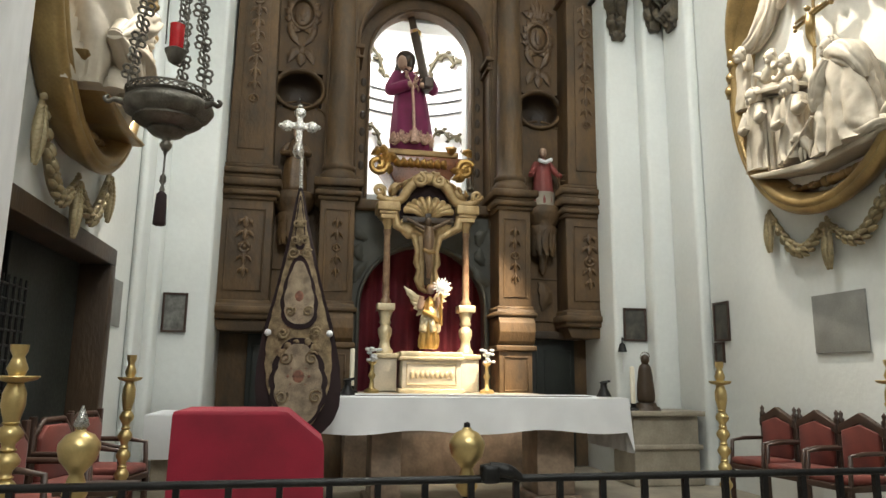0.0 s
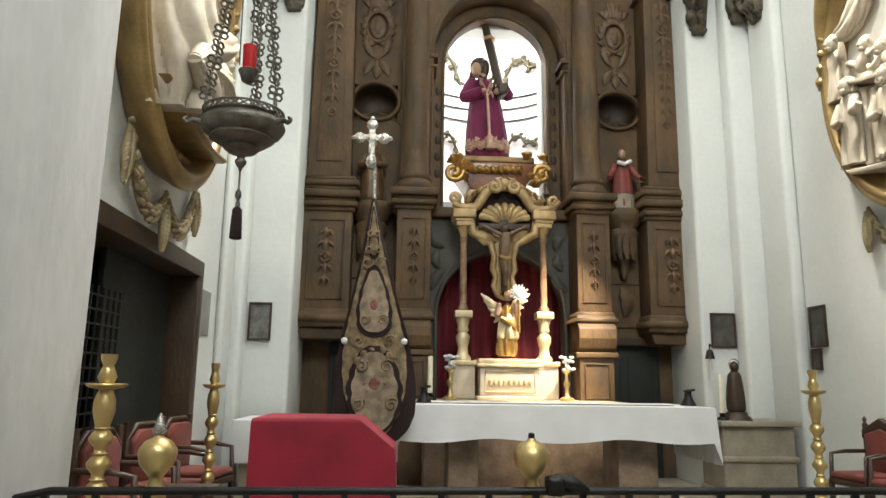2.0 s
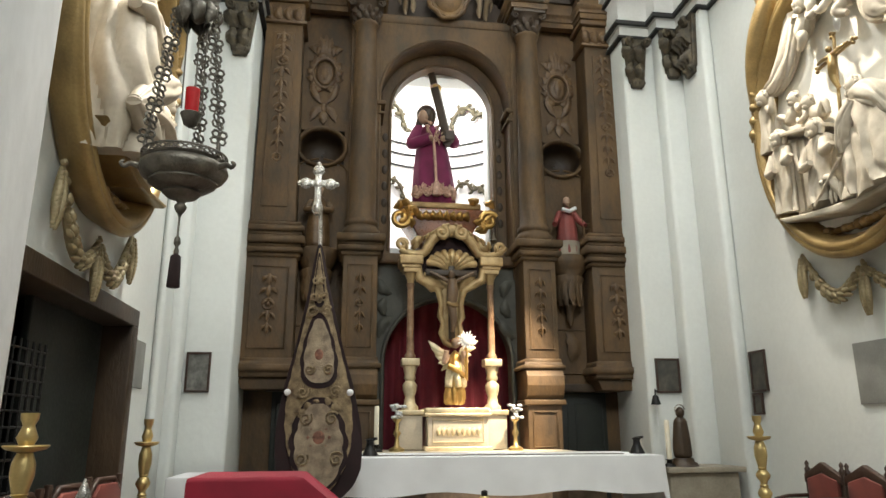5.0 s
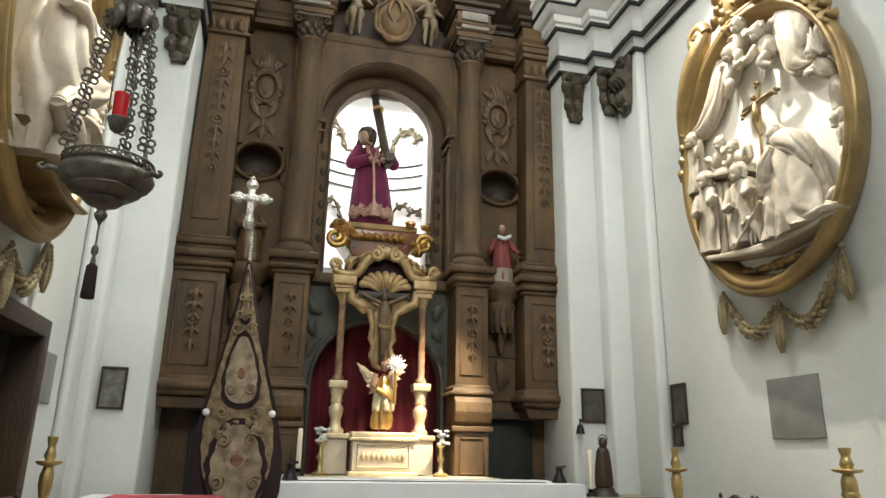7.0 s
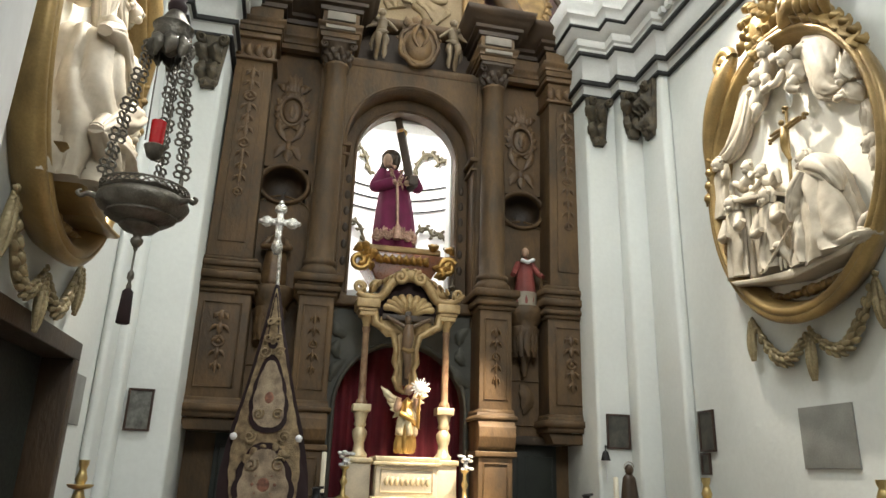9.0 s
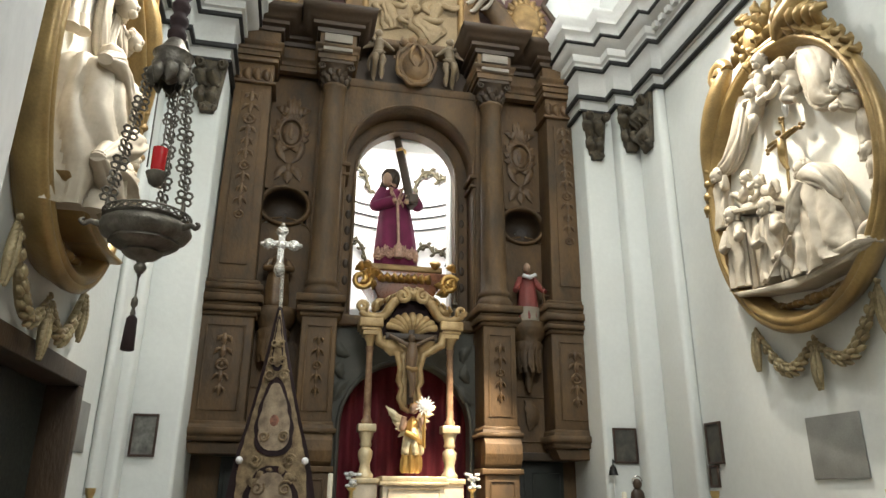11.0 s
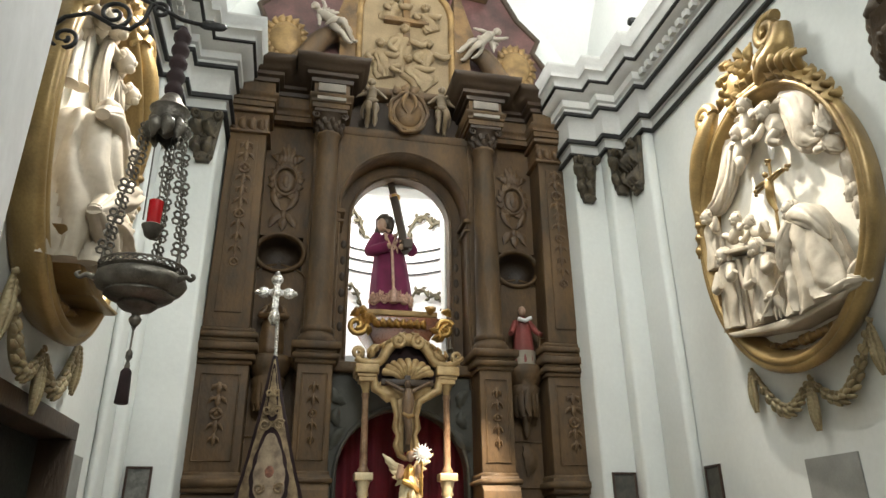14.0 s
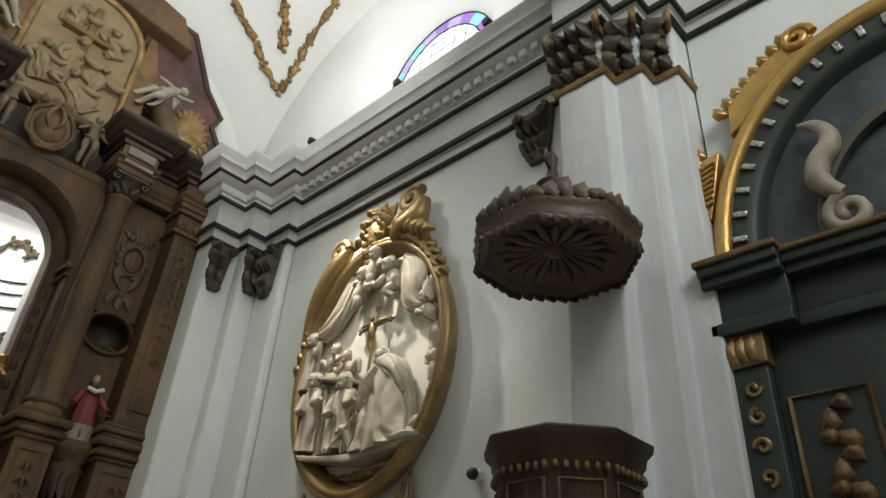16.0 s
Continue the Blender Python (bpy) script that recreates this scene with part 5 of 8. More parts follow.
    if not left:
        cruc = B()
        top, bot = Vector((0.08, -0.16, 0.6)), Vector((0.05, -0.2, -0.3))
        tube(cruc, [top, bot], 0.016, 6)
        c = top.lerp(bot, 0.24)
        tube(cruc, [c + Vector((-0.24, 0, 0.0)), c + Vector((0.24, 0, 0.03))], 0.02, 6)
        tube(cruc, [c + Vector((0, -0.04, 0.02)), c + Vector((0.02, -0.06, -0.1)), c + Vector((-0.01, -0.05, -0.2)), c + Vector((0.03, -0.04, -0.34))], [0.03, 0.045, 0.035, 0.02], 9)
        ball(cruc, c + Vector((0, -0.06, 0.07)), 0.032, 9)
        for k in (-1, 1):
            tube(cruc, [c + Vector((0, -0.05, 0.0)), c + Vector((k * 0.1, -0.045, 0.02)), c + Vector((k * 0.21, -0.03, 0.03))], [0.024, 0.02, 0.014], 6)
        for e in ((-0.24, 0.0), (0.24, 0.03), (0.0, 0.22)):
            for q in range(3):
                ball(cruc, c + Vector((e[0] * 1.04 + 0.024 * math.cos(q * 2.1), 0, e[1] * 1.04 + 0.024 * math.sin(q * 2.1))), 0.022, 7)
        part("crucifix", cruc, FRAMEG, t, "small gilded crucifix")
        bm = B()
        lathe(bm, [(0.012, 0.0), (0.035, 0.05), (0.045, 0.1), (0.03, 0.18), (0.004, 0.3)], 12, Matrix.Translation((0.1, -0.12, 0.64)), sy=0.5)
        part("flame", bm, WHITEW, t, "small white painted flame")
    bm = B()  # crest of scrolls and leaves
    sg = -1 if left else 1
    M = Matrix.Diagonal((sg, 1, 1, 1)) @ Matrix.Translation((0, -0.08, 0))
    def cres(pts, r):
        tube(bm, [M @ Vector(p) for p in pts], r, 9)
    cres(spiral((0.55, 1.86), 0.17, 0.04, 1.5, math.pi * 0.2, 24, 1, -0.15), 0.07)
    cres([(0.28, -0.12, 1.42), (0.42, -0.16, 1.5), (0.66, -0.17, 1.56), (0.74, -0.15, 1.8)], [0.08, 0.13, 0.14, 0.09])
    for k in range(6):
        cres([(0.34 + 0.1 * k, -0.14, 1.42 - 0.05 * k), (0.42 + 0.1 * k, -0.25, 1.56 - 0.06 * k), (0.5 + 0.1 * k, -0.19, 1.72 - 0.09 * k)], [0.03, 0.055, 0.03])
    for k in range(16):
        a = radians(70 - 3.0 * k)
        q = Vector((HW * 0.97 * math.cos(a), HH * 0.97 * math.sin(a)))
        e = a + (0.9 if k % 2 else 0.2)
        ln = (0.3 if k % 2 else 0.2) * (1 - 0.03 * k)
        leaf(bm, (q.x, q.y), (q.x + ln * math.cos(e), q.y + ln * math.sin(e)), 0.13 - 0.004 * k, 0.1, M @ Matrix.Translation((0, -0.1 - 0.04 * (k % 2), 0)), curl=0.6 if k % 2 else -0.4)
    cres(spiral((-0.7, 1.6), 0.15, 0.03, 1.4, 0.0, 20, 1, -0.14), 0.07)
    cres([(-0.56, -0.12, 1.62), (-0.72, -0.15, 1.42), (-0.9, -0.16, 1.14), (-1.07, -0.15, 0.8), (-1.16, -0.12, 0.4), (-1.2, -0.1, 0.05)], [0.06, 0.12, 0.13, 0.1, 0.06, 0.03])
    for k in range(9):
        leaf(bm, (-0.88 - 0.04 * k, 1.35 - 0.14 * k), (-1.04 - 0.03 * k, 1.36 - 0.16 * k), 0.13, 0.07, M @ Matrix.Translation((0, -0.14, 0)))
    for k in range(22):
        a = 2.399 * k
        q = 0.05 + 0.012 * k
        leaf(bm, (-0.1 + q * math.cos(a), 1.72 + q * math.sin(a)), (-0.1 + (q + 0.14) * math.cos(a + 0.5), 1.72 + (q + 0.14) * math.sin(a + 0.5)), 0.11, 0.07, M @ Matrix.Translation((0, -0.13, 0)))
    ball(bm, M @ Vector((-0.1, -0.12, 1.68)), (0.16, 0.07, 0.2), 12)
    pieces("crest_leaf", bm, FRAMEG, t)
    for p0, p1, sag, r0, r1 in (((-0.93, -1.29), (-0.12, -1.58), 0.34, 0.022, 0.052), ((-0.12, -1.58), (0.7, -1.27), 0.36, 0.022, 0.052), ((-0.93, -1.29), (-0.95, -1.7), 0.0, 0.02, 0.045), ((-0.12, -1.58), (-0.13, -2.0), 0.0, 0.02, 0.045), ((0.7, -1.27), (0.73, -1.68), 0.0, 0.02, 0.045)):
        bm = B()
        garland(bm, [(sg * x, z) for x, z in arc_pts(p0, p1, sag)], r0, r1)
        pieces("festoon_leaf", bm, FESTG, t)
    return t


medallion(pose(XR - 0.01, 5.40, 4.58, 0, 0, -90), "gilt-framed oval stucco relief of friars under angels", False)
medallion(pose(XL + 0.01, 5.40, 4.56, 0, 0, 90), "gilt-framed oval stucco relief of a robed figure seen from behind", True)


# ---- capitals on the corner strips and piers ----
def corbel_capital(cx, y, z0, z1, w, double, turn=0.0):
    t = thing("capital", "small dark gilded leaf capital under the cornice", "capital", "capitals under the cornice", at=(cx, y, 0), turn=turn)
    bm = B()
    h = z1 - z0
    box(bm, -w / 2, w / 2, -0.06, 0.0, z0 + h * 0.1, z1, 0.01)
    for r in range(2):
        n = 4 if double else 2
        for k in range(n):
            x = -w / 2 + w * (k + 0.5) / n
            leaf(bm, (x, z0 + h * (0.12 + 0.36 * r)), (x, z0 + h * (0.5 + 0.4 * r)), w / n * 1.1, 0.1, Matrix.Translation((0, -0.06, 0)))
    pieces("leaf", bm, CAPDARK, t)
    bm = B()
    for sx in (-1, 1):
        tube(bm, spiral((sx * w * 0.36, z1 - h * 0.15), w * 0.16, 0.01, 1.6, math.pi / 2, 16, -sx, -0.13), 0.028, 6)
        leaf(bm, (sx * w * 0.2, z0 + h * 0.2), (sx * w * 0.3, z0 - h * 0.02), 0.12, 0.06, Matrix.Translation((0, -0.05, 0)))
    pieces("scroll", bm, CAPDARK, t)
    bm = B()
    box(bm, -w * 0.42, w * 0.42, -0.1, 0, z0, z0 + h * 0.2, 0.02)
    part("necking", bm, CAPDARK, t)
    for piece in t.children:  # narrows towards its foot
        for v in piece.data.vertices:
            u = max(0.0, min(1.0, (v.co.z - z0) / h))
            v.co.x *= 0.58 + 0.5 * u ** 0.8
            v.co.y = v.co.y * (0.75 + 0.6 * u) + 0.02 * math.sin(v.co.z * 40) * (v.co.y < -0.05)


corbel_capital(3.99, 8.45, 6.2, 6.96, 0.33, False)
corbel_capital(4.41, 8.2, 6.25, 6.97, 0.3, False)
corbel_capital(4.55, 7.9, 6.15, 6.97, 0.42, True, -90)
corbel_capital(-1.41, 8.3, 6.2, 6.96, 0.36, False)
corbel_capital(-1.82, 8.0, 6.2, 6.97, 0.2, False)
corbel_capital(XR, 3.2, 6.3, 7.0, 0.42, True, -90)

t = thing("pier_capital", "large dark gilded leafy capital on the pier", "capital")
bm = B()
ZC0, ZC1 = 6.62, 7.25
faces = [((4.25, 2.65), (4.25, 2.14)), ((4.25, 2.14), (4.45, 2.14)), ((4.45, 2.14), (4.45, 1.86)), ((4.45, 1.86), (4.68, 1.86)), ((4.68, 1.86), (4.68, 1.62))]
for (ax, ay), (bx, by) in faces:
    ang = math.atan2(by - ay, bx - ax)
    L = math.hypot(bx - ax, by - ay)
    m = Matrix.Translation((ax, ay, 0)) @ Matrix.Rotation(ang, 4, "Z")
    n = max(2, round(L / 0.13))
    for r in range(3):
        for k in range(n):
            x = L * (k + 0.5) / n
            leaf(bm, (x, ZC0 + 0.02 + 0.17 * r), (x, ZC0 + 0.22 + 0.19 * r), 0.14, 0.1 + 0.05 * r, m @ Matrix.Translation((0, -0.03 - 0.03 * r, 0)))
pieces("leaf", bm, CAPDARK, t)
bm = B()
for (cx, cy) in ((4.22, 2.66), (4.22, 2.12), (4.42, 1.84), (4.65, 1.6)):
    tube(bm, [(cx - 0.08 + p[0], cy + p[0] * 0.5, p[2]) for p in spiral((0, 7.14), 0.11, 0.02, 1.6, 0, 18, 1)], 0.035, 7)
pieces("volute", bm, DULLGILT, t)
bm = B()
mould(bm, [(5.0, 2.65), (4.25, 2.65), (4.25, 2.14), (4.45, 2.14), (4.45, 1.86), (4.68, 1.86), (4.68, 1.62), (5.0, 1.62)], [(-0.05, ZC0 - 0.06), (0.03, ZC0 - 0.06), (0.05, ZC0 - 0.02), (0.03, ZC0 + 0.01), (-0.05, ZC0 + 0.01)], 1)
part("necking", bm, DULLGILT, t)
# the entablature carried round the pier
bm = B()
PP = [(XR, 2.9), (4.25, 2.65), (4.25, 2.14), (4.45, 2.14), (4.45, 1.86), (4.68, 1.86), (4.68, 1.62), (5.0, 1.62), (5.0, -3.0)]
mould(bm, PP[1:], [(a, z + 0.28) for a, z in PROF], 1)
c2 = tagged(done("cornice_pier", bm, TRIM), "grey stucco entablature breaking round the pier", "cornice", kind="structure")
for o, za, zb in BANDS:
    bm = B()
    mould(bm, PP[1:], [(0.0, za + 0.28), (o + 0.006, za + 0.28), (o + 0.006, zb + 0.28), (0.0, zb + 0.28)], 1)
    part("painted_band", bm, BLACKP, c2)


# ---- pulpit and its sounding board ----
PX, PY = 3.68, 2.36
pul = thing("sounding_board", "dark carved octagonal wooden sounding board over the pulpit", "canopy", at=(PX, PY, 0.3))
pul.scale = (0.93, 0.93, 0.93)
def octo(r, z, k=8):
    return [(r * math.cos(2 * math.pi * (i + 0.5) / k), r * math.sin(2 * math.pi * (i + 0.5) / k), z) for i in range(k)]
bm = B()
grid(bm, [octo(r, z) for r, z in ((0.02, 4.46), (0.3, 4.43), (0.57, 4.37), (0.6, 4.33), (0.65, 4.33), (0.67, 4.37), (0.65, 4.41), (0.675, 4.45), (0.68, 4.49), (0.6, 4.53), (0.34, 4.72), (0.16, 4.82), (0.02, 4.84))], wrap_v=True, cap=True)
part("board", bm, BOARDWOOD, pul)
bm = B()
for k in range(20):
    a = 2 * math.pi * k / 20
    m = Matrix.Rotation(a, 4, "Z")
    tube(bm, [m @ Vector((0.08, 0, 4.44)), m @ Vector((0.3, 0, 4.41)), m @ Vector((0.5 if k % 2 else 0.42, 0, 4.385))], [0.012, 0.04, 0.01], 8)
lathe(bm, [(0.01, 4.37), (0.06, 4.38), (0.09, 4.42), (0.09, 4.47)], 14)
pieces("rosette_petal", bm, BOARDWOOD, pul)
bm = B()
for k in range(8):
    m = Matrix.Rotation(2 * math.pi * k / 8 + math.pi / 2, 4, "Z") @ Matrix.Translation((0, -0.6, 0))
    for j in range(5):
        x = -0.2 + 0.1 * j
        leaf(bm, (x, 4.49), (x + 0.02 * (j - 2), 4.6 + 0.05 * (2 - abs(j - 2))), 0.12, 0.03, m)
        leaf(bm, (x, 4.36), (x, 4.28), 0.1, 0.02, m)
pieces("crest_leaf", bm, BOARDWOOD, pul)
bm = B()
lathe(bm, [(0.16, 4.8), (0.2, 4.86), (0.1, 4.92), (0.14, 5.0), (0.15, 5.06), (0.06, 5.12), (0.05, 5.2), (0.03, 5.3), (0.05, 5.36), (0.01, 5.45)], 14)
for k in (-1, 1):
    leaf(bm, (0, 5.2), (k * 0.08, 5.42), 0.08, 0.02)
part("finial", bm, CHAIRWOOD, pul)
pp = thing("pulpit", "dark carved octagonal wooden pulpit with a heavy rim", "pulpit", at=(PX, PY - 0.03, 0))
pp.scale = (0.97, 0.97, 0.965)
bm = B()
grid(bm, [octo(r, z) for r, z in ((0.4, 2.1), (0.46, 2.2), (0.47, 2.28), (0.45, 2.3), (0.46, 2.86), (0.49, 2.9), (0.5, 2.95), (0.54, 2.99), (0.55, 3.04), (0.52, 3.06), (0.44, 3.06), (0.43, 2.3), (0.02, 2.28))], wrap_v=True, cap=True)
part("body", bm, DARKWOOD, pp)
bm = B()
for k in range(8):
    m = Matrix.Rotation(2 * math.pi * k / 8 + math.pi / 2, 4, "Z") @ Matrix.Translation((0, -0.428, 0))
    for a in (Matrix.Identity(4),):
        tube(bm, [m @ Vector(p) for p in ((-0.13, 0, 2.36), (-0.13, 0, 2.76), (0.13, 0, 2.76), (0.13, 0, 2.36))], 0.013, 5, closed=True)
    for j in range(6):
        ball(bm, m @ Vector((-0.15 + 0.06 * j, -0.02, 2.83)), (0.02, 0.02, 0.03), 6)
part("panel_moulding", bm, CARVED, pp, "worn gilt mouldings of the panels")
bm = B()
lathe(bm, [(0.3, 0), (0.3, 0.1), (0.18, 0.16), (0.13, 0.3), (0.13, 1.5), (0.2, 1.6), (0.24, 1.75), (0.4, 2.08), (0.4, 2.12)], 16)
part("stem", bm, DARKWOOD, pp)

# ---- dark green side altar in the nave ----
sa = thing("side_altar", "dark green painted side altar with a gilded arched frame", "altar")
SX = 4.98
SYC, SR, SZ = 0.02, 1.38, 4.5   # arch centre and radius
MW = Matrix(((0, 1, 0, SX), (-1, 0, 0, 0), (0, 0, 1, 0), (0, 0, 0, 1)))  # local x to -y, local y to +x
def sl(x, y, z):
    return MW @ Vector((x, y, z))
def sarch(r, y, n=30):
    return [sl(-SYC + r * math.cos(math.pi * i / n), y, SZ + r * math.sin(math.pi * i / n) * 1.22) for i in range(n + 1)]
bm = B()
grid(bm, [sarch(r, y) for r, y in ((1.62, 0.0), (1.62, -0.14), (1.57, -0.2), (1.5, -0.2), (1.47, -0.15), (1.47, 0.0))], cap=False)
part("outer_frame", bm, GOLD, sa, "gilded arched outer frame")
bm = B()
grid(bm, [sarch(r, y) for r, y in ((1.47, -0.14), (1.32, -0.14), (1.28, -0.1), (1.24, 0.0))])
part("archivolt", bm, GREENALT, sa)
bm = B()
for i in range(1, 24):
    a = math.pi * i / 24
    m = MW @ Matrix.Translation((-SYC + 1.4 * math.cos(a), -0.15, SZ + 1.4 * 1.22 * math.sin(a))) @ Matrix.Rotation(-a + math.pi / 2, 4, "Y")
    box(bm, -0.025, 0.025, -0.02, 0.01, -0.055, 0.055, 0.008, m)
pieces("stud", bm, PALESILVER, sa)
bm = B()
grid(bm, [sarch(r, y) for r, y in ((1.26, -0.02), (0.7, 0.0), (0.02, 0.0))])
part("back_panel", bm, OLDPAINT, sa, "dark faded painting in the arch")
bm = B()
grid(bm, [sarch(r, y) for r, y in ((0.86, -0.02), (0.86, -0.1), (0.82, -0.12), (0.78, -0.1), (0.78, -0.02))])
part("inner_arch", bm, SLATE, sa)
bm = B()
for k in (-1, 1):
    tube(bm, [sl(-SYC + k * p[0], -0.14, p[2]) for p in spiral((-0.62, SZ + 0.16), 0.16, 0.03, 1.5, math.pi / 2, 20, 1)], 0.05, 7)
    tube(bm, [sl(-SYC + k * x, -0.14, z) for x, z in ((-0.62, SZ + 0.32), (-0.7, SZ + 0.4), (-0.76, SZ + 0.52), (-0.72, SZ + 0.66), (-0.63, SZ + 0.76), (-0.61, SZ + 0.88), (-0.68, SZ + 1.0), (-0.8, SZ + 1.06))], [0.06, 0.075, 0.09, 0.09, 0.085, 0.07, 0.05, 0.02], 9)
pieces("scroll", bm, STONE, sa)
bm = B()
for k in (-1, 1):
    KM = MW @ Matrix.Translation((-SYC, 0, 0)) @ Matrix.Diagonal((k, 1, 1, 1))
    prism(bm, [(-1.66, 4.98), (-1.74, 5.12), (-1.72, 5.4), (-1.55, 5.6), (-1.42, 5.62), (-1.5, 5.3), (-1.58, 4.98)], -0.16, -0.04, KM, 0.015)
    prism(bm, [(-1.3, 5.74), (-1.28, 6.05), (-1.0, 6.3), (-0.62, 6.5), (-0.5, 6.42), (-0.6, 6.28), (-0.9, 6.12), (-1.16, 5.82)], -0.16, -0.04, KM, 0.015)
    tube(bm, [KM @ Vector(p) for p in spiral((-0.62, 6.42), 0.13, 0.02, 1.5, 0, 18, 1, -0.17)], 0.04, 7)
    for j in range(8):
        leaf(bm, (-1.7 + 0.02 * j, 5.08 + 0.08 * j), (-1.84 + 0.03 * j, 5.1 + 0.1 * j), 0.09, 0.04, KM @ Matrix.Translation((0, -0.12, 0)))
        leaf(bm, (-1.3 + 0.09 * j, 5.98 + 0.07 * j), (-1.4 + 0.09 * j, 6.12 + 0.07 * j), 0.1, 0.05, KM @ Matrix.Translation((0, -0.12, 0)))
        tube(bm, [KM @ Vector((-1.7 + 0.012 * j, -0.18, 5.1 + 0.055 * j)), KM @ Vector((-1.54 + 0.01 * j, -0.18, 5.14 + 0.055 * j))], 0.02, 6)
pieces("crest_scroll", bm, GOLD, sa)
def sbox(bm, x0, x1, d, z0, z1, bev=0.01):
    box(bm, x0, x1, -d, 0.0, z0, z1, bev, MW)
bm = B()
for z0, z1, e in ((4.36, 4.44, 0.3), (4.28, 4.36, 0.26), (4.0, 4.28, 0.16), (3.9, 4.0, 0.2)):
    for k in (-1, 1):
        a, b = sorted((k * 1.1 - SYC, k * 1.68 - SYC))
        sbox(bm, a, b, e + 0.1, z0, z1)
    sbox(bm, -1.1 - SYC, 1.1 - SYC, e, z0 - 0.02, z1 - 0.02)
pieces("entablature", bm, GREENALT, sa)
bm = B()
for k in (-1, 1):
    a, b = sorted((k * 1.08 - SYC, k * 1.7 - SYC))
    sbox(bm, a, b, 0.43, 4.44, 4.49, 0.012)
sbox(bm, -1.1 - SYC, 1.1 - SYC, 0.33, 4.42, 4.46, 0.012)
pieces("gilt_ledge", bm, CARVED, sa)
for k in (-1, 1):
    bm = B()
    a, b = sorted((k * 1.36 - SYC, k * 1.6 - SYC))
    sbox(bm, a, b, 0.22, 0.9, 3.66)
    part("pilaster", bm, GREENALT, sa)
    bm = B()
    sbox(bm, a - 0.02, b + 0.02, 0.25, 3.66, 3.9, 0.015)
    for j in range(3):
        leaf(bm, (a + 0.05 + 0.07 * j, 3.68), (a + 0.05 + 0.07 * j, 3.88), 0.09, 0.04, MW @ Matrix.Translation((0, -0.25, 0)))
    for j in range(9):
        z = 3.5 - 0.2 * j
        tube(bm, [MW @ Vector(p) for p in spiral(((a + b) / 2, z), 0.06, 0.015, 1.1, j * 1.6, 10, 1 if j % 2 else -1, -0.23)], 0.018, 5)
    part("pilaster_carving", bm, DULLGILT, sa, "gilt scrolling carving")
bm = B()
sbox(bm, -1.36 - SYC, 1.36 - SYC, 0.12, 0.9, 3.95)
part("green_panel", bm, GREENALT, sa)
bm = B()
for k in (-1, 1):
    c = k * 1.05 - SYC
    tube(bm, [MW @ Vector(p) for p in ((c - 0.24, -0.13, 2.3), (c - 0.24, -0.13, 3.42), (c + 0.24, -0.13, 3.42), (c + 0.24, -0.13, 2.3))], 0.02, 6, closed=True)
    for j in range(5):
        leaf(bm, (c, 3.3 - 0.16 * j), (c - 0.1 + 0.2 * (j % 2), 3.16 - 0.16 * j), 0.12, 0.05, MW @ Matrix.Translation((0, -0.13, 0)))
        leaf(bm, (c, 3.34 - 0.16 * j), (c + 0.12 - 0.24 * (j % 2), 3.28 - 0.16 * j), 0.1, 0.05, MW @ Matrix.Translation((0, -0.13, 0)))
pieces("panel_carving", bm, CARVED, sa)
bm = B()
sbox(bm, -1.7 - SYC, 1.7 - SYC, 0.8, 0.0, 1.0, 0.02)
part("altar_table", bm, GREENALT, sa)


# ---- doorway in the left wall ----
door = tagged(new("door_1"), "dark doorway with a wooden frame and an iron lattice gate", "door", kind="structure")
bm = B()
for y0, y1, z0, z1 in ((DY0, DY0 + 0.1, 0, DZ), (DY1 - 0.14, DY1 + 0.02, 0, DZ - 0.14), (DY0, DY1 + 0.02, DZ - 0.14, DZ + 0.02)):
    box(bm, XL - 0.46, XL + 0.03, y0, y1, z0, z1, 0.012)
part("door_frame", bm, DARKWOOD, door)
bm = B()
box(bm, XL - 0.3, XL - 0.24, DY0 + 0.95, DY1 - 0.14, FZ, DZ - 0.14, 0.01)
part("door_leaf", bm, DOORG, door, "dark closed door leaf")
gate = tagged(new("gate"), "black wrought iron lattice gate in the doorway", "gate")
for i in range(9):
    bm = B()
    tube(bm, [(XL - 0.1, DY0 + 0.12 + i * 0.1, FZ), (XL - 0.1, DY0 + 0.12 + i * 0.1, DZ - 0.5)], 0.011, 6)
    part("upright", bm, IRON, gate)
for i in range(18):
    bm = B()
    tube(bm, [(XL - 0.1, DY0 + 0.1, FZ + 0.08 + i * 0.1), (XL - 0.1, DY0 + 0.95, FZ + 0.08 + i * 0.1)], 0.009, 6)
    part("crossbar", bm, IRON, gate)

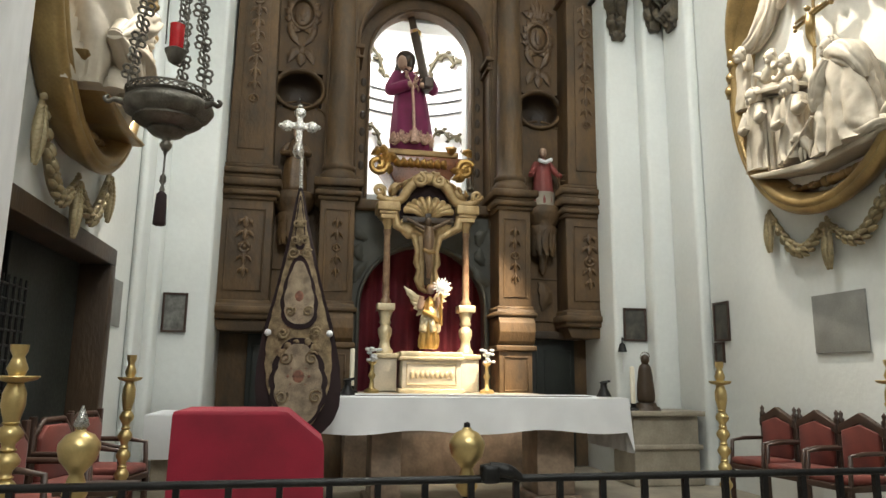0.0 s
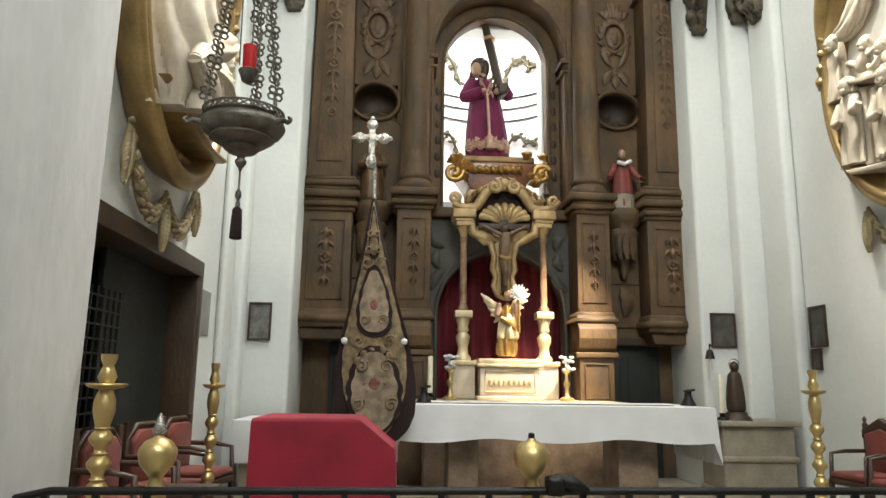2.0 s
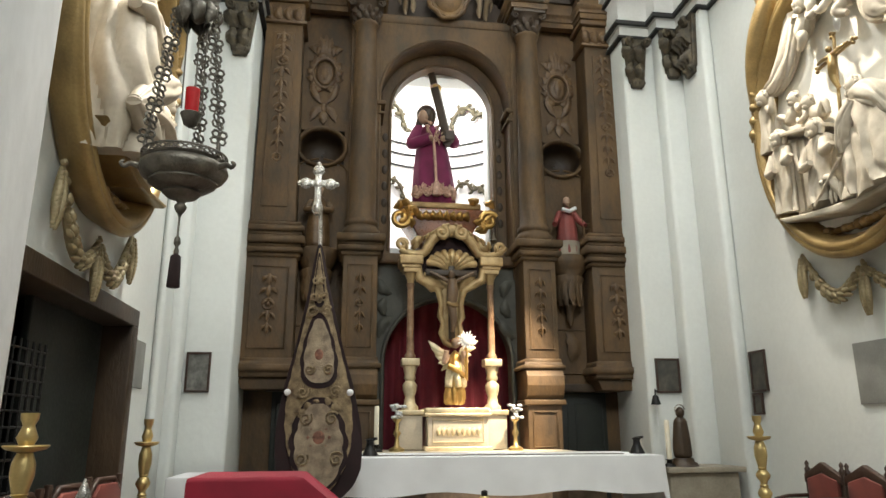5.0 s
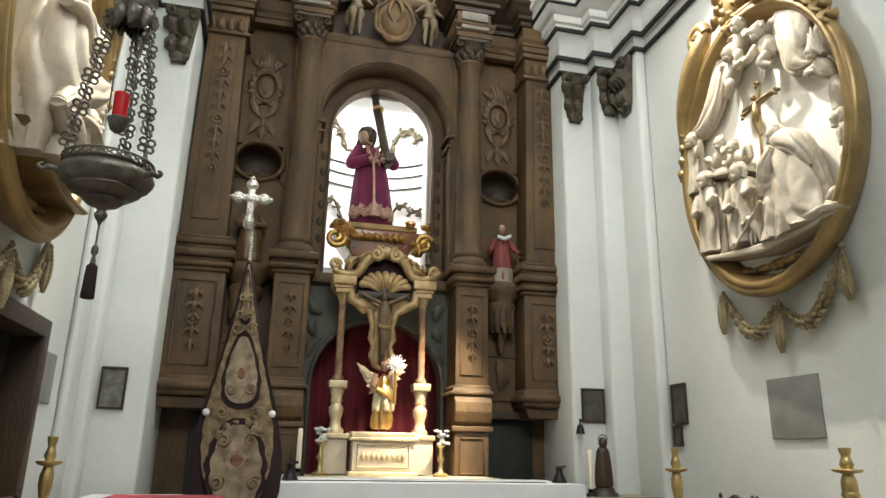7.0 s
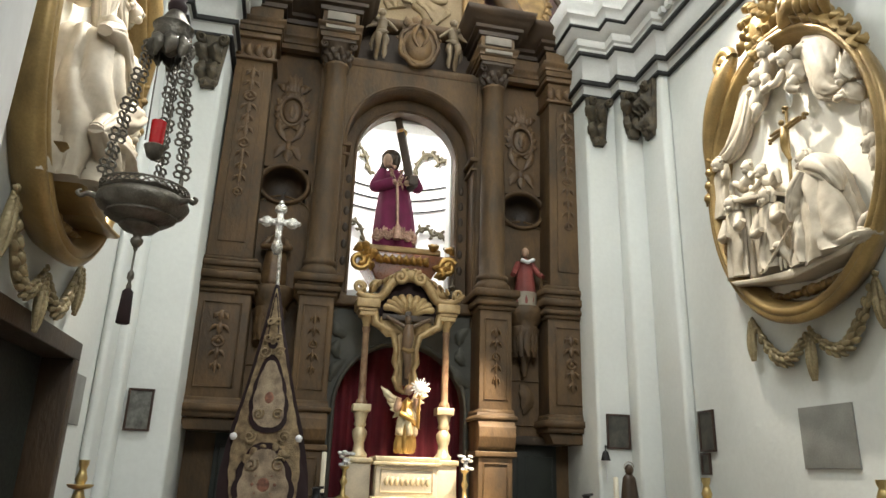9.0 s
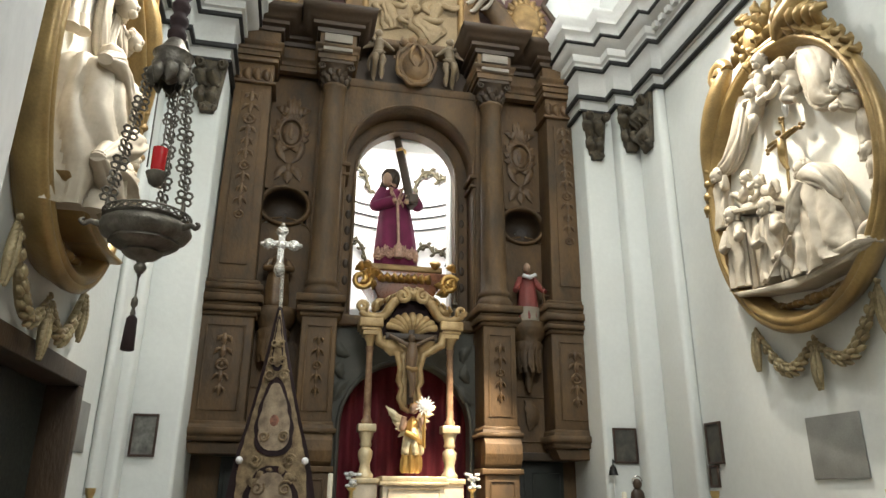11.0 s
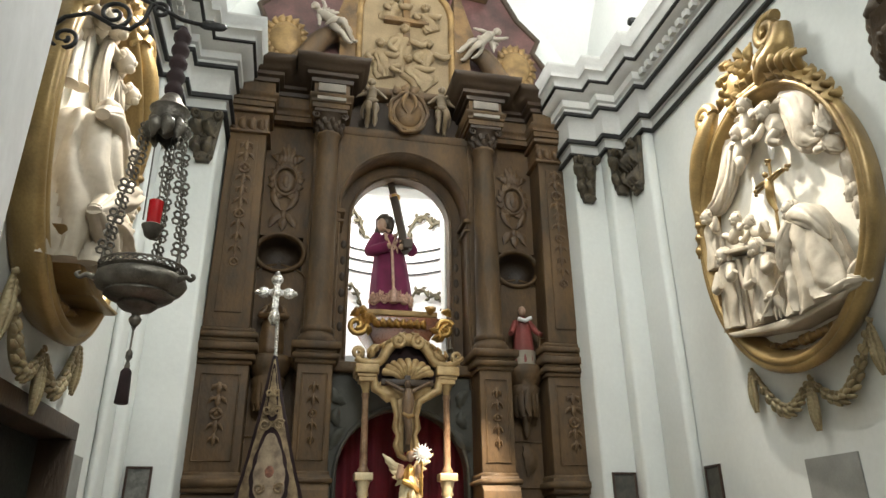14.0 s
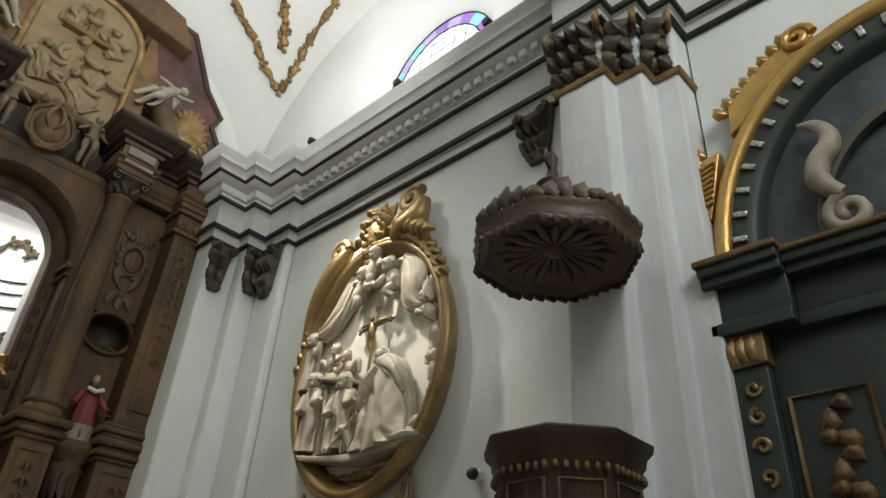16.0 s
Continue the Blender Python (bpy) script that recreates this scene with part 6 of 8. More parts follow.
# ---- statues and the tabernacle group ----
def nazarene():
    bm = B()
    m = Matrix.Translation((1.28, 9.78, 4.74))
    robe(bm, 1.62, 0.56, 0.46, 8, 0.09, 0.7, m, 0, 0.84, -0.06, 48, 1.2)
    for k, a, b, c in ((-1, (-0.22, 0, 1.28), (-0.34, -0.1, 0.98), (-0.08, -0.26, 1.02)), (1, (0.16, 0, 1.28), (0.3, -0.12, 1.02), (0.2, -0.27, 1.1))):
        arm(bm, a, b, c, 0.085, 0, m)
        ball(bm, m @ Vector(c), (0.055, 0.06, 0.045), 9, 1)
    ball(bm, m @ Vector((-0.17, -0.1, 1.43)), (0.078, 0.09, 0.115), 14, 1)
    ball(bm, m @ Vector((-0.11, -0.02, 1.5)), (0.155, 0.145, 0.165), 14, 2)
    ball(bm, m @ Vector((-0.04, -0.1, 1.42)), (0.06, 0.07, 0.13), 10, 2)
    for q in (-1, 1):
        ball(bm, m @ Vector((0.16 + 0.05 * q, -0.29, 1.06 + 0.05 * q)), (0.05, 0.04, 0.05), 9, 1)
    lathe(bm, [(0.05, 0.0), (0.085, 0.03), (0.085, 0.07), (0.05, 0.1)], 12, m @ Matrix.Translation((0.02, -0.13, 1.86)), 4)
    tube(bm, [m @ Vector((-0.12 + 0.125 * math.cos(q), -0.03 + 0.12 * math.sin(q), 1.54 + 0.02 * math.sin(5 * q))) for q in [i * 0.4189 for i in range(15)]], 0.02, 7, closed=True, mi=2)
    tube(bm, [m @ Vector((-0.2, -0.02, 1.45)), m @ Vector((-0.23, -0.02, 1.3)), m @ Vector((-0.2, 0, 1.2))], [0.05, 0.055, 0.03], 8, mi=2)
    # carried cross
    a, b = m @ Vector((-0.06, -0.1, 2.24)), m @ Vector((0.2, -0.2, 0.98))
    d = (b - a).normalized()
    q = d.to_track_quat("Z", "Y").to_matrix().to_4x4()
    box(bm, -0.065, 0.065, -0.05, 0.05, 0, (b - a).length, 0.01, Matrix.Translation(a) @ q, 3)
    box(bm, -0.075, 0.075, -0.06, 0.06, 0.3, 0.36, 0.008, Matrix.Translation(a) @ q, 5)
    box(bm, -0.085, 0.085, -0.06, 0.06, 0.36, (b - a).length + 0.02, 0.01, Matrix.Translation(a) @ q, 3)
    box(bm, 0.13, 0.27, -0.36, -0.1, 0.98, 1.12, 0.012, m, 3)
    # cord and hem embroidery
    tube(bm, [m @ Vector((-0.03, -0.26, 1.0)), m @ Vector((-0.01, -0.29, 0.6)), m @ Vector((0.0, -0.32, 0.28))], 0.022, 7, mi=5)
    tube(bm, [m @ Vector((-0.13, -0.15, 1.28)), m @ Vector((-0.03, -0.24, 1.02)), m @ Vector((0.07, -0.15, 1.3))], 0.022, 7, mi=5)
    lathe(bm, [(0.03, 0.32), (0.05, 0.28), (0.06, 0.1)], 10, m @ Matrix.Translation((0.0, -0.34, 0)), 5)
    rng = random.Random(9)
    for i in range(30):  # sprays of leaves above the hem
        an = math.pi * (1.08 + 0.84 * i / 29)
        z = 0.16 + 0.05 * math.sin(i * 1.1)
        turn = m @ Matrix.Rotation(an + math.pi / 2, 4, "Z") @ Matrix.Translation((0, -0.325 * (1 - 0.12 * abs(math.sin(an))), 0))
        for q in range(3):
            e = 0.5 + q * 1.1 + rng.uniform(-0.3, 0.3)
            leaf(bm, (0, z), (0.085 * math.cos(e), z + 0.12 * math.sin(e)), 0.03, 0.02, turn, 5, n=4)
    for i in range(16):
        x, z, e = rng.uniform(-0.16, 0.1), rng.uniform(0.98, 1.3), rng.uniform(0, 6.28)
        leaf(bm, (x, z), (x + 0.07 * math.cos(e), z + 0.07 * math.sin(e)), 0.03, 0.02, m @ Matrix.Translation((0, -0.235, 0)), 5, n=4)
    ob = done("robed_statue", bm, [PURPLE, SKIN, DARKWOOD, DARKWOOD, GOLD, mat("pink_gold_embroidery", (0.62, 0.40, 0.30), 0.5, metal=0.2, var=0.15, scale=20)])
    tagged(ob, "life-size statue in a purple embroidered robe carrying a cross", "statue")


nazarene()
t = thing("statue_base", "reddish brown and gold carved base under the robed statue", "pedestal")
bm = B()
prism(bm, [(0.74, 4.60), (2.0, 4.60), (1.94, 4.5), (1.8, 4.3), (1.72, 4.12), (1.02, 4.12), (0.94, 4.3), (0.8, 4.5)], 9.3, 10.0, None, 0.02)
part("body", bm, mat("red_gold_lacquer", (0.24, 0.075, 0.022), 0.3, var=0.25, scale=5, coat=0.3), t)
bm = B()
box(bm, 0.86, 1.9, 9.3, 10.05, 4.60, 4.69, 0.02)
box(bm, 1.0, 1.6, 9.45, 10.0, 4.69, 4.74, 0.01)
part("top_slab", bm, DULLGILT, t)
bm = B()
rng = random.Random(4)
for sx in (-1, 1):
    for i in range(9):
        a = rng.uniform(0, 6.28)
        c = (RC + sx * rng.uniform(0.48, 0.66), rng.uniform(4.3, 4.75))
        leaf(bm, c, (c[0] + 0.16 * math.cos(a), c[1] + 0.16 * math.sin(a)), 0.11, 0.08, Matrix.Translation((0, 9.28, 0)))
    tube(bm, spiral((RC + sx * 0.62, 4.42), 0.14, 0.03, 1.4, 0.5, 18, sx, 9.25), 0.04, 7)
for i in range(8):
    leaf(bm, (RC - 0.3 + 0.09 * i, 4.42), (RC - 0.36 + 0.1 * i, 4.56), 0.1, 0.06, Matrix.Translation((0, 9.28, 0)))
pieces("gilt_leaf", bm, GOLD, t)

fig = B()  # robed saint in the right bay
m = Matrix.Translation((3.11, 9.15, 3.92))
robe(fig, 0.86, 0.3, 0.24, 7, 0.1, 1.1, m, 0, 0.84, 0, 36, 1.1)
ball(fig, m @ Vector((0, -0.02, 0.8)), (0.055, 0.06, 0.075), 10, 1)
for k in (-1, 1):
    arm(fig, (k * 0.1, 0, 0.64), (k * 0.17, -0.06, 0.5), (k * 0.22, -0.13, 0.42), 0.04, 0, m)
lathe(fig, [(0.17, 0.2), (0.16, 0.0)], 16, m, 4, sy=0.8)
tube(fig, [m @ Vector((-0.09, -0.1, 0.66)), m @ Vector((0, -0.14, 0.62)), m @ Vector((0.1, -0.1, 0.68))], 0.03, 7, mi=2)
for a in (0.22, 0.36):
    tube(fig, [m @ Vector((a, -0.13, 0.0)), m @ Vector((a - 0.03, -0.13, 0.5))], 0.012, 5, mi=3)
for i in range(6):
    tube(fig, [m @ Vector((0.22 - i * 0.004, -0.13, 0.05 + 0.08 * i)), m @ Vector((0.36 - i * 0.004, -0.13, 0.05 + 0.08 * i))], 0.009, 5, mi=3)
ob = done("saint_statue", fig, [mat("faded_red_robe", (0.28, 0.06, 0.05), 0.6, var=0.2), SKIN, LINEN, WOOD, STONE])
tagged(ob, "small statue in a faded red robe holding a gridiron", "statue")
fig = B()
m = Matrix.Translation((-0.37, 9.15, 3.92))
robe(fig, 0.9, 0.3, 0.24, 7, 0.12, 2.1, m, 0, 0.84, 0, 36, 1.1)
ball(fig, m @ Vector((0, -0.02, 0.82)), (0.055, 0.06, 0.075), 10, 1)
for k in (-1, 1):
    arm(fig, (k * 0.1, 0, 0.66), (k * 0.17, -0.06, 0.52), (k * 0.05, -0.15, 0.5), 0.04, 0, m)
tagged(done("saint_statue", fig, [WOODR, SKIN]), "small brown robed statue on a bracket behind the banner", "statue")

tab = thing("tabernacle_canopy", "gilded shell canopy on two slim columns over the tabernacle", "canopy")
YT = 8.66
for x in (0.84, 1.87):
    bm = B()
    lathe(bm, [(0.1, 1.8), (0.105, 1.84), (0.07, 1.88), (0.06, 1.96), (0.085, 2.04), (0.09, 2.1), (0.055, 2.15), (0.075, 2.18), (0.065, 2.22), (0.085, 2.3), (0.09, 2.33)], 14, Matrix.Translation((x, YT, 0)))
    box(bm, x - 0.11, x + 0.11, YT - 0.11, YT + 0.11, 2.33, 2.42, 0.012)
    part("pedestal", bm, PALEGOLD, tab)
    bm = B()
    lathe(bm, [(0.065, 2.42), (0.07, 2.46), (0.045, 2.5), (0.047, 2.55), (0.04, 3.3), (0.05, 3.34), (0.05, 3.37)], 14, Matrix.Translation((x, YT, 0)))
    part("column", bm, MARBLED, tab)
    bm = B()
    lathe(bm, [(0.04, 3.36), (0.05, 3.42), (0.085, 3.5)], 12, Matrix.Translation((x, YT, 0)))
    box(bm, x - 0.1, x + 0.1, YT - 0.1, YT + 0.1, 3.5, 3.56, 0.01)
    box(bm, x - 0.15, x + 0.15, YT - 0.14, YT + 0.25, 3.6, 3.72, 0.02)
    box(bm, x - 0.12, x + 0.12, YT - 0.11, YT + 0.2, 3.56, 3.6, 0.01)
    part("capital", bm, CANOPYG, tab)
bm = B()
for s in (-1, 1):
    pts = [(1.355 + s * x, YT - 0.08, z) for x, z in ((0.66, 3.8), (0.52, 3.74), (0.36, 3.76), (0.26, 3.92), (0.14, 4.04), (0.0, 4.06))]
    tube(bm, pts, [0.045, 0.055, 0.06, 0.07, 0.075, 0.085], 9)
    for q in range(7):  # scalloped lip
        leaf(bm, (1.355 + s * (0.08 + 0.08 * q), 4.06 - 0.045 * q), (1.355 + s * (0.13 + 0.08 * q), 4.13 - 0.055 * q), 0.1, 0.06, Matrix.Translation((0, YT - 0.1, 0)), curl=0.4 * s)
    tube(bm, spiral((1.355 + s * 0.13, 4.02), 0.09, 0.02, 1.4, math.pi / 2, 16, s, YT - 0.14), 0.035, 7)
    tube(bm, spiral((1.355 + s * 0.64, 3.86), 0.07, 0.02, 1.3, 0, 14, -s, YT - 0.1), 0.03, 6)
    leaf(bm, (1.355 + s * 0.5, 3.8), (1.355 + s * 0.34, 3.98), 0.12, 0.05, Matrix.Translation((0, YT - 0.06, 0)))
part("pediment", bm, CANOPYG, tab)
bm = B()
for k in range(9):
    a = math.pi * (0.08 + 0.84 * k / 8)
    tube(bm, [(1.355, YT - 0.02, 3.5), (1.355 + 0.18 * math.cos(a), YT - 0.15, 3.56 + 0.12 * math.sin(a)), (1.355 + 0.31 * math.cos(a), YT - 0.08, 3.58 + 0.2 * math.sin(a))], [0.012, 0.035, 0.05], 8)
pieces("shell_rib", bm, CANOPYG, tab)
# dark sheet put in for the shadowed hollow between pediment and shell
bm = B()
prism(bm, [(1.355 + 0.4 * math.cos(a), 3.54 + 0.46 * math.sin(a)) for a in [math.pi * i / 14 for i in range(15)]], YT + 0.0, YT + 0.05)
part("canopy_back", bm, VELVET, tab, "dark sheet standing for the shade under the canopy")
bm = B()
lathe(bm, [(0.05, 3.72), (0.055, 3.75), (0.02, 3.79), (0.06, 3.84), (0.05, 3.9), (0.015, 3.93), (0.05, 3.97), (0.02, 4.02), (0.005, 4.1)], 12, Matrix.Translation((1.93, YT, 0)))
part("urn", bm, CAPDARK, tab, "small dark urn on the canopy")
bm = B()
for s in (-1, 1):
    pts = [(0.42, 3.58), (0.4, 3.42), (0.28, 3.36), (0.16, 3.28), (0.12, 3.1), (0.14, 2.95), (0.1, 2.86), (0.13, 2.74), (0.08, 2.62), (0.0, 2.58)]
    tube(bm, [(1.35 + s * x, YT - 0.05, z) for x, z in pts], [0.05, 0.06, 0.06, 0.05, 0.04, 0.045, 0.035, 0.04, 0.035, 0.03], 8)
    prism(bm, [(1.35 + s * x, z) for x, z in ((0.02, 3.5), (0.34, 3.52), (0.3, 3.4), (0.14, 3.26), (0.1, 3.0), (0.1, 2.7), (0.02, 2.62))], YT - 0.04, YT, None, 0.005)
    leaf(bm, (1.35 + s * 0.1, 3.3), (1.35 + s * 0.34, 3.5), 0.18, 0.06, Matrix.Translation((0, YT - 0.05, 0)))
part("cross_frame", bm, CANOPYG, tab, "gilded scrolled frame behind the crucifix")
cr = B()
box(cr, 1.31, 1.39, YT - 0.12, YT - 0.08, 2.66, 3.66, 0.008, None, 0)
box(cr, 1.02, 1.68, YT - 0.12, YT - 0.08, 3.46, 3.54, 0.008, None, 0)
tube(cr, [(1.35, YT - 0.17, 3.4), (1.35, YT - 0.18, 3.25), (1.34, YT - 0.17, 3.08), (1.36, YT - 0.18, 2.9), (1.35, YT - 0.15, 2.74)], [0.05, 0.075, 0.06, 0.045, 0.025], 10, mi=1)
ball(cr, (1.34, YT - 0.18, 3.46), (0.045, 0.05, 0.06), 10, 1)
for s in (-1, 1):
    tube(cr, [(1.35 + s * 0.05, YT - 0.16, 3.38), (1.35 + s * 0.18, YT - 0.14, 3.45), (1.35 + s * 0.28, YT - 0.13, 3.5)], [0.03, 0.025, 0.018], 7, mi=1)
tube(cr, [(1.29, YT - 0.18, 3.1), (1.35, YT - 0.22, 3.06), (1.41, YT - 0.18, 3.08)], 0.035, 7, mi=2)
tagged(done("crucifix", cr, [DARKWOOD, mat("bronzed_figure", (0.20, 0.125, 0.07), 0.45, var=0.2), DULLGILT]), "bronzed crucifix on a gilded canopy", "crucifix")
an = B()
m = Matrix.Translation((1.37, 8.52, 1.86)) @ Matrix.Diagonal((0.82, 0.9, 1, 1))
robe(an, 0.78, 0.27, 0.22, 7, 0.3, 0.3, m, 0, 0.84, 0.02, 56, 1.0)
robe(an, 0.5, 0.29, 0.25, 5, 0.34, 1.7, m @ Matrix.Translation((0.01, 0, 0.2)), 2, 0.7, 0.02, 48, 1.1)
ball(an, m @ Vector((0.03, -0.02, 0.74)), (0.05, 0.055, 0.068), 10, 1)
for k in (-1, 1):
    arm(an, (k * 0.09, 0, 0.58), (k * 0.16, -0.06, 0.5), (k * 0.13, -0.1, 0.64), 0.032, 1, m)
    for q in range(5):
        leaf(an, (k * 0.06, 0.58), (k * (0.38 - 0.05 * q), 0.78 - 0.09 * q), 0.09, 0.03, m @ Matrix.Translation((0, 0.06, 0)), 2)
tube(an, [m @ Vector((0.15, -0.1, 0.3)), m @ Vector((0.14, -0.1, 0.74))], 0.012, 6, mi=0)
cloth = [m @ Vector((-0.1, -0.1, 0.46)), m @ Vector((0.03, -0.14, 0.4)), m @ Vector((0.13, -0.06, 0.34))]
tube(an, cloth, 0.035, 7, mi=0)
for q in range(8):
    ball(an, m @ Vector((0.03 + 0.045 * math.cos(q * 0.8), 0.005, 0.765 + 0.035 * math.sin(q * 0.8))), 0.022, 6, 0)
carve(an, 0.012, (20, 20, 12), 4.0)
tagged(done("angel_statue", an, [GOLD, SKIN, PALEGOLD]), "small gilded winged angel statue", "statue")
mo = thing("monstrance", "small bright silver sunburst on a staff", "monstrance")
bm = B()
ball(bm, (1.51, 8.4, 2.63), (0.07, 0.03, 0.07), 14)
for k in range(16):
    a = 2 * math.pi * k / 16
    tube(bm, [(1.51 + 0.06 * math.cos(a), 8.4, 2.63 + 0.06 * math.sin(a)), (1.51 + (0.12 if k % 2 else 0.1) * math.cos(a), 8.4, 2.63 + (0.12 if k % 2 else 0.1) * math.sin(a))], [0.014, 0.008], 5)
part("sunburst", bm, mat("white_silver", (0.9, 0.9, 0.88), 0.3, metal=0.3, var=0.05), mo)
bm = B()
tube(bm, [(1.51, 8.41, 2.14), (1.51, 8.41, 2.54)], 0.012, 6)
part("staff", bm, GOLD, mo)

tb = thing("tabernacle", "white and gold tabernacle altar block with panelled front", "tabernacle")
MW2 = mat("white_gold_marble", (0.66, 0.58, 0.45), 0.35, var=0.12, scale=4)
bm = B()
box(bm, 1.02, 1.74, 8.32, 8.9, 1.38, 1.72, 0.01)
for s in (0.84, 1.87):
    box(bm, s - 0.14, s + 0.14, 8.5, 8.9, 1.34, 1.74, 0.012)
part("body", bm, MW2, tb)
bm = B()
box(bm, 0.98, 1.78, 8.28, 8.92, 1.72, 1.76, 0.01)
box(bm, 1.0, 1.76, 8.3, 8.92, 1.76, 1.82, 0.01)
box(bm, 0.98, 1.78, 8.28, 8.92, 1.33, 1.38, 0.01)
for s in (0.84, 1.87):
    box(bm, s - 0.16, s + 0.16, 8.47, 8.92, 1.74, 1.8, 0.012)
part("cornice", bm, PALEGOLD, tb)
bm = B()
tube(bm, [(1.08, 8.315, 1.43), (1.08, 8.315, 1.68), (1.68, 8.315, 1.68), (1.68, 8.315, 1.43)], 0.012, 5, closed=True)
for i in range(9):
    leaf(bm, (1.14 + 0.06 * i, 1.5), (1.17 + 0.06 * i, 1.6), 0.05, 0.02, Matrix.Translation((0, 8.318, 0)))
part("front_panel", bm, PALEGOLD, tb)


def flower_holder(x, y):
    t = thing("flower_stand", "small gilded candle stand with pale flowers", "ornament", "stands beside the tabernacle", at=(x, y, 1.33))
    bm = B()
    lathe(bm, [(0.09, 0), (0.09, 0.03), (0.03, 0.06), (0.02, 0.15), (0.045, 0.2), (0.02, 0.25), (0.02, 0.32), (0.06, 0.36)], 12)
    part("stand", bm, BRASS, t)
    bm = B()
    rng = random.Random(int(x * 100))
    for i in range(16):
        a, r, z = rng.uniform(0, 6.28), rng.uniform(0, 0.09), rng.uniform(0.36, 0.52)
        for k in range(3):
            ball(bm, (r * math.cos(a) + 0.012 * math.cos(k * 2.1), r * math.sin(a) + 0.012 * math.sin(k * 2.1), z), (0.022, 0.022, 0.018), 6)
    part("flower_cluster", bm, LINEN, t)


flower_holder(0.66, 8.3)
flower_holder(2.06, 8.3)


def altar_candle(x, y, z, h):
    t = thing("candle", "pale wax candle in a dark low holder", "candle", "candles on the altars", at=(x, y, z))
    bm = B()
    lathe(bm, [(0.075, 0), (0.07, 0.02), (0.03, 0.04), (0.03, 0.07), (0.045, 0.08)], 12)
    part("holder", bm, IRON, t)
    bm = B()
    lathe(bm, [(0.028, 0.07), (0.028, h), (0.01, h + 0.01)], 12)
    part("wax", bm, WAX, t)


altar_candle(0.42, 8.2, 1.33, 0.5)
altar_candle(3.68, 7.72, 1.16, 0.5)

ms = thing("high_altar", "old altar table with a pale stone front and white cloth", "altar")
bm = B()
box(bm, 0.35, 2.6, 8.1, 9.1, FZ, 1.27, 0.015)
part("body", bm, MARBLE, ms)
bm = B()
box(bm, 0.26, 2.7, 7.98, 9.1, 1.27, 1.33, 0.01)
part("slab", bm, MW2, ms)

al = thing("altar_table", "stone altar table on two pillars", "altar")
bm = B()
box(bm, 0.15, 2.85, 6.4, 7.3, 1.17, 1.32, 0.015)
part("slab", bm, STONE, al)
for x0, x1 in ((0.52, 0.8), (2.12, 2.5)):
    bm = B()
    box(bm, x0, x1, 6.6, 7.1, FZ + 0.1, 1.17, 0.012)
    box(bm, x0 - 0.04, x1 + 0.04, 6.56, 7.14, 1.1, 1.17, 0.01)
    box(bm, x0 - 0.05, x1 + 0.05, 6.55, 7.15, FZ, FZ + 0.1, 0.01)
    part("pillar", bm, MARBLE, al)
bm = B()  # cloth with hanging edges
cl = []
N = 90
ring = []
for i in range(N):
    u = i / N * 4
    k, f = int(u), u - int(u)
    cs = ((0.05, 6.3), (2.96, 6.3), (2.96, 7.4), (0.05, 7.4))
    a, b = cs[k], cs[(k + 1) % 4]
    ring.append((a[0] + (b[0] - a[0]) * f, a[1] + (b[1] - a[1]) * f, k, f))
def hang(i, p):
    x, y, k, f = p
    side = k in (1, 3)
    d = 0.5 if side else 0.3
    return d + (0.0 if side else 0.02 * math.sin(i * 0.7))
rows = [[(1.5 + (x - 1.5) * 0.97, 6.85 + (y - 6.85) * 0.93, 1.345) for x, y, k, f in ring], [(x, y, 1.338) for x, y, k, f in ring]]
for q in (0.3, 0.65, 1.0):
    rows.append([(1.5 + (x - 1.5) * (1 + 0.012 * q) + (0.02 * q * math.sin(i * 1.7) if k in (1, 3) else 0), 6.85 + (y - 6.85) * (1 + 0.02 * q) + (0.018 * q * math.sin(i * 1.3) if k in (0, 2) else 0), 1.33 - hang(i, (x, y, k, f)) * q) for i, (x, y, k, f) in enumerate(ring)])
grid(bm, rows, wrap_v=True)
bm.faces.new([v for v in list(bm.verts)[:N]])
clo = done("altar_cloth", bm, LINEN)
tagged(clo, "white linen cloth hanging over the altar table", "cloth")
bm = B()
box(bm, 0.35, 2.65, 6.5, 6.56, 1.346, 1.352)
tagged(done("altar_runner", bm, CHAIRWOOD), "narrow dark strip lying along the altar cloth", "cloth")
for x, nm in ((0.28, "altar_bell"), (2.78, "altar_bell")):
    bm = B()
    lathe(bm, [(0.075, 1.35), (0.06, 1.38), (0.035, 1.43), (0.03, 1.47), (0.045, 1.49), (0.01, 1.5)], 14, Matrix.Translation((x, 6.5, 0)))
    tube(bm, [(x - 0.02, 6.5, 1.49), (x + 0.06, 6.48, 1.5)], 0.012, 5)
    tagged(done(nm, bm, IRON), "small dark metal bell on the altar cloth", "bell", "bells on the altar")

# ---- processional banner ----
KB = 0.833
bn = thing("banner", "tall tapering maroon banner embroidered in gold on a staff", "banner", at=(0, 0, 1.6 * (1 - KB)))
bn.scale = (KB, KB, KB)
def bw(z):
    pts = [(0.86, 0.02), (0.93, 0.2), (1.05, 0.31), (1.2, 0.37), (1.4, 0.385), (1.6, 0.375), (1.8, 0.345), (2.0, 0.31), (2.3, 0.235), (2.6, 0.17), (3.0, 0.095), (3.3, 0.05), (3.45, 0.02)]
    for a, b in zip(pts, pts[1:]):
        if a[0] <= z <= b[0]:
            return 1.1 * (a[1] + (b[1] - a[1]) * (z - a[0]) / (b[0] - a[0]))
    return 0.022
def bx(z):
    return -0.19 - 0.035 * (z - 1.4)
YBN = 7.2
